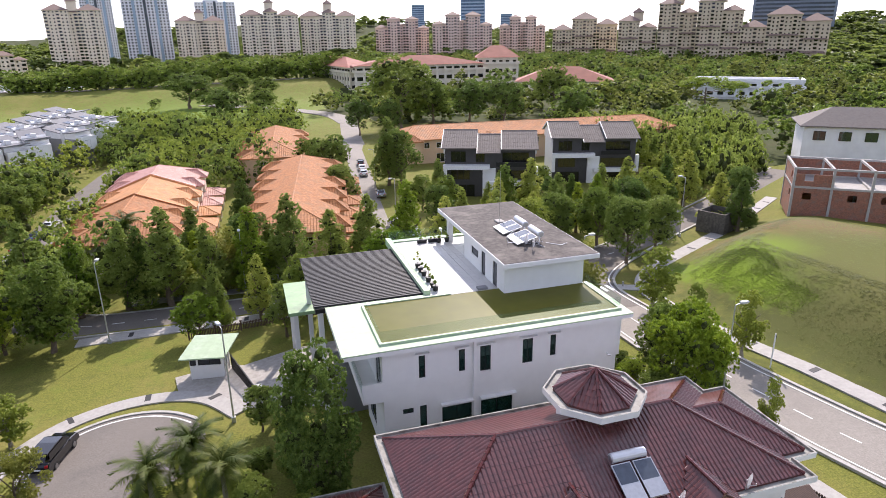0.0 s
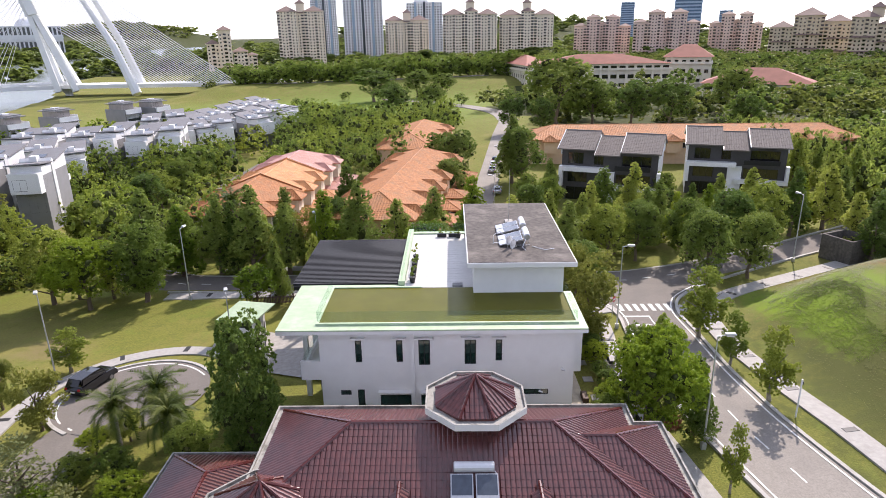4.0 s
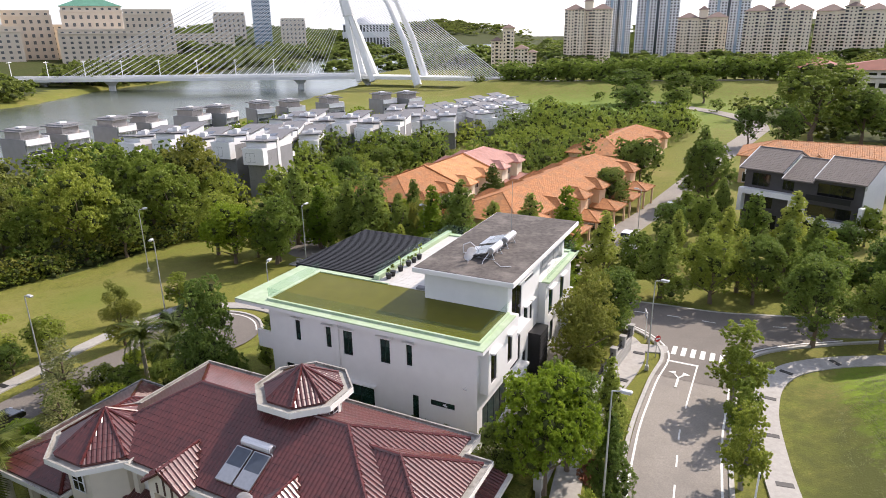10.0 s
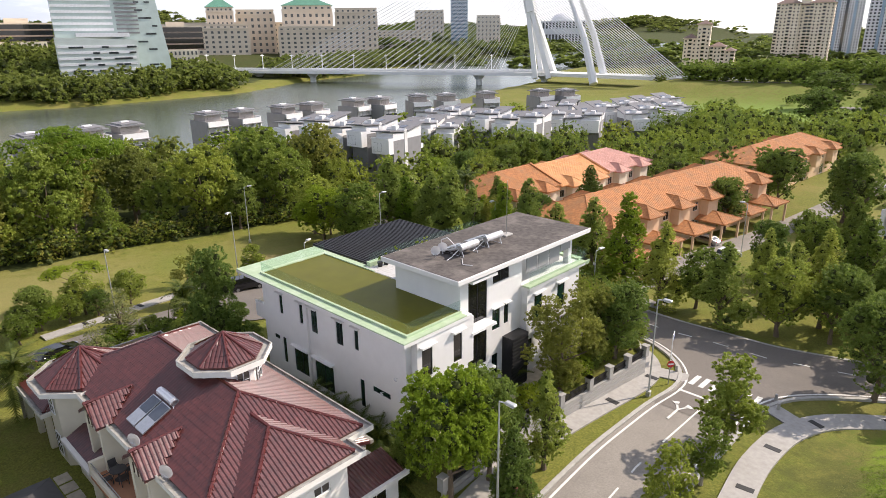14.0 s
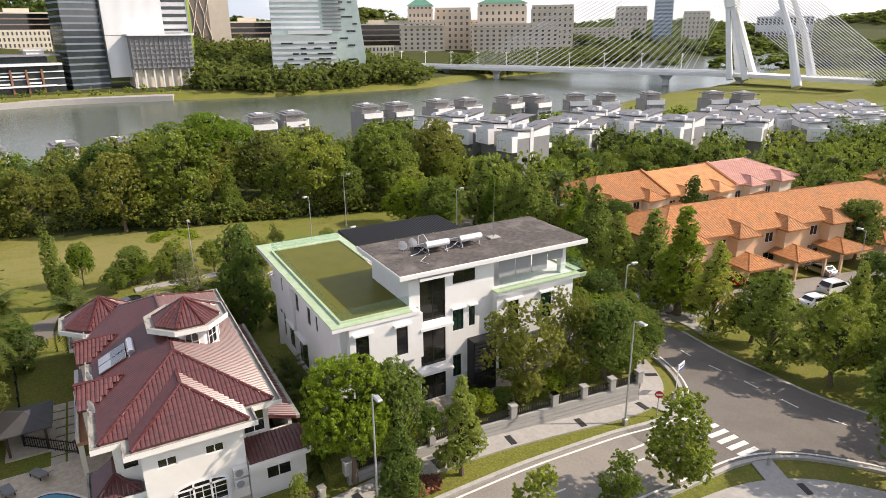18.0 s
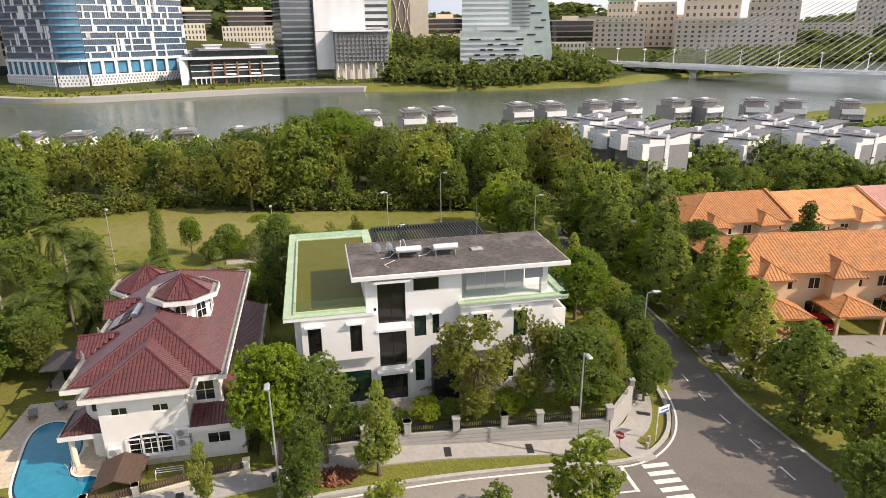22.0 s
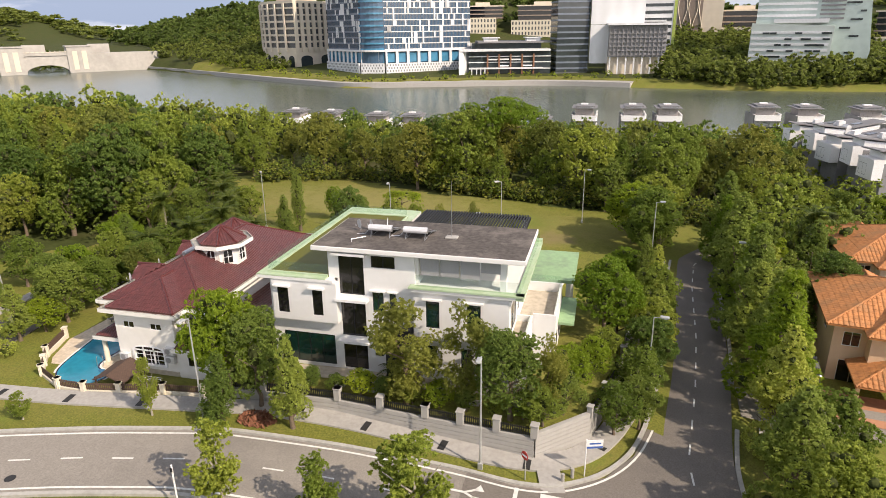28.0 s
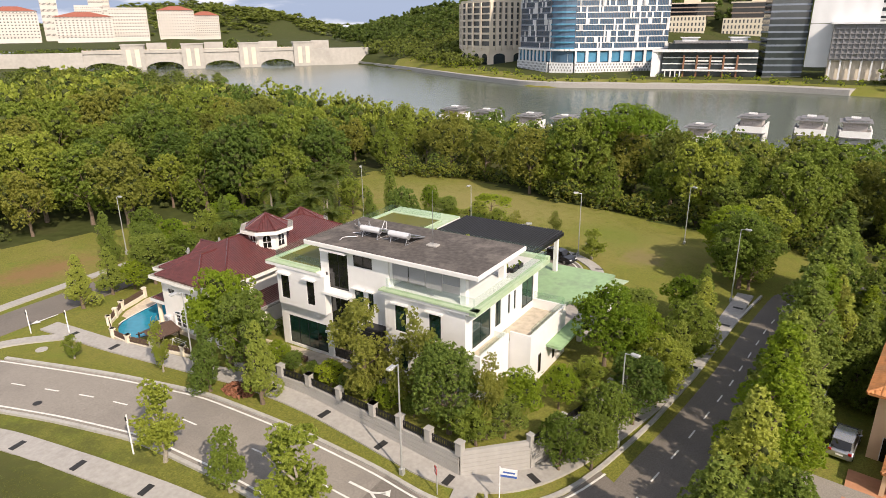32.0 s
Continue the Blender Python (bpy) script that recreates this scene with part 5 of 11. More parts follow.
def gutter(parent, pts, z, w=0.45, hgt=0.3):
    """A broad white gutter round the eaves with a mossy top."""
    bm = bmesh.new()
    n = len(pts)
    P = [Vector((x, y, 0)) for x, y in pts]
    N = []
    for i in range(n):
        d1, d2 = (P[i] - P[i - 1]).normalized(), (P[(i + 1) % n] - P[i]).normalized()
        n1, n2 = Vector((d1.y, -d1.x, 0)), Vector((d2.y, -d2.x, 0))
        m = n1 + n2
        N.append(m / max(0.35, m.dot(n1)) if m.length > 1e-6 else n1)
    def quad(i, oa, za, ob_, zb):
        j = (i + 1) % n
        vs = [P[i] + N[i] * oa + Vector((0, 0, za)), P[j] + N[j] * oa + Vector((0, 0, za)), P[j] + N[j] * ob_ + Vector((0, 0, zb)), P[i] + N[i] * ob_ + Vector((0, 0, zb))]
        return bm.faces.new([bm.verts.new(v) for v in vs])
    for i in range(n):
        quad(i, -0.1, z - hgt, w, z - hgt)
        quad(i, w, z - hgt, w, z + 0.06)
        quad(i, w, z + 0.06, w - 0.1, z + 0.06).material_index = 1
        quad(i, w - 0.1, z + 0.06, w - 0.1, z - 0.1).material_index = 1
        quad(i, w - 0.1, z - 0.1, -0.1, z - 0.1).material_index = 1
    return part("gutter", bm, [M_IVORY, M_GUTTER], parent, "white gutter with mossy grey top")


def prism_xz(y0, y1, pts):
    """A solid between two y values with an outline in x and z."""
    bm = bmesh.new()
    a, b = [bm.verts.new((x, y0, z)) for x, z in pts], [bm.verts.new((x, y1, z)) for x, z in pts]
    bm.faces.new(a)
    bm.faces.new(b[::-1])
    for i in range(len(pts)):
        j = (i + 1) % len(pts)
        bm.faces.new((a[j], a[i], b[i], b[j]))
    bmesh.ops.recalc_face_normals(bm, faces=bm.faces[:])
    return bm


def red_villa():
    h = thing("maroon_roof_villa", "ivory two-storey villa with glossy maroon tiled hip roofs", "house")
    g = 0.6
    z = 6.75
    # walls
    bm = bmesh.new()
    e_holes = [(24.3, 25.4, 4.9, 5.5), (27.0, 28.1, 4.9, 5.5), (25.05, 28.0, 1.5, 2.9)]
    wall_cells(bm, "x", 27.65, 27.9, 23.5, 29.3, g - 0.6, z - 0.2, e_holes)
    wall_cells(bm, "y", 31.0, 31.25, 6.2, 26.0, g - 0.6, z - 0.2, [])
    wall_cells(bm, "x", 26.0, 26.25, 29.3, 31.25, g - 0.6, z - 0.2, [(29.6, 31.0, 4.4, 6.1)])
    s_holes = [(10.6, 11.5, 4.9, 6.1), (15.9, 16.9, 4.9, 6.1), (17.4, 19.2, 3.4, 5.8), (22.3, 23.6, 4.4, 5.8), (10.2, 12.4, 1.0, 2.9), (15.2, 18.4, 0.7, 2.9)]
    wall_cells(bm, "y", 22.1, 22.35, 6.2, 26.0, g - 0.6, z - 0.2, s_holes)
    wall_cells(bm, "x", 6.2, 6.45, 22.35, 31.0, g - 0.6, z - 0.2, [(27, 28.5, 4.4, 5.8)])
    wall_cells(bm, "y", 23.5, 23.75, 26.25, 27.65, g - 0.6, z - 0.2, [])
    wall_cells(bm, "y", 29.05, 29.3, 26.25, 27.65, g - 0.6, z - 0.2, [])
    wall_cells(bm, "x", 26.0, 26.25, 22.35, 23.75, g - 0.6, z - 0.2, [(22.5, 23.4, 4.4, 5.9)])
    part("wall", bm, M_IVORY, h)
    for u0, u1, z0, z1 in e_holes:
        window(h, "x", 27.9, 1, u0, u1, z0, z1, glass=M_WINK, frame_mat=M_SIGNW, mull=2 if u1 - u0 < 2 else 4, bars=0 if z1 - z0 < 1 else 2)
    for u0, u1, z0, z1 in s_holes:
        window(h, "y", 22.1, -1, u0, u1, z0, z1, glass=M_WINK, frame_mat=M_SIGNW, mull=2 if u1 - u0 < 2 else 3, bars=2)
    window(h, "x", 26.25, 1, 29.6, 31.0, 4.4, 6.1, glass=M_WINK, frame_mat=M_SIGNW, mull=2, bars=1)
    window(h, "x", 26.25, 1, 22.5, 23.4, 4.4, 5.9, glass=M_WINK, frame_mat=M_SIGNW, mull=1, bars=1)
    part("plaster_pier", boxes((9.6, 10.0, 21.75, 22.1, g - 0.6, 6.5)), M_CREAM, h)
    # roofs
    hip_roof(h, 5.8, 26.6, 21.5, 31.6, z, 2.5, "x")
    hip_roof(h, 21.5, 28.2, 23.1, 29.7, z + 0.02, 1.72, "x", hips=(0, 1))
    gutter(h, [(5.8, 21.5), (26.6, 21.5), (26.6, 23.1), (28.2, 23.1), (28.2, 29.7), (26.6, 29.7), (26.6, 31.6), (5.8, 31.6)], z)
    # ground-floor bay with a skirt roof, south side
    bm = bmesh.new()
    wall_cells(bm, "y", 20.55, 20.75, 9.4, 13.4, g - 0.6, 3.3, [(10.2, 12.4, 1.0, 2.9)])
    part("bay_front", bm, M_CREAM, h)
    for x in (9.4, 13.2):
        part("bay_side", boxes((x, x + 0.2, 20.75, 22.1, g - 0.6, 3.3)), M_CREAM, h)
    window(h, "y", 20.55, -1, 10.2, 12.4, 1.0, 2.9, glass=M_WINK, frame_mat=M_SIGNW, mull=3, bars=2)
    tile_plane([(9.0, 20.2, 3.4), (13.8, 20.2, 3.4), (13.8, 22.08, 4.3), (9.0, 22.08, 4.3)], M_MAROON, h, loose=True)
    part("low_gutter", boxes((8.8, 14.0, 19.85, 20.15, 3.15, 3.42)), M_IVORY, h)
    ac = part("air_conditioner", boxes((13.9, 14.8, 21.6, 22.0, 4.4, 5.1), bevel=0.02), M_TANK, h)
    part("fan_grille", rod(bmesh.new(), (14.3, 21.6, 4.75), (14.3, 21.58, 4.75), 0.25, 14), M_VDARK, ac)
    # first-floor balcony
    part("balcony_slab", boxes((14.2, 20.0, 19.9, 22.1, 3.1, 3.35)), M_TERRACOTTA, h)
    part("balcony_parapet", boxes((14.2, 14.45, 19.9, 22.1, 3.35, 4.3)), M_CREAM, h)
    part("balcony_parapet", boxes((14.45, 20.0, 19.9, 20.1, 3.35, 3.75)), M_CREAM, h)
    part("balcony_rail", rods(((14.5, 20.0, 4.3), (20.0, 20.0, 4.3), 0.03), ((14.5, 20.0, 4.05), (20.0, 20.0, 4.05), 0.02)), M_STEEL, h)
    for x in (14.32, 19.85):
        part("balcony_column", boxes((x - 0.16, x + 0.16, 19.95, 20.27, g - 0.3, 3.1)), M_CREAM, h)
    # octagonal lantern
    c, r, zz = (17.5, 28.0), 2.35, 9.85
    oc = [(c[0] + r * 1.0 * math.cos(a), c[1] + r * math.sin(a)) for a in [math.pi / 8 + i * math.pi / 4 for i in range(8)]]
    part("lantern_wall", prism([(c[0] + (x - c[0]) * 0.9, c[1] + (y - c[1]) * 0.9) for x, y in oc], 7.0, zz - 0.1), M_IVORY, h)
    for i in range(8):
        tile_plane([(*oc[i], zz), (*oc[(i + 1) % 8], zz), (c[0], c[1], 11.2)], M_MAROON, h, loose=True)
        ridge_line((*oc[i], zz + 0.06), (c[0], c[1], 11.26), M_MAROONR, h, 0.1)
    gutter(h, oc, zz, 0.55, 0.32)
    # octagonal bay at the south-west
    c, r = (7.0, 22.6), 3.0
    oc = [(c[0] + r * math.cos(a), c[1] + r * math.sin(a)) for a in [math.pi / 8 + i * math.pi / 4 for i in range(8)]]
    part("bay_wall", prism([(c[0] + (x - c[0]) * 0.85, c[1] + (y - c[1]) * 0.85) for x, y in oc], g - 0.6, z), M_CREAM, h)
    for z0, z1 in ((1.2, 2.9), (4.5, 5.9)):
        window(h, "y", c[1] - r * 0.785 - 0.13, -1, 6.5, 7.5, z0, z1, glass=M_WINK, frame_mat=M_SIGNW, mull=2, bars=1, depth=0.08)
    for i in range(8):
        tile_plane([(*oc[i], z + 0.1), (*oc[(i + 1) % 8], z + 0.1), (c[0], c[1], 8.6)], M_MAROON, h)
        ridge_line((*oc[i], z + 0.16), (c[0], c[1], 8.66), M_MAROONR, h, 0.1)
    gutter(h, oc, z + 0.05, 0.5)
    # lower verandah roofs
    hip_roof(h, -1.2, 5.4, 19.9, 31.0, 3.9, 1.3, "y")
    gutter(h, [(-1.2, 19.9), (5.4, 19.9), (5.4, 31.0), (-1.2, 31.0)], 3.9, 0.3)
    for x, y in ((-0.9, 20.2), (2.0, 20.2), (4.8, 20.2), (-0.9, 23.8), (-0.9, 27.4), (-0.9, 30.6)):
        part("verandah_column", boxes((x - 0.2, x + 0.2, y - 0.2, y + 0.2, g - 0.6, 3.6)), M_CREAM, h)
    # long low roof along the north side
    tile_plane([(8.0, 31.25, 4.6), (25.0, 31.25, 4.6), (25.0, 33.4, 3.9), (8.0, 33.4, 3.9)], M_MAROON, h)
    part("side_wall", boxes((8.2, 24.9, 32.8, 33.05, g - 0.6, 3.8)), M_IVORY, h)
    part("low_gutter", boxes((8.0, 25.0, 33.35, 33.65, 3.7, 3.95)), M_GUTTER, h)
    # skirt roof and window bay at the north-east corner
    tile_plane([(26.27, 29.4, 4.2), (28.4, 29.4, 3.6), (28.4, 33.2, 3.6), (26.27, 33.2, 4.2)], M_MAROON, h, loose=True)
    part("corner_wing", boxes((25.1, 28.0, 29.35, 33.0, g - 0.6, 3.55)), M_IVORY, h)
    part("low_gutter", boxes((28.35, 28.65, 29.3, 33.4, 3.35, 3.62)), M_IVORY, h)
    window(h, "x", 28.12, 1, 30.4, 32.0, 1.9, 2.8, glass=M_WINK, frame_mat=M_SIGNW, mull=2)
    # porch at the pool corner
    hip_roof(h, 24.2, 27.3, 20.7, 23.3, 3.4, 0.8, "x", hips=(0, 1))
    gutter(h, [(24.2, 20.7), (27.3, 20.7), (27.3, 23.3), (24.2, 23.3)], 3.4, 0.25)
    for x, y in ((27.0, 21.1), (24.6, 21.1)):
        part("porch_column", rod(bmesh.new(), (x, y, g), (x, y, 3.2), 0.24, 10, 0.2), M_CREAM, h)
    # small gables on the south eaves
    for x in (13.6, 20.5):
        A, B = (x, 20.5, 7.75), (x, 23.4, 7.8)
        tile_plane([(x - 1.5, 20.5, 6.72), (x - 1.5, 21.5, 6.8), B, A], M_MAROON, h, loose=True)
        tile_plane([(x + 1.5, 21.5, 6.8), (x + 1.5, 20.5, 6.72), A, B], M_MAROON, h, loose=True)
        ridge_line((x, 20.45, 7.84), (x, 23.4, 7.9), M_MAROONR, h, 0.1)
        part("gable_wall", prism_xz(20.75, 22.1, [(x - 1.25, 6.0), (x + 1.25, 6.0), (x + 1.25, 6.72), (x, 7.6), (x - 1.25, 6.72)]), M_CREAM, h)
        part("gable_pier", boxes((x - 1.25, x - 0.9, 20.75, 22.1, 3.4, 6.0)), M_CREAM, h)
        part("gable_pier", boxes((x + 0.9, x + 1.25, 20.75, 22.1, 3.4, 6.0)), M_CREAM, h)
        for u in (-0.55, 0, 0.55):
            part("gable_timber", boxes((x + u - 0.05, x + u + 0.05, 20.7, 20.747, 6.1, 6.75 if u else 7.3)), M_DECK, h)
    # arched window head, lantern windows, air conditioners
    ar = bmesh.new()
    pts = [(26.52 - 1.6 * math.cos(a), 2.95 + 0.4 * math.sin(a)) for a in np.linspace(0, math.pi, 13)]
    vs = [ar.verts.new((27.93, y, z_)) for y, z_ in pts]
    ar.faces.new(vs)
    for d_ in bmesh.ops.extrude_face_region(ar, geom=ar.faces[:])["geom"]:
        if isinstance(d_, bmesh.types.BMVert):
            d_.co.x += 0.05
    part("window_head", ar, M_SIGNW, h, "white arched window head")
    ag = bmesh.new()
    vo = [ag.verts.new((27.99, 26.52 - 1.38 * math.cos(a), 2.97 + 0.27 * math.sin(a))) for a in np.linspace(0, math.pi, 13)]
    ag.faces.new(vo)
    for d_ in bmesh.ops.extrude_face_region(ag, geom=ag.faces[:])["geom"]:
        if isinstance(d_, bmesh.types.BMVert):
            d_.co.x += 0.012
    part("arched_pane", ag, M_WINK, h)
    for y0, y1, z0, z1 in ((24.88, 25.06, 1.4, 2.95), (27.98, 28.16, 1.4, 2.95), (25.06, 27.98, 1.4, 1.56), (25.95, 26.07, 1.56, 3.3), (26.97, 27.09, 1.56, 3.3), (25.06, 27.98, 2.86, 3.0)):
        part("window_surround", boxes((27.9, 28.015, y0, y1, z0, z1)), M_SIGNW, h)
    for a in (0, math.pi / 4, -math.pi / 4, math.pi / 2):
        d_ = Vector((math.cos(a), math.sin(a), 0))
        s_ = Vector((-d_.y, d_.x, 0))
        c_ = Vector((17.5, 28.0, 0)) + d_ * 1.99
        wb = bmesh.new()
        pr = [(-0.42, 8.0), (0.42, 8.0), (0.42, 8.9)] + [(0.42 * math.cos(q), 8.9 + 0.42 * math.sin(q)) for q in np.linspace(0.3, math.pi - 0.3, 7)] + [(-0.42, 8.9)]
        vs = [wb.verts.new(c_ + s_ * u + Vector((0, 0, zz_))) for u, zz_ in pr]
        vo = [wb.verts.new(c_ + d_ * 0.05 + s_ * u + Vector((0, 0, zz_))) for u, zz_ in pr]
        wb.faces.new(vo)
        for i in range(len(vs)):
            j = (i + 1) % len(vs)
            wb.faces.new((vs[i], vs[j], vo[j], vo[i]))
        pn = part("arched_window", wb, M_WINK, h)
        br = bmesh.new()
        for u in (-0.45, -0.02, 0.42):
            rod(br, c_ + d_ * 0.07 + s_ * u + Vector((0, 0, 8.0)), c_ + d_ * 0.07 + s_ * u + Vector((0, 0, 9.2)), 0.035, 4)
        rod(br, c_ + d_ * 0.07 - s_ * 0.42 + Vector((0, 0, 8.6)), c_ + d_ * 0.07 + s_ * 0.42 + Vector((0, 0, 8.6)), 0.03, 4)
        part("glazing_bar", br, M_SIGNW, pn)
    for y, z_ in ((28.8, 2.1), (28.8, 2.9), (24.2, 1.9)):
        ac = part("air_conditioner", boxes((27.95, 28.35, y - 0.45, y + 0.45, z_, z_ + 0.65), bevel=0.02), M_TANK, h)
        part("fan_grille", rod(bmesh.new(), (28.35, y - 0.1, z_ + 0.33), (28.37, y - 0.1, z_ + 0.33), 0.25, 14), M_VDARK, ac)
    part("wall_band", boxes((27.9, 27.98, 23.5, 29.3, g - 0.1, g + 0.5)), M_STONE, h)
    return h


red_villa()


# ---- plots, fences, pool, gate ----
PLOT = [(9, 34.5), (29.3, 34.0), (29.1, 44.7), (29.8, 52), (30.5, 60.0), (27.0, 63.4), (20, 65.4), (13, 66.2), (9, 62)]
tagged(part("garden_plot", prism(PLOT, -2.5, 1.5), M_GRASS), "raised lawn of the white house", "lawn", kind="structure")
VPLOT = [(-1, 12), (24, 13.4), (30.6, 17.6), (32.2, 22.8), (31.3, 27), (30.4, 33.4), (9, 33.6), (-1, 33)]
tagged(part("garden_plot", prism(VPLOT, -2.5, 0.62), M_GRASS), "lawn of the maroon-roofed villa", "lawn", kind="structure")
tagged(part("patio", prism([(25.4, 34.4), (26.5, 34.4), (26.5, 43), (26.2, 59), (24.6, 59), (24.6, 43)], 1.4, 1.56), M_STONE), "stone path round the white house", "patio", kind="structure")
for i in range(7):
    tagged(part("stepping_slab", boxes((27.0 + 0.1 * (i % 2), 27.8, 38 + i * 2.8, 38.8 + i * 2.8, 1.5, 1.58), bevel=0.02), M_CONC), "grey concrete slab set in the lawn", "paving slab", "stepping slabs", "structure")


def wall_run(pts, base, top, thick, material, name, label):
    bm = bmesh.new()
    w = thing(name, label, "wall", kind="structure")
    for (x0, y0), (x1, y1) in zip(pts, pts[1:]):
        d = Vector((x1 - x0, y1 - y0, 0))
        L = d.length
        d.normalize()
        n = Vector((d.y, -d.x, 0)) * thick / 2
        b = min(base(x0, y0), base(x1, y1)) - 0.6
        k = int((top - b) / 0.32)
        for i in range(k):
            z0, z1 = b + (top - b) * i / k, b + (top - b) * (i + 1) / k - 0.04
            q = n * (1.0 if i % 2 else 0.94)
            box_pts = [Vector((x0, y0, 0)) + q, Vector((x1, y1, 0)) + q, Vector((x1, y1, 0)) - q, Vector((x0, y0, 0)) - q]
            part("board", prism([(p.x, p.y) for p in box_pts], z0, z1), material, w)
        part("core", prism([(p.x, p.y) for p in [Vector((x0, y0, 0)) + n * 0.72, Vector((x1, y1, 0)) + n * 0.72, Vector((x1, y1, 0)) - n * 0.72, Vector((x0, y0, 0)) - n * 0.72]], b, top - 0.03), material, w)
    return w


def fence_run(pts, z, name, label, post_mat, slat_mat, gap, post=0.22, post_h=1.1, slat_h=0.8, slat_w=0.09, pitch=0.16, plinth=0.0):
    f = thing(name, label, "fence")
    sm = bpy.data.meshes.new("slat")
    bm = boxes((-slat_w / 2, slat_w / 2, -0.02, 0.02, 0.0, slat_h))
    bm.to_mesh(sm)
    bm.free()
    sm.materials.append(slat_mat)
    for (x0, y0), (x1, y1) in zip(pts, pts[1:]):
        L = math.hypot(x1 - x0, y1 - y0)
        n = max(1, round(L / gap))
        a = math.atan2(y1 - y0, x1 - x0)
        for i in range(n + 1):
            px, py = x0 + (x1 - x0) * i / n, y0 + (y1 - y0) * i / n
            p = part("post", boxes((-post, post, -post, post, 0, post_h), (-post - 0.05, post + 0.05, -post - 0.05, post + 0.05, post_h, post_h + 0.09), bevel=0.015), post_mat, f)
            p.location, p.rotation_euler = (px, py, z), (0, 0, a)
            if i < n:
                qx, qy = x0 + (x1 - x0) * (i + 1) / n, y0 + (y1 - y0) * (i + 1) / n
                seg = math.hypot(qx - px, qy - py)
                r = part("rail", boxes((post, seg - post, -0.03, 0.03, 0.18 + plinth, 0.24 + plinth), (post, seg - post, -0.03, 0.03, plinth + slat_h - 0.1, plinth + slat_h - 0.04)), slat_mat, f)
                r.location, r.rotation_euler = (px, py, z), (0, 0, a)
                if plinth:
                    w = part("plinth", boxes((post, seg - post, -0.12, 0.12, -1.2, plinth)), post_mat, f)
                    w.location, w.rotation_euler = (px, py, z), (0, 0, a)
                s = post + 0.1
                while s < seg - post - 0.05:
                    o = new("slat", sm)
                    o.parent = f
                    o.location = (px + math.cos(a) * s, py + math.sin(a) * s, z + plinth + 0.06)
                    o.rotation_euler = (0, 0, a)
                    s += pitch
    return f


WALL_LINE = [(29.75, 35.2), (29.45, 44.7), (30.1, 52), (30.8, 60.2)]
wall_run(WALL_LINE, gz, 1.62, 0.34, M_FENCEW, "wall_garden", "pale grey board-marked garden wall with grooves")
wall_run([(30.8, 60.2), (27.2, 63.9)], gz, 1.95, 0.34, M_FENCEW, "wall_corner", "pale grey board-marked corner wall")
wall_run([(27.2, 63.9), (20, 65.9), (14, 66.8)], gz, 1.5, 0.3, M_FENCEW, "wall_north", "grey garden wall along the shaded road")
fence_run(WALL_LINE, 1.6, "wall_fence", "black slatted railing between pale square pillars", M_FENCEW, M_BLACK, 3.1, 0.26, 1.0, 0.7)
fence_run([(27.2, 63.9), (20, 65.9), (14, 66.8)], 1.5, "wall_fence", "black slatted railing along the northern garden wall", M_FENCEW, M_BLACK, 3.4, 0.2, 0.9, 0.65)
fence_run([(9, 69.0), (0, 67.6), (-8, 66.5)], -1.4, "picket_fence", "dark timber picket fence under the trees", M_DECK, M_DECK, 2.6, 0.08, 1.1, 0.9)
for x, y in ((12.6, 67.4), (9.8, 67.9)):
    tagged(part("gate_pillar", boxes((x - 0.35, x + 0.35, y - 0.35, y + 0.35, -2.5, 2.2), bevel=0.03), M_FENCEW), "grey gate pillar beside the shaded road", "pillar", "gate pillars")
gt = thing("garden_gate", "closed black slatted garden gate", "gate", (10.2, 67.8, -1.2))
gt.rotation_euler = (0, 0, radians(-11))
part("gate_frame", boxes((0, 2.2, -0.03, 0.03, 0, 0.08), (0, 2.2, -0.03, 0.03, 2.3, 2.4), (0, 0.08, -0.03, 0.03, 0.08, 2.3), (2.12, 2.2, -0.03, 0.03, 0.08, 2.3)), M_BLACK, gt)
for i in range(12):
    part("slat", boxes((0.12 + i * 0.165, 0.22 + i * 0.165, -0.02, 0.02, 0.08, 2.3)), M_BLACK, gt)
# villa fence: cream posts, brown pales
fence_run([(24.0, 13.6), (27.6, 14.9), (30.6, 17.4), (32.1, 20.6), (32.15, 23.2), (31.6, 26.2), (30.8, 29.8), (30.4, 33.2)], 0.62, "villa_fence", "cream posts with brown timber pales round the villa", M_CREAM, M_DECK, 2.6, 0.2, 1.15, 0.62, 0.1, 0.17, 0.42)
fence_run([(2, 15.0), (14, 16.2), (16.8, 19.6)], 0.62, "garden_fence", "low dark green metal garden fence", M_BLACK, M_BLACK, 3.0, 0.05, 1.1, 1.0, 0.03, 0.2)
# pool
def round_off(pts, times=2):
    """Cuts the corners of a closed outline."""
    for _ in range(times):
        pts = [p for (x0, y0), (x1, y1) in zip(pts, pts[1:] + pts[:1]) for p in ((x0 * 0.75 + x1 * 0.25, y0 * 0.75 + y1 * 0.25), (x0 * 0.25 + x1 * 0.75, y0 * 0.25 + y1 * 0.75))]
    return pts


def grown(pts, d):
    """An outline set outwards by d metres (the points run anticlockwise)."""
    out = []
    for p, q, r in zip(pts[-1:] + pts[:-1], pts, pts[1:] + pts[:1]):
        t = Vector((r[0] - p[0], r[1] - p[1])).normalized()
        out.append((q[0] + t.y * d, q[1] - t.x * d))
    return out


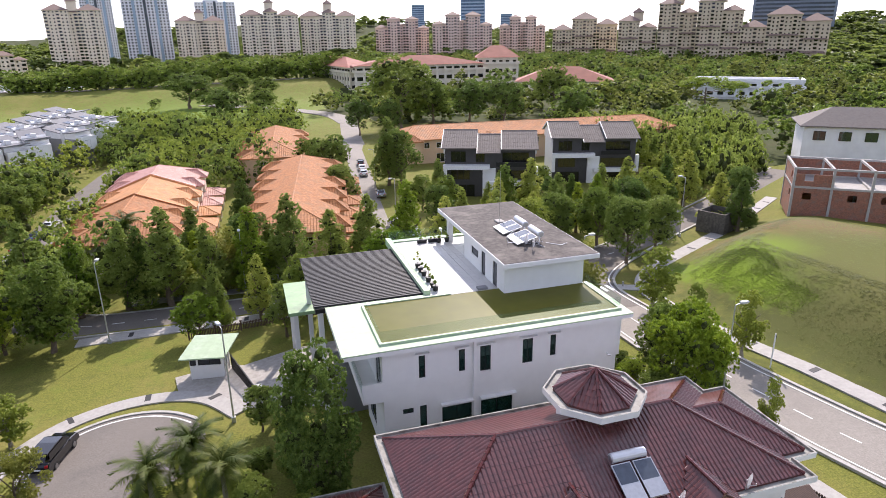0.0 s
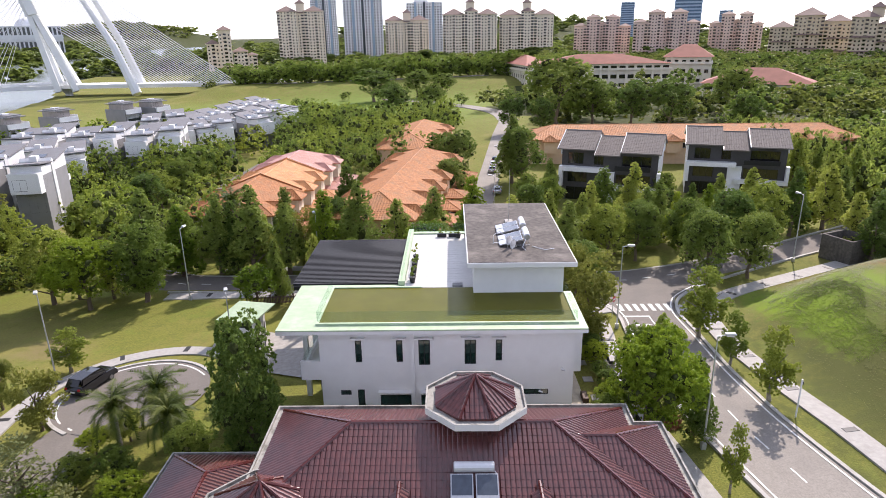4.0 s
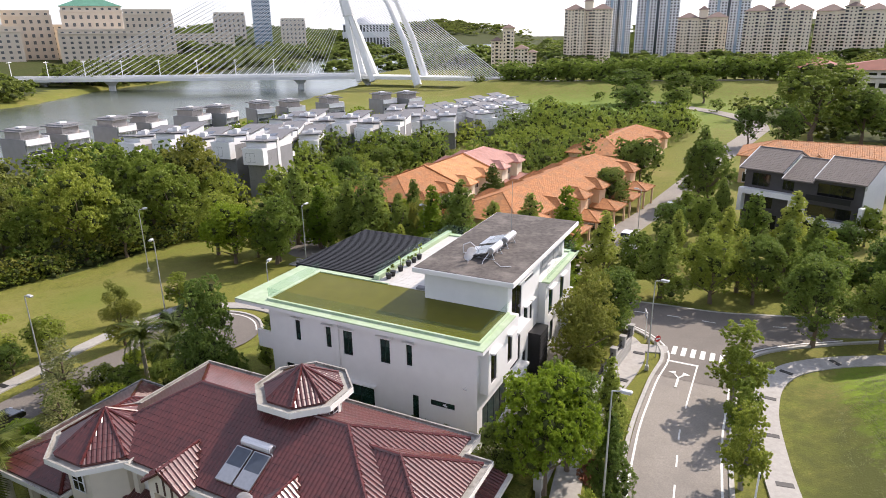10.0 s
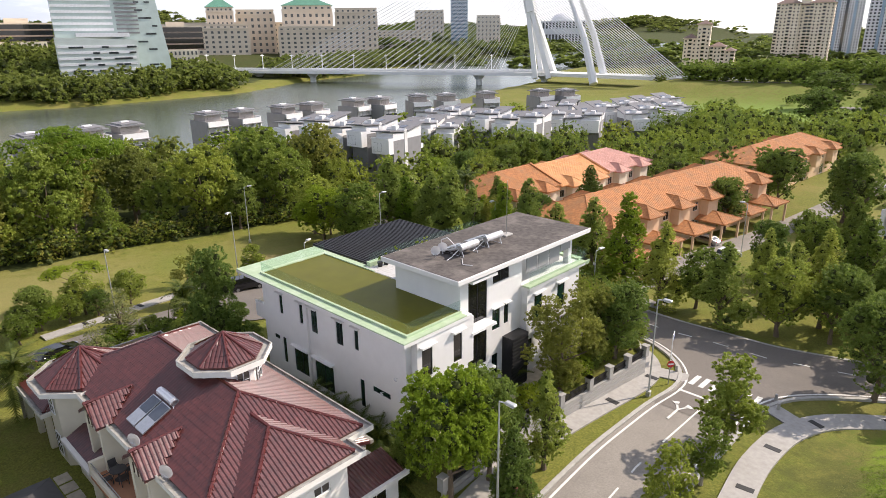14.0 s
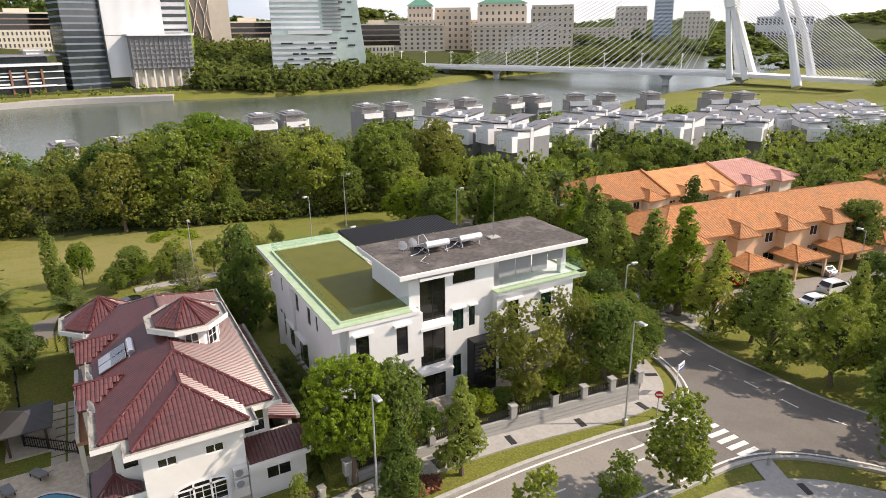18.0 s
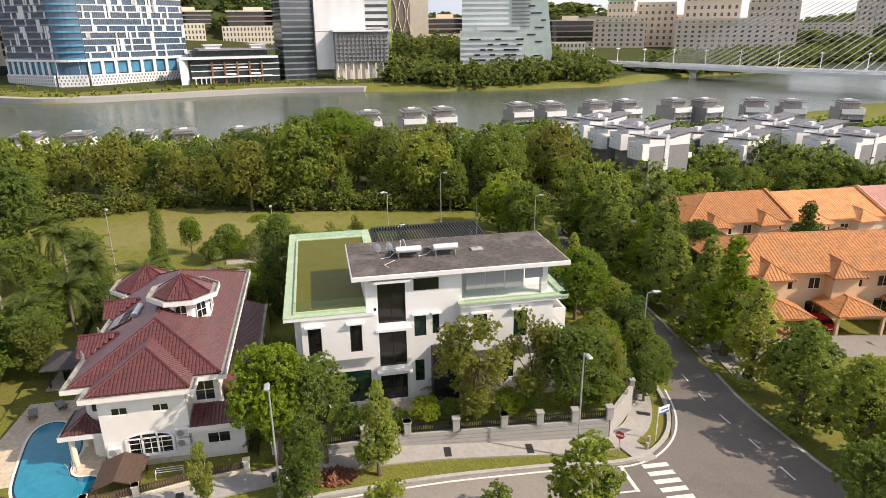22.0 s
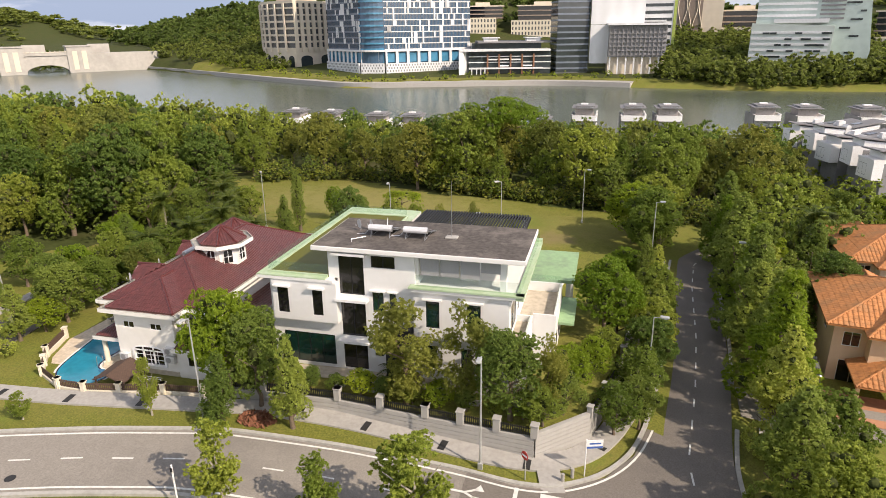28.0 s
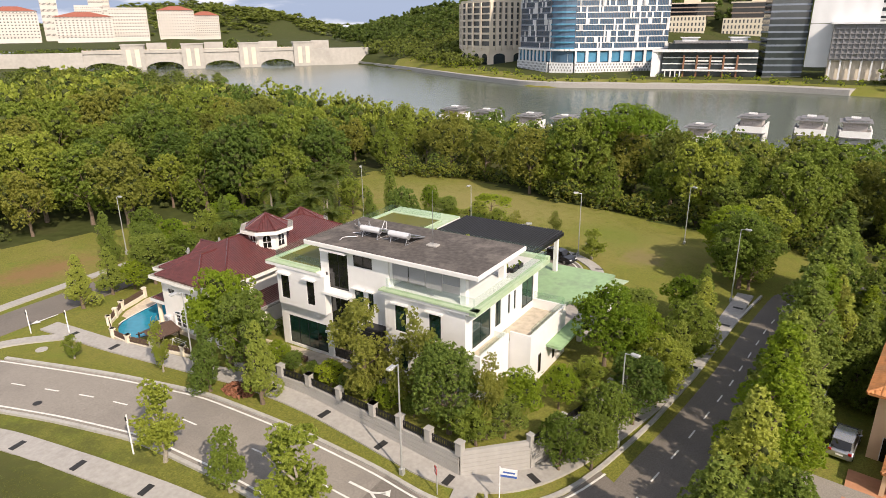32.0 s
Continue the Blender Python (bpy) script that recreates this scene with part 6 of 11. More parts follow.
M_DECKST = surface("cream_pool_stone", (0.60, 0.51, 0.39), 0.85, grain=(3.0, 0.22), stain=(1.1, 0.55, (0.47, 0.38, 0.27)), bump=(9, 0.3))
M_NAVY = surface("navy_mosaic", (0.018, 0.028, 0.075), 0.25, grain=(12, 0.4))
POOL = round_off([(20.8, 18.0), (21.2, 16.7), (22.8, 16.5), (25.6, 17.0), (28.6, 17.6), (30.1, 18.3), (31.2, 19.8), (31.7, 22.3), (30.2, 22.9), (28.8, 23.1), (28.7, 21.5), (27.9, 20.7), (26.6, 20.6), (24.8, 20.8), (22.6, 19.9)])
tagged(part("pool_terrace", prism([(17.5, 14.6), (24.2, 14.2), (27.6, 15.5), (30.4, 17.8), (31.8, 20.8), (31.9, 23.4), (31.4, 25.4), (27.9, 25.4), (27.9, 23.4), (24.0, 22.0), (17.5, 22.0)], 0.4, 0.70), M_DECKST), "irregular cream stone paving round the pool", "terrace", kind="structure")
pool = thing("swimming_pool", "kidney-shaped blue swimming pool with a navy mosaic edge", "swimming pool", kind="structure")
part("rim", prism(grown(POOL, 0.34), 0.55, 0.75), M_IVORY, pool, "pale stone rim")
part("mosaic_edge", prism(grown(POOL, 0.14), 0.58, 0.77), M_NAVY, pool, "navy mosaic edge")
part("water", prism(POOL, 0.6, 0.79), M_POOL, pool, "clear blue pool water")
part("pool_step", prism(round_off([(28.5, 21.5), (28.9, 21.6), (29.2, 22.3), (29.0, 22.9), (28.6, 22.8)]), 0.62, 0.795), M_POOLD, pool)
for i in range(13):
    for j in range(2):
        x0, y0 = 27.98 + 0.52 * j, 24.5 + 0.46 * i
        tagged(part("paving_slab", boxes((x0, x0 + 0.46, y0, y0 + 0.40, 0.6, 0.68), bevel=0.015), M_DECKST), "square cream paving slab beside the villa wall", "paving slab", "villa paving slabs", "structure")
for lx, ly, la in ((19.6, 15.6, 20), (18.6, 17.4, 35)):
    lg = thing("sun_lounger", "dark grey sun lounger by the pool", "sun lounger", (lx, ly, 0.7), "pool loungers")
    lg.rotation_euler = (0, 0, radians(la))
    part("seat", boxes((-0.9, 0.4, -0.32, 0.32, 0.26, 0.34), bevel=0.02), M_VDARK, lg)
    part("backrest", solid([(0.4, -0.32, 0.34), (1.0, -0.32, 0.78), (1.0, 0.32, 0.78), (0.4, 0.32, 0.34)], 0.07), M_VDARK, lg)
    for u, v in ((-0.8, -0.26), (-0.8, 0.26), (0.3, -0.26), (0.3, 0.26)):
        part("leg", boxes((u - 0.03, u + 0.03, v - 0.03, v + 0.03, 0, 0.26)), M_BLACK, lg)
lad = part("ladder", rods(((27.9, 21.4, 0.75), (27.9, 21.4, 1.5), 0.03), ((27.9, 21.4, 1.5), (27.5, 21.0, 1.5), 0.03), ((27.5, 21.0, 1.5), (27.5, 21.0, 0.75), 0.03), ((28.2, 21.0, 0.75), (28.2, 21.0, 1.5), 0.03), ((28.2, 21.0, 1.5), (27.8, 20.7, 1.5), 0.03)), M_STEEL, pool)
can = thing("pool_canopy", "low dark brown canopy beside the pool fence", "canopy", (30.0, 24.9, 0.7))
bm = bmesh.new()
solid([(-1.6, -1.5, 1.0), (1.4, -1.5, 0.9), (1.4, 0, 1.5), (-1.6, 0, 1.6)], 0.08, bm)
solid([(-1.6, 0, 1.6), (1.4, 0, 1.5), (1.4, 1.5, 0.9), (-1.6, 1.5, 1.0)], 0.08, bm)
part("roof", bm, M_DECK, can)
for x, y in ((-1.4, -1.3), (1.2, -1.3), (1.2, 1.3), (-1.4, 1.3)):
    part("leg", boxes((x - 0.05, x + 0.05, y - 0.05, y + 0.05, 0, 1.1)), M_DECK, can)
for y0 in (28.0,):
    rk = thing("drying_rack", "white metal drying rack on the lawn", "drying rack", (29.9, y0, 0.62))
    part("frame", rods(((-0.3, -0.9, 0), (0, -0.9, 0.9), 0.025), ((0.3, -0.9, 0), (0, -0.9, 0.9), 0.025), ((-0.3, 0.9, 0), (0, 0.9, 0.9), 0.025), ((0.3, 0.9, 0), (0, 0.9, 0.9), 0.025)), M_SIGNW, rk)
    for x in (-0.25, 0, 0.25):
        part("bar", rods(((x, -0.9, 0.85), (x, 0.9, 0.85), 0.018)), M_SIGNW, rk)
gaz = thing("garden_pavilion", "dark timber garden pavilion with seats", "pavilion", (13.6, 16.6, 0.62))
gaz.scale = (0.85, 0.85, 0.9)
part("floor", boxes((-2.2, 2.2, -1.8, 1.8, 0, 0.15)), M_STONE, gaz)
for x, y in ((-1.8, -1.4), (1.8, -1.4), (1.8, 1.4), (-1.8, 1.4)):
    part("post", boxes((x - 0.09, x + 0.09, y - 0.09, y + 0.09, 0.15, 2.3)), M_DECK, gaz)
bm = bmesh.new()
for q in (((-2.4, -2), (2.4, -2)), ((2.4, -2), (2.4, 2)), ((2.4, 2), (-2.4, 2)), ((-2.4, 2), (-2.4, -2))):
    solid([(*q[0], 2.3), (*q[1], 2.3), (0, 0, 3.0)], 0.1, bm)
part("roof", bm, M_CHAR, gaz)


# ---- guard house and sliding gate ----
def guard_house():
    h = thing("guard_house", "small white guard house with a sloping mint roof", "guard house", (-5.5, 58.4, -0.5))
    h.rotation_euler, h.scale = (0, 0, radians(-11)), (0.86, 0.86, 0.70)
    bm = bmesh.new()
    wall_cells(bm, "y", -1.4, -1.25, -1.8, 1.8, -1.6, 2.3, [(-0.9, 1.5, 0.9, 2.1), (-1.75, -1.1, 0.9, 2.1)])
    wall_cells(bm, "y", 1.25, 1.4, -1.8, 1.8, -1.6, 2.6, [])
    wall_cells(bm, "x", 1.65, 1.8, -1.25, 1.25, -1.6, 2.4, [(-0.9, 0.2, 0, 2.1)])
    wall_cells(bm, "x", -1.8, -1.65, -1.25, 1.25, -1.6, 2.4, [(-0.8, 0.8, 0.9, 2.1)])
    part("wall", bm, M_WHITE, h)
    window(h, "y", -1.4, -1, -0.9, 1.5, 0.9, 2.1, glass=M_WINK, mull=2)
    window(h, "y", -1.4, -1, -1.75, -1.1, 0.9, 2.1, glass=M_WINK)
    window(h, "x", -1.8, -1, -0.8, 0.8, 0.9, 2.1, glass=M_WINK)
    window(h, "x", 1.8, 1, -0.9, 0.2, 0, 2.1, glass=M_WINK, name="door")
    part("roof", solid([(-2.6, -2.3, 2.5), (2.2, -2.3, 2.5), (2.9, 2.3, 3.2), (-1.9, 2.3, 3.2)], 0.18), M_MINT, h)
    return h


guard_house()
g = thing("sliding_gate", "dark sliding metal gate across the driveway", "gate", (-3.6, 58.4, gz(-3.6, 58.4) + 0.1))
g.rotation_euler = (0, 0, math.atan2(-7.4, 2.2))
part("gate_frame", boxes((0, 7.6, -0.04, 0.04, 0.05, 0.15), (0, 7.6, -0.04, 0.04, 1.45, 1.55), (0, 0.1, -0.04, 0.04, 0.15, 1.45), (7.5, 7.6, -0.04, 0.04, 0.15, 1.45)), M_BLACK, g)
for i in range(46):
    part("bar", boxes((0.14 + i * 0.16, 0.19 + i * 0.16, -0.02, 0.02, 0.15, 1.45)), M_BLACK, g)
for x, y in ((-4.0, 58.9), (-1.2, 50.6)):
    tagged(part("gate_post", boxes((x - 0.22, x + 0.22, y - 0.22, y + 0.22, -2.0, 0.9), bevel=0.02), M_WHITE), "white square gate post", "post", "gate posts")


# ---- street furniture ----
def street_lamp(x, y, top, arm):
    z = gz(x, y)
    t = thing("street_lamp", "tall grey steel street lamp with a flat head", "street lamp", (x, y, z), "street lamps")
    h = top - z
    part("pole", rod(bmesh.new(), (0, 0, -0.3), (0, 0, h), 0.085, 8, 0.045), M_POLE, t)
    part("base", boxes((-0.17, 0.17, -0.17, 0.17, -0.3, 0.5), bevel=0.02), M_POLE, t)
    ax, ay = math.cos(radians(arm)), math.sin(radians(arm))
    part("arm", rod(bmesh.new(), (0, 0, h), (ax * 0.7, ay * 0.7, h + 0.12), 0.04, 6), M_POLE, t)
    hd = boxes((0.45, 1.15, -0.17, 0.17, h + 0.06, h + 0.24), bevel=0.05)
    bmesh.ops.rotate(hd, verts=hd.verts, cent=(0, 0, 0), matrix=Matrix.Rotation(radians(arm), 3, "Z"))
    part("head", hd, M_POLE, t)
    gl = boxes((0.55, 1.05, -0.12, 0.12, h + 0.03, h + 0.062))
    bmesh.ops.rotate(gl, verts=gl.verts, cent=(0, 0, 0), matrix=Matrix.Rotation(radians(arm), 3, "Z"))
    part("diffuser", gl, M_SIGNW, t)
    return t


for x, y, top, arm in ((33.0, 56.75, 8.75, 0), (33.8, 35.6, 9.6, 0), (-16.5, 70.6, 6.9, 80), (-20.6, 49.3, 7.7, -60), (-3.4, 48.4, 7.6, 110), (20.7, 68.3, 7.1, 80), (-18.0, 33, 7.4, 0), (-37, 60.5, 6.5, 60),
                       (15.5, -3.3, 8.5, 90), (-20, -8, 8.0, 60), (62, 78.6, 8.2, 120), (23.6, 105, 5.5, 180), (27, 140, 4.5, 180), (-2, 79.5, 6.5, -90), (-18, 12, 8.2, 30)):
    street_lamp(x, y, top, arm)


def sign_post(x, y, h, kind):
    z = gz(x, y)
    t = thing("road_sign", {"stop": "round red traffic sign on a grey post", "name": "white street name board on a white post", "marker": "slim white marker post with a dark box", "bar": "white rail barrier beside the lane"}[kind], "sign", (x, y, z))
    part("post", rod(bmesh.new(), (0, 0, -0.3), (0, 0, h), 0.045 if kind != "marker" else 0.06, 8), M_SIGNW if kind != "stop" else M_POLE, t)
    if kind == "stop":
        n = Vector((0.75, -0.66, 0))
        bm = rod(bmesh.new(), Vector((0.06, -0.05, h - 0.3)), Vector((0.06, -0.05, h - 0.3)) + n * 0.03, 0.34, 8)
        pl = part("plate", bm, M_SIGNRED, t)
        bm = bmesh.new()
        box(bm, -0.25, 0.25, -0.006, 0.006, -0.07, 0.07)
        p2 = part("bar", bm, M_SIGNW, pl, "white bar")
        p2.location = Vector((0.06, -0.05, h - 0.3)) + n * 0.036
        p2.rotation_euler = (0, 0, math.atan2(n.y, n.x) + math.pi / 2)
    elif kind == "name":
        bm = boxes((-1.15, -0.02, -0.03, 0.03, h - 0.75, h - 0.1))
        pl = part("plate", bm, M_SIGNW, t)
        part("blue_band", boxes((-1.13, -0.04, -0.036, 0.036, h - 0.74, h - 0.58)), M_SIGNB, pl)
        part("lettering_bar", boxes((-1.0, -0.2, -0.038, 0.038, h - 0.42, h - 0.30)), M_SIGNB, pl)
        t.rotation_euler = (0, 0, radians(-72))
    elif kind == "marker":
        part("box", boxes((0.05, 0.11, -0.07, 0.07, h - 0.45, h - 0.15), bevel=0.01), M_BLACK, t)
    return t


sign_post(33.3, 59.9, 2.3, "stop")
sign_post(31.7, 63.8, 3.0, "name")
sign_post(42.2, 39.4, 3.3, "marker")
sign_post(36.0, 12.5, 2.6, "marker")
sign_post(34.0, 16.0, 2.6, "marker")
for x, y in ((32.9, 62.4), (32.1, 63.0), (41.6, 62.0), (41.0, 63.4)):
    z = gz(x, y)
    tagged(part("bollard", rod(bmesh.new(), (x, y, z - 0.2), (x, y, z + 0.75), 0.13, 10, 0.12), M_CONC), "short round concrete bollard by the crossing", "bollard", "bollards")
bm = bmesh.new()
rl = np.random.default_rng(3)
for i in range(420):
    a, r = rl.random() * 6.28, 1.5 * math.sqrt(rl.random())
    x, y = 32.4 + r * math.cos(a) * 0.7, 39.2 + r * math.sin(a)
    z = gz(x, y) + 0.12 + 0.3 * (1 - r / 1.5) * rl.random()
    p = Vector((x, y, z))
    d1, d2 = Vector(rl.normal(size=3)) * 0.14, Vector(rl.normal(size=3)) * 0.08
    bm.faces.new([bm.verts.new(q) for q in (p - d1, p + d2, p + d1, p - d2)])
tagged(part("leaf_litter", bm, M_LITTER), "heap of dry brown leaves on the verge", "leaf litter", kind="stuff")


# ---- balcony furniture of the villa ----
tb = thing("round_table", "dark round garden table on the balcony", "table", (16.0, 21.0, 3.35))
part("tabletop", rod(bmesh.new(), (0, 0, 0.70), (0, 0, 0.74), 0.5, 16), M_CHAR, tb)
part("pedestal", rod(bmesh.new(), (0, 0, 0), (0, 0, 0.70), 0.06, 8), M_CHAR, tb)
part("foot", rod(bmesh.new(), (0, 0, 0), (0, 0, 0.04), 0.28, 12), M_CHAR, tb)


def garden_chair(x, y, z, turn):
    c = thing("garden_chair", "dark woven garden chair beside the balcony table", "chair", (x, y, z), "balcony chairs")
    c.rotation_euler = (0, 0, radians(turn))
    part("seat", boxes((-0.24, 0.24, -0.24, 0.24, 0.40, 0.46), bevel=0.02), M_CHAR, c)
    part("backrest", solid([(-0.24, 0.22, 0.46), (0.24, 0.22, 0.46), (0.24, 0.32, 0.95), (-0.24, 0.32, 0.95)], 0.04), M_CHAR, c)
    for sx in (-0.21, 0.21):
        for sy in (-0.21, 0.21):
            part("leg", boxes((sx - 0.02, sx + 0.02, sy - 0.02, sy + 0.02, 0, 0.40)), M_CHAR, c)
        part("armrest", boxes((sx - 0.025, sx + 0.025, -0.2, 0.24, 0.62, 0.65)), M_CHAR, c)


for x, y, a in ((16.0, 20.35, 180), (16.7, 21.0, -90), (15.3, 21.0, 90), (16.0, 21.65, 0)):
    garden_chair(x, y, 3.35, a)
for i in range(9):
    for k in range(2):
        tagged(part("paving_slab", boxes((8.6 + i * 1.3, 9.7 + i * 1.3, 17.9 + k * 1.05, 18.8 + k * 1.05, 0.55, 0.66), bevel=0.02), M_STONE), "square sandstone slab set in the lawn", "paving slab", "villa paving slabs", "structure")


fence_run([(21.5, 78.5), (6.6, 81.25), (0.0, 82.0)], gz(14, 80) + 0.05, "white_fence", "white metal fence along the shaded footpath", M_SIGNW, M_SIGNW, 2.4, 0.05, 1.1, 1.0, 0.06, 0.3)


# ---- roof fittings ----
def water_heater(x, y, z, ang, label, tilt=0.45, size=1.0):
    t = thing("solar_water_heater", label, "water heater", (x, y, z))
    t.rotation_euler = (0, 0, radians(ang))
    tank = bmesh.new()
    rod(tank, (-1.0, 0, 0.75), (1.0, 0, 0.75), 0.27, 14)
    tk = part("tank", tank, M_TANK, t)
    for s in (-1, 1):
        part("end_cap", rod(bmesh.new(), (s * 1.0, 0, 0.75), (s * 1.04, 0, 0.75), 0.24, 14, 0.18), M_STEEL, tk)
    for k in (-0.62, 0.62):
        bm = solid([(k - 0.56, 0.35, 0.62), (k + 0.56, 0.35, 0.62), (k + 0.56, 2.15, 0.62 - tilt), (k - 0.56, 2.15, 0.62 - tilt)], 0.09)
        pn = part("panel", bm, M_STEEL, t)
        bm = solid([(k - 0.5, 0.41, 0.612), (k + 0.5, 0.41, 0.612), (k + 0.5, 2.09, 0.632 - tilt), (k - 0.5, 2.09, 0.632 - tilt)], 0.01)
        part("panel_glass", bm, M_SOLAR, pn)
    for x_ in (-0.8, 0.8):
        part("stand", rods(((x_, -0.25, 0), (x_, 0, 0.55), 0.025), ((x_, 0.3, 0), (x_, 0, 0.55), 0.025), ((x_, -0.25, 0.02), (x_, 2.0, 0.47 - tilt), 0.02)), M_STEEL, t)
    part("pipe", rods(((-1.0, 0.1, 0.6), (-1.5, 0.4, 0.06), 0.03), ((-1.5, 0.4, 0.06), (-2.2, 0.2, 0.05), 0.03)), M_TANK, t)
    return t


water_heater(22.2, 46.2, 12.81, 90, "white solar water heater with glass panels on the flat roof")
water_heater(22.2, 49.2, 12.81, 90, "white solar water heater with glass panels on the flat roof")
vh = water_heater(17.3, 24.1, 7.52, 180, "solar water heater lying on the maroon tiles", tilt=0.89)


def dish(x, y, z, ang, name="satellite_dish", label="small white satellite dish on a short mast", r=0.38):
    t = thing(name, label, "satellite dish", (x, y, z))
    t.rotation_euler = (0, 0, radians(ang))
    bm = bmesh.new()
    rings = []
    for i in range(5):
        q = r * i / 4
        rings.append([bm.verts.new((q * q * 0.6, q * math.cos(a), 0.62 + q * math.sin(a))) for a in np.linspace(0, 2 * math.pi, 17)[:-1]] if i else [bm.verts.new((0, 0, 0.62))])
    for j in range(16):
        bm.faces.new((rings[0][0], rings[1][j], rings[1][(j + 1) % 16]))
        for i in range(1, 4):
            bm.faces.new((rings[i][j], rings[i + 1][j], rings[i + 1][(j + 1) % 16], rings[i][(j + 1) % 16]))
    bmesh.ops.solidify(bm, geom=bm.faces[:], thickness=0.02)
    part("reflector", bm, M_TANK, t)
    part("mast", rods(((-0.04, 0, 0), (-0.04, 0, 0.62), 0.03)), M_STEEL, t)
    part("feed_arm", rods(((0.02, 0, 0.3), (0.42, 0, 0.5), 0.015), ((0.42, 0, 0.5), (0.42, 0, 0.62), 0.03)), M_STEEL, t)
    return t


dish(20.9, 43.9, 12.81, -40)
dish(20.7, 44.9, 12.81, -50)
dish(18.7, 21.45, 6.7, -60, label="white satellite dish at the villa's eaves", r=0.42)
dish(22.8, 21.45, 6.7, -60, label="white satellite dish at the villa's eaves", r=0.42)
an = thing("roof_antenna", "tall thin antenna mast on a concrete foot", "antenna", (21.35, 52.0, 12.81))
part("foot", boxes((-0.35, 0.35, -0.5, 0.5, 0, 0.14), bevel=0.03), M_CONC, an)
part("mast", rod(bmesh.new(), (0, 0, 0.14), (0, 0, 4.7), 0.035, 6, 0.015), M_STEEL, an)
fan = thing("roof_aerial", "white pipe frame aerial beside the heaters", "aerial", (19.6, 45.9, 12.81))
part("frame", rods(((0, 0, 0), (0, 0, 0.7), 0.03), ((0, 0, 0.7), (0.5, 0.2, 0.95), 0.03), ((0.5, 0.2, 0.95), (1.4, 0.4, 0.2), 0.03), ((0, 0, 0.1), (1.6, -0.4, 0.06), 0.03)), M_TANK, fan)
# rain-water stains keep to the roof's material; thin pipes run over it
pp = thing("roof_pipe", "thin grey pipe lying over the flat roof", "pipe", (22.6, 45.0, 12.83))
part("run", rods(((0, 0, 0.03), (0.9, -0.9, 0.03), 0.025), ((0.9, -0.9, 0.03), (1.6, -0.6, 0.03), 0.025)), M_TANK, pp)


def pot_plant(x, y, z, h, label):
    t = thing("potted_plant", label, "potted plant", (x, y, z), "terrace pots")
    part("pot", rod(bmesh.new(), (0, 0, 0), (0, 0, 0.45), 0.19, 10, 0.26), M_BLACK, t)
    rng = np.random.default_rng(int(x * 100 + y))
    co, fa = leaf_cloud(rng, [(0, 0, 0.45 + h * 0.45, 0.24, h * 0.4), (0.1, 0.08, 0.5 + h * 0.7, 0.2, h * 0.25)], 90, 0.12, core=False)
    part("stem", rods(((0, 0, 0.4), (0.03, 0.02, 0.4 + h * 0.7), 0.02)), M_BARK, t)
    mesh_part("foliage", mesh_from("foliage", co, fa), M_LEAF, t)
    return t


for i, y in enumerate((45.0, 45.7, 47.0, 48.4, 49.4, 50.4)):
    pot_plant(13.1, y, 9.9, 0.5 + 0.25 * (i % 3), "green plant in a black pot on the terrace")
for i, x in enumerate((15.3, 16.4)):
    t = thing("planter_box", "dark trough with low green plants", "planter", (x, 57.0, 9.9), "terrace pots")
    part("trough", boxes((-0.45, 0.45, -0.2, 0.2, 0, 0.35), bevel=0.02), M_BLACK, t)
    co, fa = leaf_cloud(np.random.default_rng(i), [(-0.2, 0, 0.42, 0.25, 0.18), (0.2, 0, 0.42, 0.25, 0.18)], 110, 0.1, core=False)
    mesh_part("foliage", mesh_from("foliage", co, fa), M_LEAFD, t)
for x, y in ((16.9, 56.6), (17.7, 56.6)):
    pot_plant(x, y, 9.9, 0.3, "low plant in a tall black pot on the terrace")
vent = tagged(part("roof_hatch", boxes((16.3, 17.1, 43.9, 44.4, 9.9, 10.1), bevel=0.02), M_VDARK), "small dark hatch on the terrace floor", "hatch")
for x, z in ((23.9, 8.9), (22.4, 4.9)):
    c = thing("security_camera", "small white security camera on the wall", "camera", (x, 37.0, z - 2.3 if z > 8 else z))
    part("bracket", rods(((0, 0, 0), (0, -0.25, 0.05), 0.02)), M_TANK, c)
    part("body", rod(bmesh.new(), (-0.12, -0.28, 0.0), (0.16, -0.36, -0.05), 0.06, 8), M_TANK, c)
for y in (39.2, 41.0):
    tagged(part("garden_bench", boxes((26.3, 26.75, y - 0.6, y + 0.6, 1.56, 1.95), bevel=0.04), M_DECK), "low timber bench on the stone path", "bench", "garden benches")


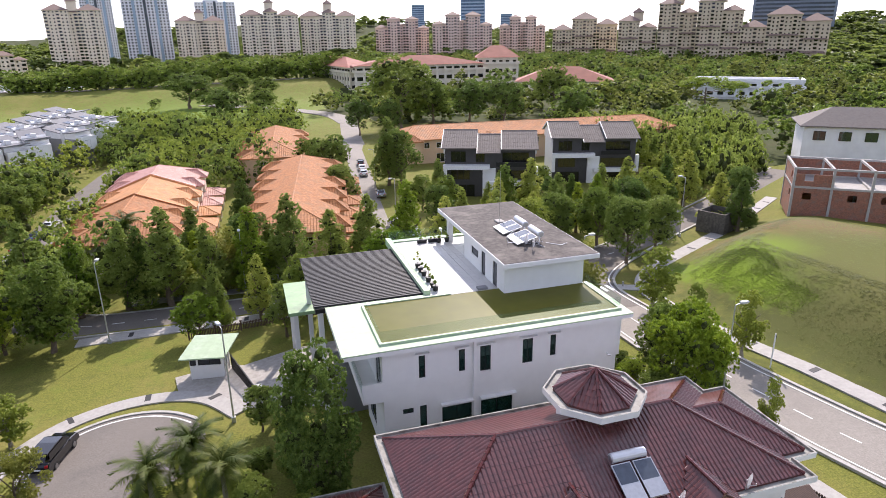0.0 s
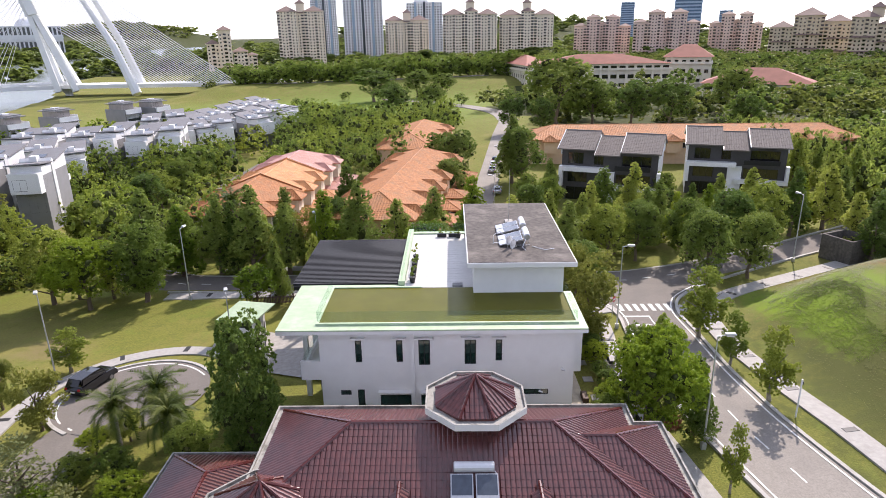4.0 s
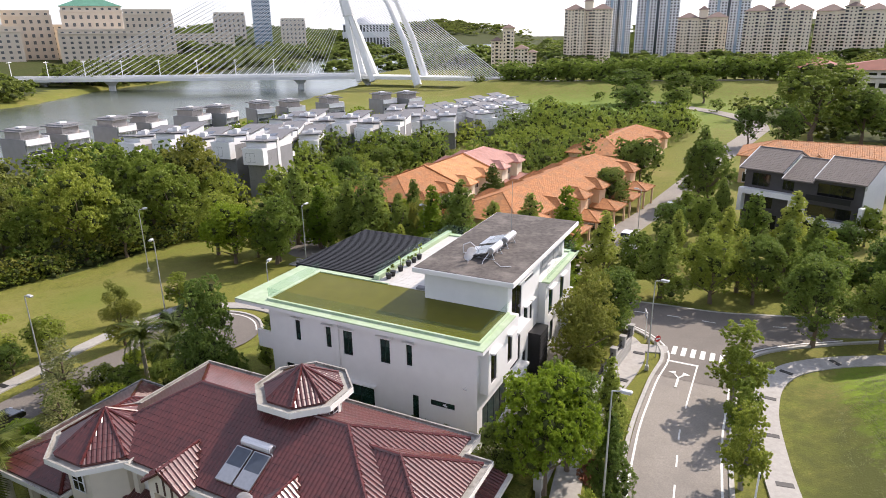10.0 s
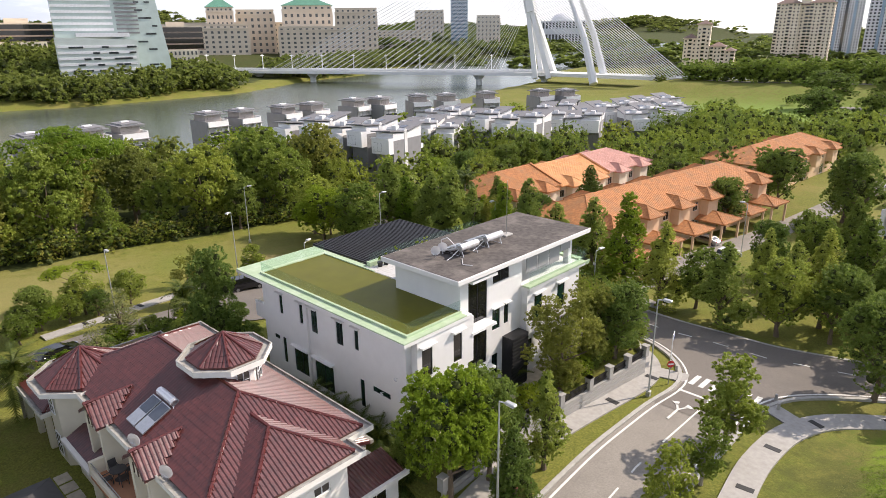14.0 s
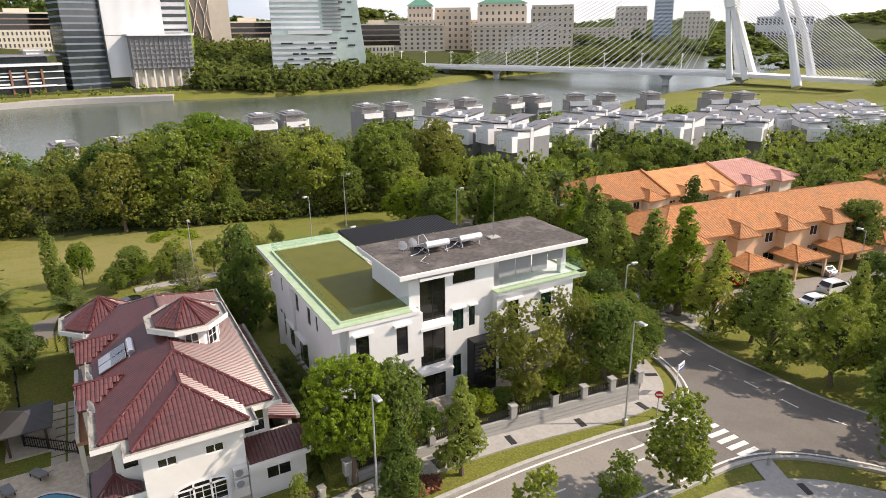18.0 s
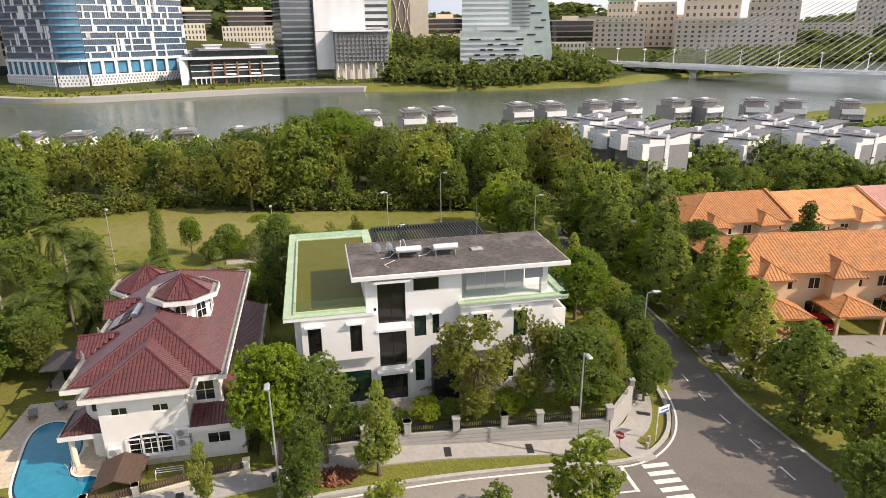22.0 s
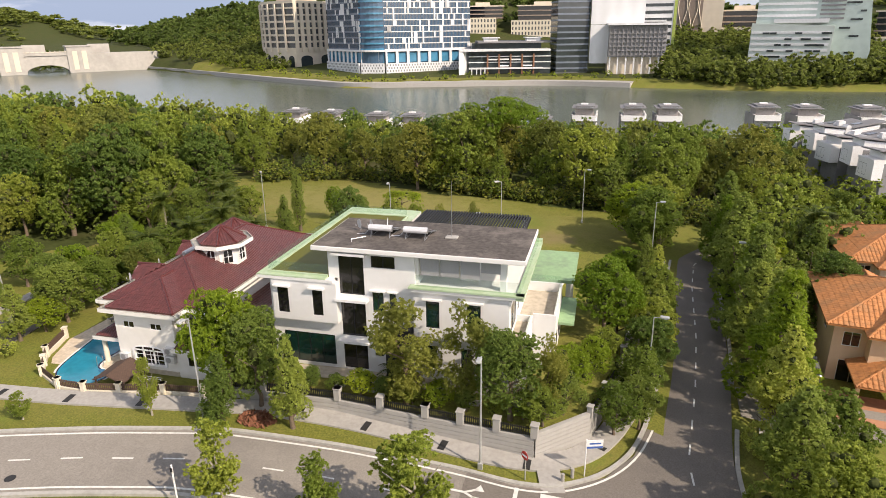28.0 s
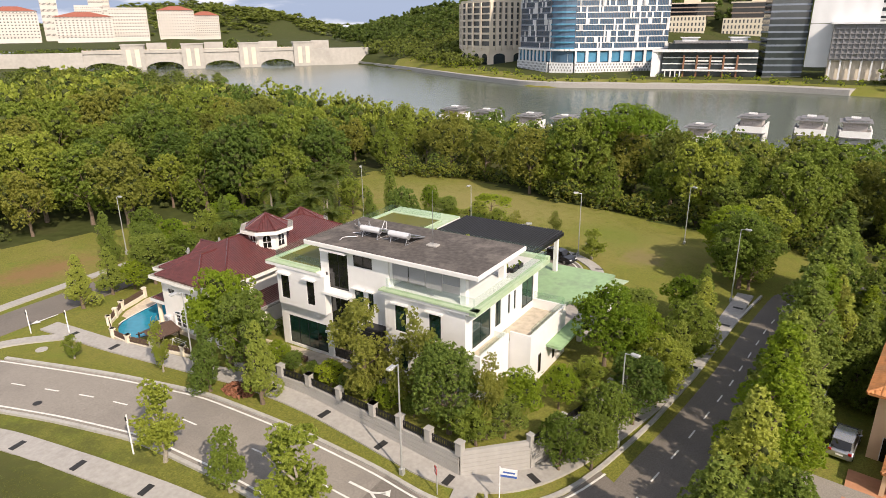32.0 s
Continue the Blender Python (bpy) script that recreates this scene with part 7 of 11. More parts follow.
# ---- vehicles ----
def car(x, y, ang, paint, label, z=None, suv=False):
    t = thing("car", label, "car", (x, y, (gz(x, y) + LIFT if z is None else z)), "parked cars")
    t.rotation_euler = (0, 0, radians(ang))
    hh = 1.72 if suv else 1.45
    prof = [(-2.2, 0.35), (-2.25, 0.85), (-2.05, 0.98 + 0.1 * suv), (-1.75 - 0.15 * suv, 1.02 + 0.1 * suv), (-1.25 - 0.5 * suv, hh - 0.05), (-0.4, hh), (0.5, hh - 0.06), (1.15, 1.0 + 0.08 * suv), (2.0, 0.88 + 0.08 * suv), (2.25, 0.65), (2.22, 0.35)]
    bm = bmesh.new()
    rows = []
    for s, k in ((-0.88, 1), (-0.80, 1), (0.80, 1), (0.88, 1)):
        rows.append([bm.verts.new((px, s * (0.86 if (pz > 1.1) else 1.0), pz if abs(s) < 0.85 else min(pz, 1.0 + 0.1 * suv) - (0.0 if pz < 0.5 else 0.04))) for px, pz in prof])
    for a, b in zip(rows, rows[1:]):
        for i in range(len(prof) - 1):
            bm.faces.new((a[i], a[i + 1], b[i + 1], b[i]))
        bm.faces.new((a[-1], a[0], b[0], b[-1]))
    bm.faces.new(rows[0][::-1])
    bm.faces.new(rows[-1])
    bmesh.ops.recalc_face_normals(bm, faces=bm.faces[:])
    body = part("body", bm, paint, t)
    zt, zb = hh - 0.12, 1.04 + 0.1 * suv
    back, front = -1.25 - 0.5 * suv, 0.5
    for s in (-1, 1):
        bm = bmesh.new()
        y0, y1 = s * 0.80, s * 0.715
        q = [(back - 0.1, zb), (1.0, zb), (0.45, zt), (back + 0.12, zt)]
        bm.faces.new([bm.verts.new((px, y0 + s * 0.035 if pz < 1.2 else y1 + s * 0.03, pz)) for px, pz in q])
        part("side_window", bm, M_WINK, body)
    bm = bmesh.new()
    bm.faces.new([bm.verts.new(p) for p in ((1.12, -0.68, 1.07 + 0.08 * suv), (1.12, 0.68, 1.07 + 0.08 * suv), (0.56, 0.62, hh - 0.04), (0.56, -0.62, hh - 0.04))])
    part("windscreen", bm, M_WINK, body)
    bm = bmesh.new()
    bm.faces.new([bm.verts.new(p) for p in ((back - 0.48, -0.66, 1.09 + 0.1 * suv), (back - 0.48, 0.66, 1.09 + 0.1 * suv), (back - 0.06, 0.62, hh - 0.06), (back - 0.06, -0.62, hh - 0.06))])
    part("rear_window", bm, M_WINK, body)
    for px in (-1.35, 1.35):
        for s in (-1, 1):
            w = part("wheel", rod(bmesh.new(), (px, s * 0.70, 0.33), (px, s * 0.90, 0.33), 0.33, 14), M_TYRE, t)
            part("rim", rod(bmesh.new(), (px, s * 0.90, 0.33), (px, s * 0.915, 0.33), 0.21, 10), M_RIM, w)
    for s in (-1, 1):
        part("headlight", boxes((2.12, 2.24, s * 0.62 - 0.16, s * 0.62 + 0.16, 0.68, 0.82), bevel=0.02), M_HLIGHT, t)
        part("tail_light", boxes((-2.27, -2.16, s * 0.68 - 0.12, s * 0.68 + 0.12, 0.8, 1.0), bevel=0.02), M_TLIGHT, t)
        part("mirror", boxes((0.75, 0.95, s * 0.93 - 0.09, s * 0.93 + 0.09, 1.0, 1.15), bevel=0.03), paint, t)
    part("number_plate", boxes((-2.29, -2.26, -0.25, 0.25, 0.6, 0.72)), M_SIGNW, t)
    return t


P_BLACK = surface("black_car_paint", (0.012, 0.013, 0.016), 0.12, 0.3, coat=0.6, grain=(2, 0.05))
P_SILVER = surface("silver_car_paint", (0.5, 0.51, 0.52), 0.25, 0.7, coat=0.5, grain=(2, 0.04))
P_WHITE = surface("white_car_paint", (0.78, 0.78, 0.78), 0.2, coat=0.5, grain=(2, 0.03))
P_RED = surface("red_car_paint", (0.45, 0.01, 0.02), 0.2, coat=0.6, grain=(2, 0.05))
P_BLUE = surface("blue_grey_car_paint", (0.10, 0.14, 0.2), 0.2, 0.4, coat=0.6, grain=(2, 0.05))
car(-16.6, 48.2, 76, P_BLACK, "black sport utility car parked by the kerb", suv=True)
car(-12.6, 25.5, 100, P_BLACK, "dark car parked on the lane under trees")
car(17.0, 108.5, 172, P_SILVER, "silver car parked across the street entrance")
car(22.6, 102.5, 84, P_WHITE, "white car parked along the street", suv=True)
car(25.8, 128.5, 84, P_SILVER, "silver car parked along the street")
car(24.4, 95.6, 84, P_WHITE, "white car parked along the street kerb")
car(10.3, 83.2, 172, P_SILVER, "silver hatchback parked on the grass beside the terrace", suv=True)
car(13.6, 94.0, 172, P_RED, "red hatchback parked under the terrace porch")
for i in range(3):
    car(26.2 + i * 0.75, 150 + i * 6.1, 82, (P_SILVER, P_WHITE, P_BLACK, P_BLUE)[i % 4], "car parked along the far end of the street")
for i in range(4):
    car(-39 + 0.6 * i, 112 + i * 7.5, 75, (P_WHITE, P_SILVER, P_BLUE, P_WHITE)[i % 4], "car parked beside the terrace behind trees")


# ---- palms ----
def frond_mesh(L, droop, seed):
    rng = np.random.default_rng(seed)
    co, fa = [], []
    n = 30
    pts = [Vector((L * i / n, 0, L * 0.42 * math.sin(1.9 * i / n) - droop * L * (i / n) ** 2.2)) for i in range(n + 1)]
    for i in range(n):
        for s in (-1, 1):
            p = pts[i].lerp(pts[i + 1], 0.5)
            w = L * 0.26 * math.sin(math.pi * (0.12 + 0.82 * i / n)) * (0.85 + 0.3 * rng.random())
            tip = p + Vector((L * 0.10, s * w, -w * (0.45 + 0.3 * rng.random())))
            b = len(co)
            co += [tuple(pts[i]), tuple(pts[i].lerp(pts[i + 1], 0.95)), tuple(tip)]
            fa.append((b, b + 1, b + 2))
        b = len(co)
        u = Vector((0, 0.02, 0))
        co += [tuple(pts[i] - u), tuple(pts[i + 1] - u), tuple(pts[i + 1] + u), tuple(pts[i] + u)]
        fa.append((b, b + 1, b + 2, b + 3))
    return mesh_from("frond", co, fa)


FRONDS = [frond_mesh(2.7, 0.75, 1), frond_mesh(2.4, 0.5, 2), frond_mesh(2.6, 1.1, 3)]
for m in FRONDS:
    m.materials.append(M_PALM)


def palm(x, y, h, label="tall palm with feathery drooping fronds", lean=0.0, n=22, size=1.12, z=None):
    t = thing("palm_tree", label, "palm", (x, y, gz(x, y) if z is None else z))
    rng = np.random.default_rng(int(abs(x) * 31 + abs(y) * 17))
    bm = bmesh.new()
    p = Vector((0, 0, -0.3))
    for i in range(6):
        q = Vector((lean * h * ((i + 1) / 6) ** 2, 0, h * (i + 1) / 6))
        rod(bm, p, q, 0.20 - 0.012 * i, 8, 0.19 - 0.012 * i)
        p = q
    part("trunk", bm, M_BARKP, t)
    for i in range(n):
        o = new("frond", FRONDS[i % 3])
        o.parent = t
        o.matrix_basis = Matrix.LocRotScale(p, Euler((0, radians(-55 + 70 * (i % 3) / 2 + 10 * rng.random()), i * 2.4 + rng.random() * 0.4)), (size,) * 3)
    return t


for x, y, h in ((-7.9, 36.4, 4.4), (-5.4, 38.0, 4.8), (-3.6, 35.6, 4.2), (-16.5, 89.5, 8.5), (-3.5, 14.0, 5.5), (3.0, 13.6, 5.0), (-8.5, 12.0, 6.0), (-14, 7.5, 6.5), (-6, 3, 6.0), (-1.5, 20, 4.6), (8, 11.5, 4.8), (-22, 3, 6)):
    palm(x, y, h, size=0.86 if y > 30 and x > -12 else 1.12)
for x, y in ((17.5, 35.2), (19.2, 35.6), (21.4, 35.3), (23.2, 35.6), (15.6, 35.4), (26.2, 35.0), (27.5, 34.2), (25.2, 48.2)):
    palm(x, y, 0.5, "low feathery palm clump beside the wall", n=13, size=0.72, z=1.5 if y > 34.6 else 0.62)


# ---- houses round about ----
def prism_yz(x0, x1, pts):
    """A solid between two x values with an outline in y and z."""
    bm = bmesh.new()
    a, b = [bm.verts.new((x0, y, z)) for y, z in pts], [bm.verts.new((x1, y, z)) for y, z in pts]
    bm.faces.new(a[::-1])
    bm.faces.new(b)
    for i in range(len(pts)):
        j = (i + 1) % len(pts)
        bm.faces.new((a[i], a[j], b[j], b[i]))
    bmesh.ops.recalc_face_normals(bm, faces=bm.faces[:])
    return bm


def terrace_row(name, label, x0, y0, L, ang, units, roof_mat, wall_mat, depth=13.0, eave=6.2, rise=2.8, porch=True, group="", ends=(1, 1)):
    """A terrace of two-storey houses with one long tiled roof: its near end at (x0, y0), running along ang degrees."""
    t = thing(name, label, "terrace house", (x0, y0, gz(x0 + 10 * math.cos(radians(ang)), y0 + 10 * math.sin(radians(ang)))), group)
    t.rotation_euler = (0, 0, radians(ang))
    w = L / units
    holes, holes2 = [], []
    for i in range(units):
        u = i * w
        holes += [(u + 0.8, u + 2.2, 3.9, 5.3), (u + w - 2.4, u + w - 1.0, 3.9, 5.3), (u + 0.8, u + 3.0, 0.2, 2.5)]
        holes2 += [(u + 0.9, u + 2.3, 3.9, 5.3), (u + w - 2.2, u + w - 0.9, 3.9, 5.3), (u + 1.0, u + 2.6, 0.8, 2.3)]
    bm = bmesh.new()
    wall_cells(bm, "y", 0, 0.2, 0, L, -2.5, eave, holes)
    wall_cells(bm, "y", depth - 0.2, depth, 0, L, -2.5, eave, holes2)
    wall_cells(bm, "x", 0, 0.2, 0.2, depth - 0.2, -2.5, eave, [(3, 4.4, 3.9, 5.3), (8, 9.4, 3.9, 5.3)])
    wall_cells(bm, "x", L - 0.2, L, 0.2, depth - 0.2, -2.5, eave, [(3, 4.4, 3.9, 5.3), (8, 9.4, 3.9, 5.3)])
    part("wall", bm, wall_mat, t)
    for hs, c, o in ((holes, 0, -1), (holes2, depth, 1)):
        for u0, u1, z0, z1 in hs:
            window(t, "y", c, o, u0, u1, z0, z1, glass=M_WINK, frame_mat=M_SIGNW, mull=2)
    for y in (3, 8):
        window(t, "x", 0, -1, y, y + 1.4, 3.9, 5.3, glass=M_WINK, frame_mat=M_SIGNW, mull=2)
        window(t, "x", L, 1, y, y + 1.4, 3.9, 5.3, glass=M_WINK, frame_mat=M_SIGNW, mull=2)
    hip_roof(t, -0.8 * ends[0], L + 0.8 * ends[1], -0.8, depth + 0.8, eave, rise, "x", roof_mat, 0.42, 0.5, hips=ends)
    for e, x0_, x1_ in ((ends[0], 0.0, 0.2), (ends[1], L - 0.2, L)):
        if not e:
            part("gable", prism_yz(x0_, x1_, [(-0.5, eave - 0.1), (depth + 0.5, eave - 0.1), (depth / 2, eave + rise)]), wall_mat, t)
            part("parapet_ridge", prism_yz(x0_ - 0.1, x1_ + 0.1, [(-0.8, eave + 0.1), (depth / 2, eave + rise + 0.1), (depth + 0.8, eave + 0.1), (depth + 0.8, eave + 0.3), (depth / 2, eave + rise + 0.35), (-0.8, eave + 0.3)]), roof_mat, t)
    for i in range(units):
        u = i * w + w * 0.5
        for y0_, y1_ in ((-2.2, 3.2), (depth - 3.2, depth + 2.2)):
            hip_roof(t, u - 2.0, u + 2.0, y0_, y1_, eave - 0.25, 1.35, "y", roof_mat, 0.42, 0.5, hips=(1, 0) if y0_ < 0 else (0, 1))
            part("bay_wall", boxes((u - 1.5, u + 1.5, *((-1.5, 0.0) if y0_ < 0 else (depth, depth + 1.5)), 2.9, eave - 0.25)), wall_mat, t)
        if porch:
            hip_roof(t, u - 2.9, u + 2.9, -5.2, -0.2, 2.7, 1.05, "y", roof_mat, 0.42, 0.5, hips=(1, 0))
            for xx in (u - 2.6, u + 2.6):
                part("porch_column", boxes((xx - 0.15, xx + 0.15, -4.9, -4.6, -1.5, 2.7)), wall_mat, t)
    return t


def town_house(x, y, ang, label):
    """Dark three-storey semi-detached pair with charcoal gable roofs and white bands."""
    t = thing("town_house", label, "house", (x, y, gz(x, y)), "dark town houses")
    t.rotation_euler = (0, 0, radians(ang))
    W, D = 18.0, 12.0
    bm = bmesh.new()
    holes = [(1.2, 4.2, 7.2, 9.4), (6.2, 8.0, 7.2, 9.4), (11.5, 16.8, 7.2, 9.2), (1.2, 5.0, 3.6, 5.6), (10.5, 16.8, 3.6, 5.6), (1.0, 6, 0, 2.6), (10, 16, 0, 2.6)]
    wall_cells(bm, "y", 0, 0.25, 0, W, -1.5, 9.8, holes)
    box(bm, 0, 0.25, 0.25, D, -1.5, 9.8)
    box(bm, W - 0.25, W, 0.25, D, -1.5, 9.8)
    box(bm, 0.25, W - 0.25, D - 0.25, D, -1.5, 9.8)
    part("wall", bm, M_CHAR, t)
    part("flank_wall", boxes((-0.06, 0, 0.3, D - 0.3, -1.5, 9.8)), M_SIGNW, t, "white rendered flank wall")
    part("flank_wall", boxes((W, W + 0.06, 0.3, D - 0.3, -1.5, 9.8)), M_SIGNW, t, "white rendered flank wall")
    for u0, u1, z0, z1 in holes:
        window(t, "y", 0, -1, u0, u1, z0, z1, glass=M_WINK, mull=3)
    part("white_band", boxes((-0.3, 9.0, -1.4, -0.01, 5.9, 6.8), (-0.3, 0.4, -1.4, -0.01, 2.8, 5.9), (9.0, W + 0.6, -1.2, -0.01, 2.7, 3.5), (W + 0.0, W + 0.6, -1.2, -0.01, 3.5, 6.4), (7.6, 10.2, -0.5, -0.01, 0, 6.0)), M_SIGNW, t, "white render frame")
    part("balcony_rail", boxes((10.3, 16.8, -1.1, -1.05, 6.5, 7.4)), M_BLACK, t)
    for a, b, zz in ((-0.6, 6.4, 0.9), (6.5, 11.2, 0.0), (11.3, W + 0.6, 0.7)):
        bm = bmesh.new()
        z0 = 9.3 + zz
        bm.free()
        tile_plane([(a, -1.3, z0), (b, -1.3, z0), (b, D / 2, z0 + 2.6), (a, D / 2, z0 + 2.6)], M_DTILE, t, 0.45, 0.55)
        tile_plane([(b, D + 1, z0), (a, D + 1, z0), (a, D / 2, z0 + 2.6), (b, D / 2, z0 + 2.6)], M_DTILE, t, 0.45, 0.55)
        part("ridge_cap", boxes((a, b, D / 2 - 0.15, D / 2 + 0.15, z0 + 2.56, z0 + 2.74)), M_DTILE, t)
        part("barge_board", prism_yz(a - 0.12, a, [(-1.3, z0 - 0.1), (D / 2, z0 + 2.5), (D + 1, z0 - 0.1), (D + 1, z0 + 0.12), (D / 2, z0 + 2.76), (-1.3, z0 + 0.12)]), M_SIGNW, t)
        part("gable", prism_yz(a + 0.3, b - 0.3, [(0.2, 8.9), (D - 0.2, 8.9), (D - 0.2, z0 + 0.3), (D / 2, z0 + 2.4), (0.2, z0 + 0.4)]), M_SIGNW, t, "white gable wall")
    return t


M_VDARK2 = surface("villa_window_glass", (0.05, 0.055, 0.06), 0.15, grain=(0.5, 0.3), spec=0.7)


def villa_proto():
    """Grey lakeside villa: layered flat roofs, a recessed taupe storey and deep white balconies."""
    t = thing("lake_villa", "pale grey lakeside villa with layered flat roofs and white balconies", "house", group="lakeside villas")
    part("wall", boxes((-3.4, 3.4, -3.2, 5.0, -4, 5.4)), M_VWALL, t)
    part("side_wall", boxes((-3.75, -3.4, -4.4, 5.4, -4, 5.9)), M_VDARK, t, "slate grey side wall")
    part("side_wall", boxes((3.4, 3.75, -4.4, 5.4, -4, 6.2)), M_SIGNW, t, "white side fin")
    part("upper_storey", boxes((-2.7, 2.7, -1.9, 4.4, 5.4, 7.7)), M_TAUPE, t, "taupe rendered top storey")
    part("roof", boxes((-3.7, 3.7, -3.4, 5.2, 7.7, 7.95)), M_VROOF, t)
    part("upper_roof", solid([(-2.5, -2.6, 8.35), (2.9, -2.6, 8.5), (2.9, 4.4, 8.5), (-2.5, 4.4, 8.35)], 0.22), M_VROOF, t)
    part("roof_kerb", boxes((-2.2, 2.5, -2.2, 4.0, 7.95, 8.2)), M_VWALL, t)
    part("roof_box", boxes((-1.2, 0.9, 0.2, 1.8, 8.5, 8.85)), M_SIGNW, t, "white roof box")
    part("balcony", boxes((-3.4, 3.4, -4.9, -3.2, 4.3, 4.5), (-3.4, 3.4, -4.9, -4.7, 4.5, 5.9), (-3.4, -3.2, -4.7, -1.9, 4.5, 5.9), (3.2, 3.4, -4.7, -1.9, 4.5, 5.9)), M_SIGNW, t, "white balcony parapet")
    part("canopy", boxes((-3.0, 3.95, -5.3, -3.2, 4.1, 4.3)), M_VROOF, t, "thin projecting canopy slab")
    part("balcony", boxes((-3.2, 3.4, -4.9, -3.2, 1.5, 1.7)), M_SIGNW, t, "white balcony slab")
    part("balustrade", boxes((-3.1, 3.3, -4.85, -4.82, 1.7, 2.6)), M_VDARK2, t, "dark glass balustrade")
    for x in (-0.9, 1.2):
        part("column", boxes((x - 0.12, x + 0.12, -4.6, -4.36, 1.7, 4.1)), M_VWALL, t)
    part("fence_wall", boxes((-3.4, 3.4, -6.4, -6.2, -4, -2.0)), M_SIGNW, t, "white garden wall")
    for z0, z1 in ((-1.6, 0.9), (1.8, 4.0)):
        window(t, "y", -3.2, -1, -2.8, 2.9, z0, z1, glass=M_VDARK2, mull=3, depth=0.06)
    window(t, "y", -1.9, -1, -1.9, 0.4, 5.8, 7.4, glass=M_VDARK2, mull=2, depth=0.06)
    return t


def row_villa_proto():
    """One unit of a stepped row: two tilted roof wings over white gables, a dark clad middle and a white bay."""
    t = thing("row_villa", "stepped row villa with two grey tilted roofs and a white bay", "house", group="row villas")
    part("wall", boxes((-3.3, 3.3, -5.0, 7.2, -8, 5.6)), M_VDARK, t, "dark grey clad lower walls")
    for y0, y1, z0, z1, nm in ((-6.6, -0.3, 8.1, 7.5, "roof"), (0.9, 8.8, 7.5, 8.9, "roof")):
        part(nm, solid([(-3.75, y0, z0 - 0.15), (3.75, y0, z0 + 0.15), (3.75, y1, z1 + 0.15), (-3.75, y1, z1 - 0.15)], 0.26), M_VROOF, t, "grey tilted metal roof")
    part("gable_wall", prism_yz(-3.3, 3.3, [(-5.0, 5.6), (-0.4, 5.6), (-0.4, 7.1), (-5.0, 7.5)]), M_SIGNW, t, "white gable wall")
    part("gable_wall", prism_yz(-3.3, 3.3, [(1.0, 5.6), (7.2, 5.6), (7.2, 8.2), (1.0, 7.1)]), M_SIGNW, t, "white gable wall")
    part("spine_wall", prism_yz(-3.45, 3.45, [(-0.35, -8.0), (0.95, -8.0), (0.95, 7.7), (0.3, 8.2), (-0.35, 7.7)]), M_VWALL, t, "pale grey spine wall")
    part("chimney", boxes((-0.9, 0.7, -0.9, 0.6, 7.6, 8.7)), M_VWALL, t, "pale roof box")
    part("bay", boxes((-3.2, 3.3, -7.0, -5.0, 2.4, 5.9)), M_SIGNW, t, "white projecting bay")
    part("parapet", boxes((-3.3, 3.3, -7.1, -5.0, 5.9, 6.3)), M_SIGNW, t)
    part("balcony", boxes((-3.2, 3.2, 7.2, 8.4, 2.2, 3.4)), M_SIGNW, t, "white balcony")
    window(t, "y", -7.0, -1, -2.4, 0.6, 3.0, 5.2, glass=M_VDARK2, mull=2, depth=0.06)
    window(t, "y", -5.0, -1, -2.7, 2.7, -1.8, 1.6, glass=M_VDARK2, mull=3, depth=0.06)
    window(t, "x", 3.3, 1, -4.4, -3.4, 3.2, 4.9, glass=M_VDARK2, mull=2, depth=0.06)
    part("solar_panel", solid([(-1.6, 2.6, 7.86), (0.8, 2.6, 7.96), (0.8, 4.6, 8.32), (-1.6, 4.6, 8.22)], 0.06), M_SOLAR, t)
    return t


terrace_row("terrace_house", "terrace of peach houses under an orange tiled roof", 10.4, 84.7, 50, 82.5, 6, M_ORANGE, M_PEACH, depth=11.8, rise=2.6)
for k, (m, lab) in enumerate(((M_ORANGE, "peach terrace houses under a weathered orange tiled roof"), (M_ORANGE2, "peach terrace houses under a pale orange tiled roof"), (M_PINKT, "peach terrace houses under a faded pink tiled roof"))):
    terrace_row("terrace_house", lab, -12 + 0.58 * k, 93 + 16.6 * k, 16.6, 88, 2, m, M_CREAM, depth=13, eave=6.0 + 0.35 * k, ends=((1, 0), (0, 0), (0, 1))[k])
town_house(38, 122, -22, "charcoal and white three-storey town houses")
town_house(64, 126, -18, "charcoal and white three-storey town houses beside trees")
terrace_row("terrace_house", "long terrace with an orange tiled roof behind town houses", 36, 158, 80, -3, 8, M_ORANGE, M_PEACH, porch=False)
terrace_row("terrace_house", "terrace with an orange tiled roof beyond the trees", 12, 150, 40, 85, 4, M_ORANGE, M_PEACH, porch=False)
vp, rp = villa_proto(), row_villa_proto()
SHORE = [(-131, 56.5), (-133, 70.5), (-134, 80.5), (-140, 108), (-139, 119), (-139, 135), (-138, 146), (-137, 164), (-134, 174), (-130, 190), (-123, 199), (-117, 216), (-105, 237), (-97, 244),
         (-131, -10), (-131, 2), (-131, 18), (-131, 31), (-131, 43), (-134, -28), (-136, -42)]
for i, (x, y) in enumerate(SHORE):
    copy_thing(vp, pose(x, y, -2.0 if i < 14 else -5.6, 0, 0, 94 + (i * 37 % 9) - 4 + (0 if y < 180 else -25)))
ROWS_V = [(-99, 109.5, -58, 116.5, 5), (-97, 159.5, -53, 164.5, 6), (-70, 180, -50, 191, 4), (-84, 203, -64, 212, 3), (-90, 140, -70, 148, 3), (-62, 200, -57, 256, 8), (-48, 204, -45, 240, 5)]
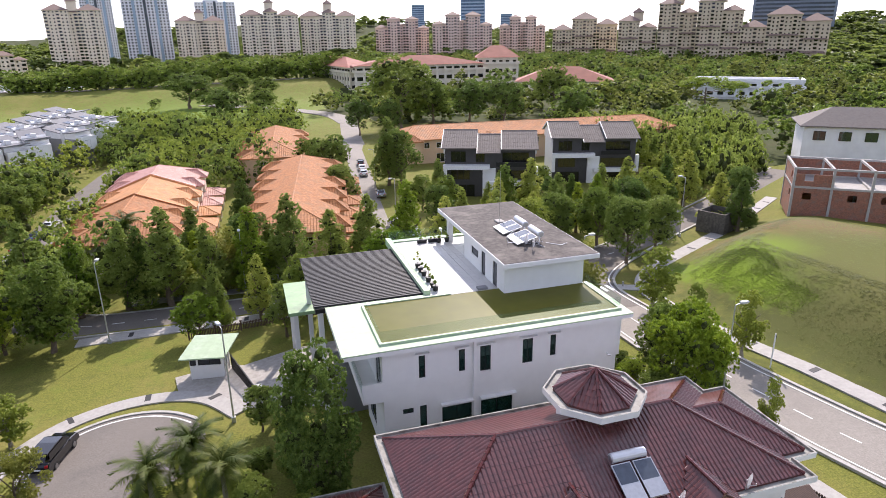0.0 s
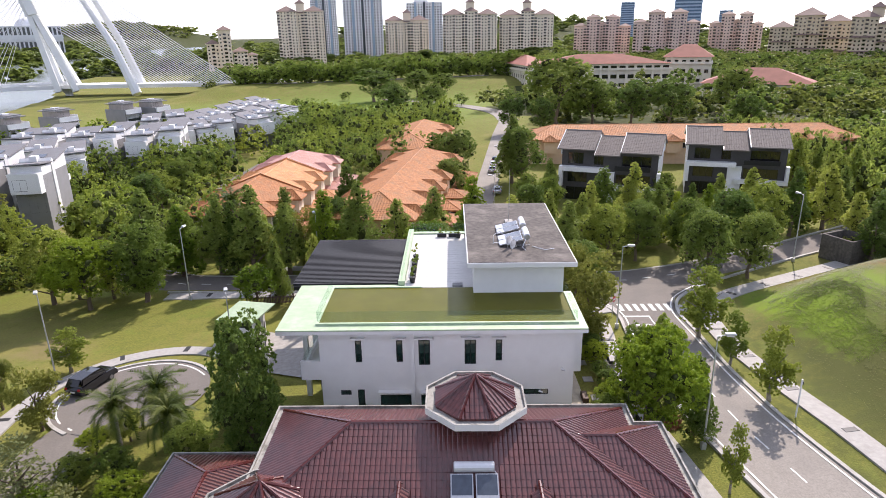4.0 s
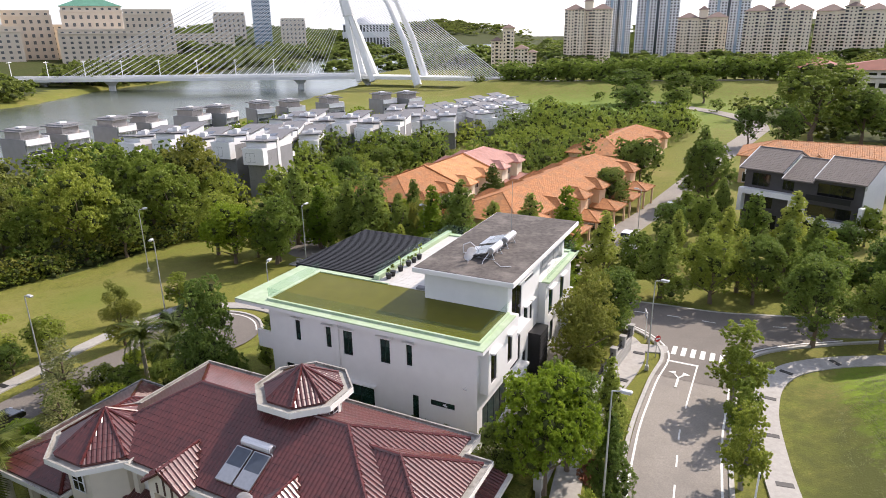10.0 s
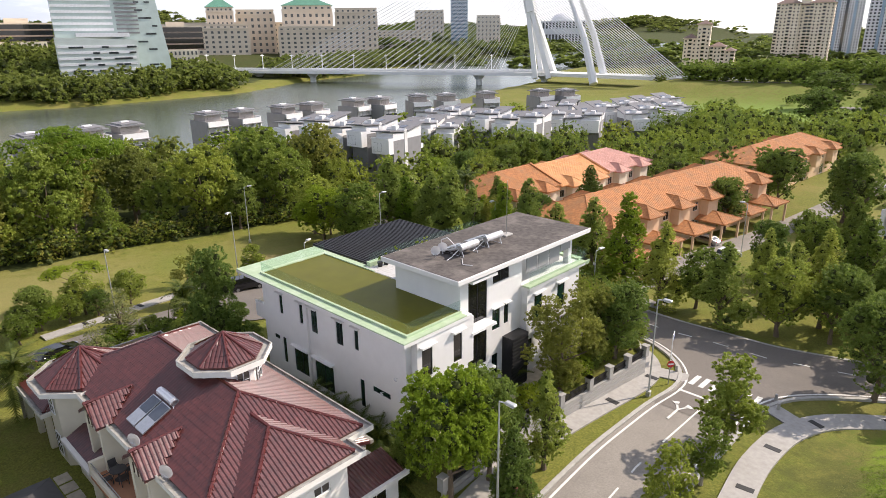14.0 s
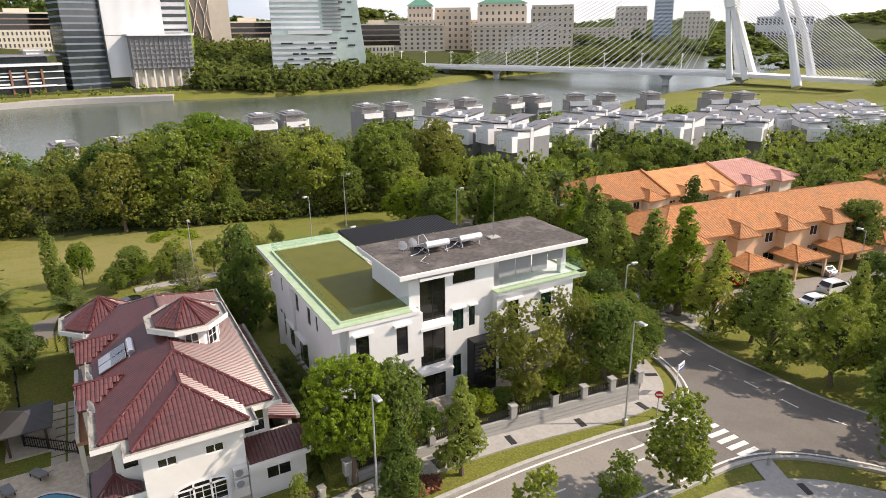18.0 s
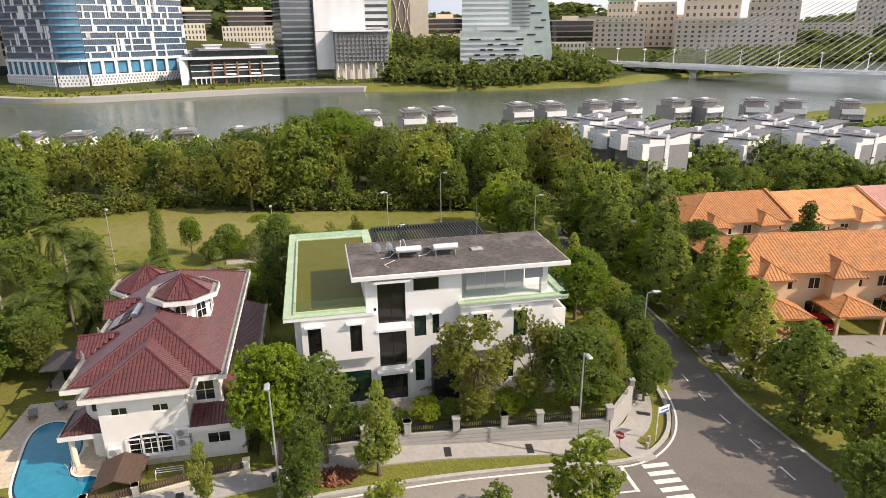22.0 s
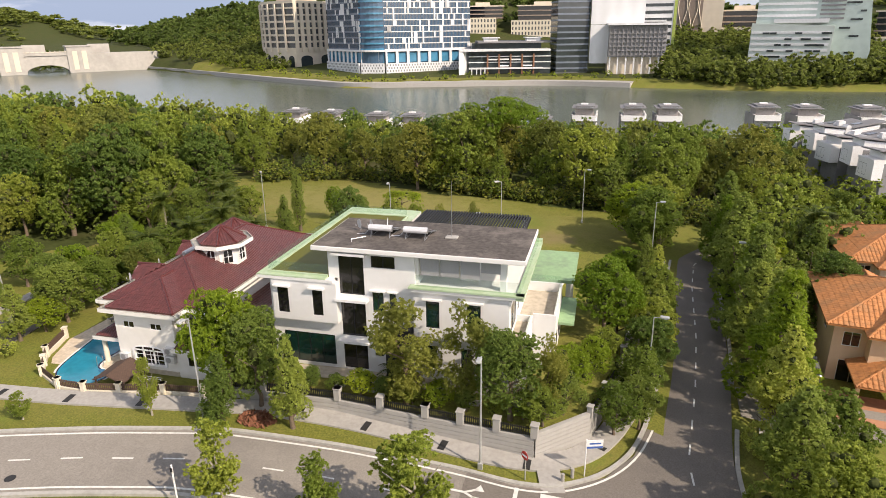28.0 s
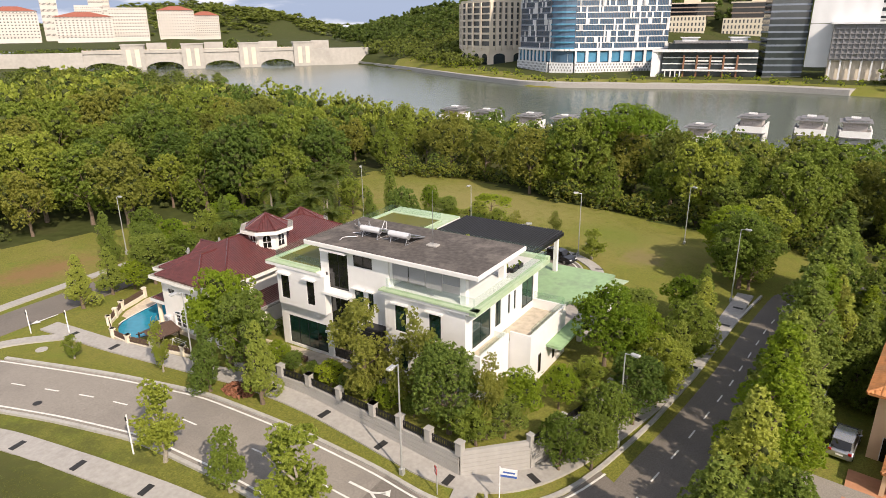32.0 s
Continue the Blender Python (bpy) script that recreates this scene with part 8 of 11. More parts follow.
for i, (x0, y0, x1, y1, n) in enumerate(ROWS_V):
    for k in range(n):
        f = (k + 0.5) / n
        rv = copy_thing(rp, pose(x0 + (x1 - x0) * f, y0 + (y1 - y0) * f + 0.9 * (k % 2), (-0.2, -2.0, -3.6)[min(i, 2)] + 0.9 * (k % 2), 0, 0, (math.degrees(math.atan2(y1 - y0, x1 - x0)) if i < 5 else 60) + 6 * (k % 3 - 1)))
        rv.scale = (0.8, 0.9, 0.95)
for p in (vp, rp):
    for o in (*p.children_recursive, p):
        bpy.data.objects.remove(o)


# ---- towers and city across the lake ----
def far_block(name, label, x, y, ang, w, d, top, base, wall_mat, storeys, cols, glass=None, roof=None, win=(0.55, 0.5), band=False, sides=True, category="building", group="", near=False):
    """A tall building: body, window rows on the faces, parapet or roof. The front faces -y before the turn."""
    glass = glass or (M_WING if wall_mat == M_SAND else M_WINK)
    t = thing(name, label, category, (x, y, base), group)
    t.rotation_euler = (0, 0, radians(ang))
    H = top - base
    part("body", boxes((-w / 2, w / 2, 0, d, -6, H)), wall_mat, t)
    fh = H / storeys

    def shared(wd, hg, side):
        bm = bmesh.new()
        if side:
            box(bm, -0.15, 0.15, -wd / 2, wd / 2, 0, hg)
        else:
            box(bm, -wd / 2, wd / 2, -0.15, 0.15, 0, hg)
        me = bpy.data.meshes.new("window")
        bm.to_mesh(me)
        bm.free()
        me.materials.append(glass)
        return me
    faces = [("f", w, cols)] + ([("l", d, max(1, round(cols * d / w))), ("r", d, max(1, round(cols * d / w)))] if sides else [])
    joined = bmesh.new()
    for f, span, nc in faces:
        nc = 1 if band else nc
        cw = span / nc
        wd, hg = (span * 0.94 if band else cw * win[0]), fh * win[1]
        me = shared(wd, hg, f != "f") if near else None
        for s in range(storeys):
            for c in range(nc):
                u = (c + 0.5) * cw
                x_, y_, z_ = {"f": (u - w / 2, 0, s * fh + fh * 0.3), "l": (-w / 2, u, s * fh + fh * 0.3), "r": (w / 2, u, s * fh + fh * 0.3)}[f]
                if near:
                    ob = new("window", me)
                    ob.parent = t
                    ob.location = (x_, y_, z_)
                elif f == "f":
                    box(joined, x_ - wd / 2, x_ + wd / 2, -0.15, 0.15, z_, z_ + hg)
                else:
                    box(joined, x_ - 0.15, x_ + 0.15, y_ - wd / 2, y_ + wd / 2, z_, z_ + hg)
    if not band and cols >= 6:
        pl = bmesh.new()
        for c in range(cols + 1):
            u = -w / 2 + w * c / cols
            box(pl, u - w / cols * 0.13, u + w / cols * 0.13, -0.7, 0.0, 0, H - fh * 0.8)
        tagged(part("pilaster", pl, wall_mat, t), kind="stuff")
        part("cornice", boxes((-w / 2 - 1, w / 2 + 1, -1.2, d + 1, H - fh * 0.75, H - fh * 0.5)), wall_mat, t)
        part("plinth_band", boxes((-w / 2 - 0.5, w / 2 + 0.5, -0.95, d, fh * 1.1, fh * 1.35)), wall_mat, t)
    if near:
        joined.free()
    else:
        tagged(part("glazing", joined, glass, t), kind="stuff")
    if roof:
        bm = bmesh.new()
        a = 1.5
        pk = (0, d / 2, H + min(w, d) * 0.3)
        c = [(-w / 2 - a, -a, H), (w / 2 + a, -a, H), (w / 2 + a, d + a, H), (-w / 2 - a, d + a, H)]
        vs = [bm.verts.new(p) for p in c]
        r0, r1 = bm.verts.new((-w * 0.15, d / 2, pk[2])), bm.verts.new((w * 0.15, d / 2, pk[2]))
        for q in ((vs[0], vs[1], r1, r0), (vs[2], vs[3], r0, r1), (vs[3], vs[0], r0), (vs[1], vs[2], r1), (vs[3], vs[2], vs[1], vs[0])):
            bm.faces.new(q)
        part("roof", bm, roof, t)
    else:
        part("parapet", boxes((-w / 2 - 0.4, w / 2 + 0.4, -0.4, 0.6, H, H + 1.4), (-w / 2 - 0.4, w / 2 + 0.4, d - 0.6, d + 0.4, H, H + 1.4), (-w / 2 - 0.4, -w / 2 + 0.6, 0.6, d - 0.6, H, H + 1.4), (w / 2 - 0.6, w / 2 + 0.4, 0.6, d - 0.6, H, H + 1.4)), wall_mat, t)
    return t


M_TPEACH = surface("peach_tower_render", (0.84, 0.72, 0.55), 0.85, grain=(0.2, 0.06), stain=(0.08, 0.25, (0.66, 0.56, 0.43)))
M_TWHITE = surface("white_tower_render", (0.74, 0.75, 0.76), 0.8, grain=(0.2, 0.05))
M_TROSE = surface("rose_tower_render", (0.76, 0.57, 0.47), 0.85, grain=(0.2, 0.06))
M_TBROWN = surface("tan_tower_render", (0.64, 0.53, 0.37), 0.85, grain=(0.2, 0.06), stain=(0.08, 0.3, (0.48, 0.39, 0.28)))
M_TROOF = surface("slate_brown_roof", (0.23, 0.16, 0.13), 0.8, grain=(0.4, 0.1))
M_SROOF = surface("brick_red_roof", (0.30, 0.10, 0.065), 0.8, grain=(0.3, 0.15))
M_TSLATE = surface("slate_blue_panel", (0.16, 0.19, 0.24), 0.4, grain=(0.1, 0.15))
M_TBLUE = surface("blue_glass_tower", (0.30, 0.40, 0.50), 0.25, grain=(0.1, 0.1))
M_GLASSB = surface("blue_curtain_glass", (0.06, 0.115, 0.185), 0.12, grain=(0.2, 0.2), spec=0.8)
M_GLASSD = surface("dark_curtain_glass", (0.03, 0.04, 0.045), 0.10, grain=(0.2, 0.25), spec=0.8)
M_WING = surface("shaded_office_glass", (0.10, 0.105, 0.105), 0.25, grain=(0.2, 0.2))
M_SAND = surface("sandstone_cladding", (0.66, 0.58, 0.47), 0.8, grain=(0.2, 0.06))
M_PALEG = surface("pale_green_panel", (0.50, 0.56, 0.53), 0.5, grain=(0.2, 0.06))
M_PANELW = surface("white_metal_panel", (0.70, 0.71, 0.72), 0.4, grain=(0.2, 0.03), wave=(0.4, "X", 0.04))
M_STONEB = surface("grey_stone_bridge", (0.42, 0.40, 0.365), 0.85, grain=(0.3, 0.1), stain=(0.05, 0.4, (0.26, 0.245, 0.22)))
M_BRIDGE = surface("bridge_concrete", (0.74, 0.75, 0.75), 0.7, grain=(0.2, 0.05))
M_CABLE = surface("white_cable", (0.72, 0.72, 0.72), 0.5)

B0 = -6
M_GROOF = surface("weathered_green_roof", (0.10, 0.26, 0.18), 0.6, grain=(0.3, 0.15))


def pyramid(x0, x1, y0, y1, z, rise, a, bm=None):
    """A hipped roof with overhang a over a rectangle."""
    bm = bm or bmesh.new()
    x0, x1, y0, y1 = x0 - a, x1 + a, y0 - a, y1 + a
    k = min(x1 - x0, y1 - y0) / 2
    c = [bm.verts.new(p) for p in ((x0, y0, z), (x1, y0, z), (x1, y1, z), (x0, y1, z))]
    r0, r1 = ((x0 + k, (y0 + y1) / 2), (x1 - k + 0.01, (y0 + y1) / 2)) if x1 - x0 >= y1 - y0 else (((x0 + x1) / 2, y0 + k), ((x0 + x1) / 2, y1 - k + 0.01))
    r0, r1 = bm.verts.new((*r0, z + rise)), bm.verts.new((*r1, z + rise))
    if x1 - x0 >= y1 - y0:
        fs = ((c[0], c[1], r1, r0), (c[2], c[3], r0, r1), (c[3], c[0], r0), (c[1], c[2], r1))
    else:
        fs = ((c[1], c[2], r1, r0), (c[3], c[0], r0, r1), (c[0], c[1], r0), (c[2], c[3], r1))
    for f in fs + ((c[3], c[2], c[1], c[0]),):
        bm.faces.new(f)
    return bm


def wing_tower(name, label, x, y, ang, w, d, top, mat, roof_mat, wings, group, core=None, lantern=0.0, storey=3.1, rise=0.22, sun_roofs=()):
    """An apartment tower of several wings. wings: (from, to, how far it stands forward, share of the height)."""
    t = thing(name, label, "building", (x, y, B0), group)
    t.rotation_euler = (0, 0, radians(ang))
    H = top - B0
    for u0, u1, fwd, share in wings:
        x0, x1, h = (u0 - 0.5) * w, (u1 - 0.5) * w, H * share
        wg = part("wing", boxes((x0, x1, -fwd, d, -6, h)), mat, t)
        n = max(2, round((x1 - x0) / 3.4))
        cw = (x1 - x0) / n
        gb = bmesh.new()
        bal = bmesh.new()
        for s in range(int(h / storey)):
            zz = s * storey + 0.9
            for c in range(n):
                u = x0 + (c + 0.5) * cw
                if (c + (1 if n > 3 else 0)) % 3 == 1:
                    box(gb, u - cw * 0.36, u + cw * 0.36, -fwd - 0.1, -fwd + 0.1, zz - 0.4, zz + 1.9)
                    box(bal, u - cw * 0.42, u + cw * 0.42, -fwd - 1.3, -fwd - 0.1, zz - 0.75, zz - 0.55)
                    box(bal, u - cw * 0.42, u + cw * 0.42, -fwd - 1.3, -fwd - 1.2, zz - 0.55, zz + 0.35)
                else:
                    box(gb, u - 0.6, u + 0.6, -fwd - 0.1, -fwd + 0.1, zz, zz + 1.25)
            for k in range(max(1, int(d / 6))):
                for sx in (x0, x1):
                    box(gb, sx - 0.1, sx + 0.1, 3 + k * 6 - 0.6, 3 + k * 6 + 0.6, zz, zz + 1.25)
        tagged(part("glazing", gb, M_WINK, wg), kind="stuff")
        tagged(part("balcony_shaft", bal, mat, wg), kind="stuff")
        part("cornice", boxes((x0 - 0.6, x1 + 0.6, -fwd - 0.6, d + 0.6, h - 0.9, h - 0.3)), mat, wg)
        part("roof", pyramid(x0, x1, -fwd, d, h - 0.3, min(x1 - x0, d + fwd) * rise, 1.4), roof_mat, wg)
        for q in sun_roofs:
            part("skirt_roof", pyramid(x0 + 1, x1 - 1, -fwd - 2.0, -fwd + 0.5, h * q, 1.2, 0.5), roof_mat, wg)
    if core:
        part("stair_core", boxes(((core[0] - 0.5) * w, (core[1] - 0.5) * w, -1.0, 0.5, 0, H * 0.97)), M_TBROWN, t)
    if lantern:
        part("lantern", boxes((-4.5, 4.5, d * 0.25, d * 0.25 + 9, H - 1, H + lantern)), mat, t)
        part("lantern_roof", pyramid(-4.5, 4.5, d * 0.25, d * 0.25 + 9, H + lantern, 4.5, 1.3), roof_mat, t)
    return t


for x, y, a, w, top in ((-146, 731, 11, 50, 53), (-34, 779, 3, 50, 43)):
    wing_tower("apartment_tower", "peach apartment tower with a dark hipped roof and lantern", x, y, a, w, 20, top, M_TPEACH, M_TROOF, ((0, 0.42, 0.0, 1.0), (0.58, 1, 0.0, 1.0), (0.42, 0.58, -3, 0.97)), "peach apartment towers", lantern=8, rise=0.3)
for x, y, a, w, top in ((38, 744, -3, 60, 51), (101, 753, -8, 60, 50)):
    wing_tower("apartment_tower", "peach apartment tower with gabled wings and lantern", x, y, a, w, 22, top, M_TPEACH, M_TROOF, ((0, 0.40, -1.0, 0.94), (0.40, 0.64, 2.0, 1.0), (0.64, 1, -1.0, 0.94)), "peach apartment towers", lantern=9, rise=0.3)
for x, y, a, w, top in ((-168, 986, 10, 37, 115), (-99, 894, 6, 51, 120), (-20, 950, 1, 50, 68)):
    t = far_block("apartment_tower", "tall white and blue-grey apartment tower", x, y, a, w, 22, top, B0, M_TWHITE, 36 if top > 80 else 22, 13, glass=M_GLASSD, win=(0.5, 0.5), group="white apartment towers")
    for u in (-w / 4, 0, w / 4):
        part("vertical_fin", boxes((u - 1.6, u + 1.6, -1.5, 0, 0, top - B0 + 2)), M_TBLUE if u else M_GLASSD, t)
    part("roof_house", boxes((-w * 0.3, w * 0.1, 5, 16, top - B0, top - B0 + 5)), M_TWHITE, t)
for x, y, a, w, top in ((191, 777, -14, 63, 43), (246, 719, -19, 67, 46), (317, 713, -24, 52, 43)):
    wing_tower("apartment_block", "rose-coloured apartment block with brown roofs", x, y, a, w, 22, top, M_TROSE, M_TROOF, ((0, 0.22, 0, 0.82), (0.22, 0.46, 3, 1.0), (0.46, 0.56, -2, 0.88), (0.56, 0.80, 3, 1.0), (0.80, 1, 0, 0.8)), "rose apartment blocks", rise=0.25)
for x, y, a, w, top in ((341, 612, -29, 64, 39), (357, 543, -33, 34, 36), (385, 523, -36, 33, 50), (407, 494, -40, 37, 51), (445, 460, -44, 68, 39)):
    wing_tower("apartment_block", "tan apartment block with broad brown hipped roofs", x, y, a, w, 22, top, M_TBROWN, M_TROOF, ((0, 0.30, 0, 0.78), (0.30, 0.68, 3, 1.0), (0.68, 1, 0.5, 0.88)) if w > 40 else ((0, 0.55, 2, 1.0), (0.55, 1, 0, 0.86)), "tan apartment blocks", rise=0.3, sun_roofs=(0.35, 0.62), lantern=7 if w < 40 else 0)
for x, y, a, w, top in ((393, 1448, -15, 28, 83), (508, 1412, -20, 54, 127), (576, 1385, -23, 25, 62)):
    far_block("office_tower", "distant blue glass office tower", x, y, a, w, 25, top, B0, M_TBLUE, 20, 6, glass=M_GLASSB, band=True)
far_block("office_tower", "dark blue-grey office tower on tall white legs", 631, 642, -44, 88, 25, 78, 34, M_TSLATE, 10, 14, glass=M_GLASSD, band=True)
for u in (-38, -12, 14, 36):
    tagged(part("tower_leg", boxes((631 + u * 0.72 - 2, 631 + u * 0.72 + 2, 646 - u * 0.69, 650 - u * 0.69, B0 - 3, 34)), M_TWHITE), "tall white leg under a far office tower", "column", "office tower legs")
wing_tower("apartment_tower", "pale yellow stepped apartment tower", -186, 581, 20, 21, 16, 34, M_TPEACH, M_TROOF, ((0, 0.5, 0, 0.72), (0.5, 1.0, 2, 1.0)), "", rise=0.35)
wing_tower("apartment_tower", "low wing of a pale yellow apartment tower", -166, 588, 18, 20, 16, 16, M_TPEACH, M_TROOF, ((0, 0.6, 1, 1.0), (0.6, 1.0, 0, 0.85)), "", rise=0.3)
far_block("school", "cream four-storey school with a brick-red roof", 96, 350, -3, 72, 16, 12, B0, M_CREAM, 4, 16, roof=M_SROOF, win=(0.7, 0.45), category="school")
far_block("school", "cream school wing with a brick-red roof", 51, 400, -79, 80, 16, 11, B0, M_CREAM, 4, 18, roof=M_SROOF, win=(0.7, 0.45), category="school")
far_block("school", "cream school pavilion with a pyramid roof", 148, 368, -20, 24, 22, 14, B0, M_CREAM, 4, 6, roof=M_SROOF, win=(0.5, 0.4), category="school")
far_block("hall", "hall with a broad brick-red roof", 153, 292, -27, 46, 22, 5, B0, M_CREAM, 2, 8, roof=M_SROOF)
far_block("shop_row", "white shop row with pointed parapets", 226, 250, -41, 46, 14, 5, B0, M_SIGNW, 3, 10)
# across the lake
M_HOSP = surface("warm_white_render", (0.60, 0.565, 0.52), 0.85, grain=(0.2, 0.06))
C0 = -7
M_BROWNC = surface("brown_brick_pier", (0.24, 0.12, 0.07), 0.85, grain=(0.4, 0.15))
M_SKYGL = surface("bright_blue_glass", (0.07, 0.24, 0.38), 0.12, grain=(0.15, 0.3), spec=0.8)
M_LIMEP = surface("lime_green_panel", (0.36, 0.45, 0.10), 0.6, grain=(0.3, 0.1))


def run_slab(bm, a, b, d0, d1, z0, z1):
    """A slab along the line from a to b, from d0 to d1 metres outside it (to the right of its run)."""
    ux, uy = b[0] - a[0], b[1] - a[1]
    q = math.hypot(ux, uy)
    nx, ny = uy / q, -ux / q
    c = [(a[0] + nx * d0, a[1] + ny * d0), (b[0] + nx * d0, b[1] + ny * d0), (b[0] + nx * d1, b[1] + ny * d1), (a[0] + nx * d1, a[1] + ny * d1)]
    lo = [bm.verts.new((x, y, z0)) for x, y in c]
    hi = [bm.verts.new((x, y, z1)) for x, y in c]
    fs = [bm.faces.new(lo), bm.faces.new(hi[::-1])] + [bm.faces.new((lo[i], hi[i], hi[(i + 1) % 4], lo[(i + 1) % 4])) for i in range(4)]
    bmesh.ops.recalc_face_normals(bm, faces=fs)
    return bm


def along(a, b, f):
    return (a[0] + (b[0] - a[0]) * f, a[1] + (b[1] - a[1]) * f)


def hotel_tower():
    """Two glass fronts that meet in a rounded corner, with white panels, over a screened podium."""
    t = thing("hotel", "hotel tower of blue glass with staggered white panels", "building")
    L, C, R, K = (-452, -168), (-415, -119), (-464, -50), (-505, -100)
    p, q = along(C, L, 0.17), along(C, R, 0.15)
    arc = [along(along(p, C, f), along(C, q, f), f) for f in (0.0, 0.17, 0.33, 0.5, 0.67, 0.83, 1.0)]
    plan = [L] + arc + [R, K]
    base, z0, fh, n = -7.0, 13.0, 4.35, 18
    top = z0 + fh * n
    part("glass_body", prism(plan, z0 - 10, top), M_GLASSB, t)
    part("podium_core", prism([along(v, (-458, -108), 0.04) for v in plan], base - 2, z0 - 10), M_VDARK, t)
    runs = [(L, p), *zip(arc, arc[1:]), (q, R)]
    rng = np.random.default_rng(5)
    for s in range(n):
        z = z0 + s * fh
        for k, (a, b) in enumerate(runs):
            if k == len(runs) - 1:
                part("spandrel", run_slab(bmesh.new(), a, b, 0, 0.5, z - 0.2, z + 0.5), M_PANELW, t)
            elif k == 0:
                part("spandrel", run_slab(bmesh.new(), a, b, 0, 0.4, z - 0.2, z + 1.0), M_TSLATE, t)
        part("corner_balcony", prism([along(v, (-458, -108), -0.03) for v in arc] + [(-440, -115)], z - 0.2, z + 1.1), M_SKYGL, t)
    for k, cols, m in ((len(runs) - 1, 30, 118), (0, 22, 92)):
        a, b = runs[k]
        for _ in range(m):
            c, s = int(rng.integers(0, cols)), int(rng.integers(0, n))
            h = 1.0 if rng.random() < 0.6 else 2.0
            w = 0.9 if rng.random() < 0.7 else 2.0
            if (s + h) > n:
                h = 1.0
            part("panel", run_slab(bmesh.new(), along(a, b, c / cols), along(a, b, min(1.0, (c + w * 0.62) / cols)), 0.3, 0.75, z0 + s * fh + 0.2, z0 + (s + h) * fh - 0.3), M_PANELW, t)
    ml = bmesh.new()
    for k, cols in ((len(runs) - 1, 60), (0, 44)):
        a, b = runs[k]
        for c in range(cols + 1):
            f = min(0.998, c / cols)
            run_slab(ml, along(a, b, f), along(a, b, f + 0.002), 0.0, 0.3, z0, top)
    tagged(part("mullion", ml, M_VROOF, t), kind="stuff")
    # podium: beam, tall glazing between columns, patterned screen
    for a, b in [(L, p), *zip(arc, arc[1:]), (q, R)]:
        part("podium_beam", run_slab(bmesh.new(), a, b, 0.2, 2.4, z0 - 1.4, z0), M_PANELW, t)
    bands = bmesh.new()
    for a, b in ((L, p), (p, q), (q, R)):
        m = 4 if (a, b) == (p, q) else 8
        for c in range(m):
            run_slab(bands, along(a, b, (c + 0.08) / m), along(a, b, (c + 0.92) / m), 0.5, 0.7, 3.6, z0 - 2.2)
            part("podium_column", run_slab(bmesh.new(), along(a, b, max(0, c / m - 0.01)), along(a, b, c / m + 0.02), 1.2, 2.2, 3, z0 - 1.4), M_PANELW, t)
    tagged(part("podium_glass", bands, M_SKYGL, t), "bright blue podium glazing", kind="stuff")
    for a, b in ((L, p), (p, q), (q, R)):
        sc = part("podium_screen", run_slab(bmesh.new(), a, b, 2.0, 3.4, base + 2.4, 3.0), M_PANELW, t, "patterned white screen")
        d = bmesh.new()
        m = max(6, int(math.dist(a, b) / 2.2))
        for c in range(m):
            for r in range(3):
                f = (c + 0.5 * (r % 2)) / m
                if f + 0.6 / m <= 1:
                    run_slab(d, along(a, b, f + 0.2 / m), along(a, b, f + 0.6 / m), 3.4, 3.46, base + 3.6 + r * 2.1, base + 5.0 + r * 2.1)
        tagged(part("screen_pattern", d, M_VROOF, sc), kind="stuff")
        part("awning", run_slab(bmesh.new(), along(a, b, 0.1), along(a, b, 0.9), 3.0, 6.0, base + 2.0, base + 2.4), M_SIGNW, t)
    return t


hotel_tower()


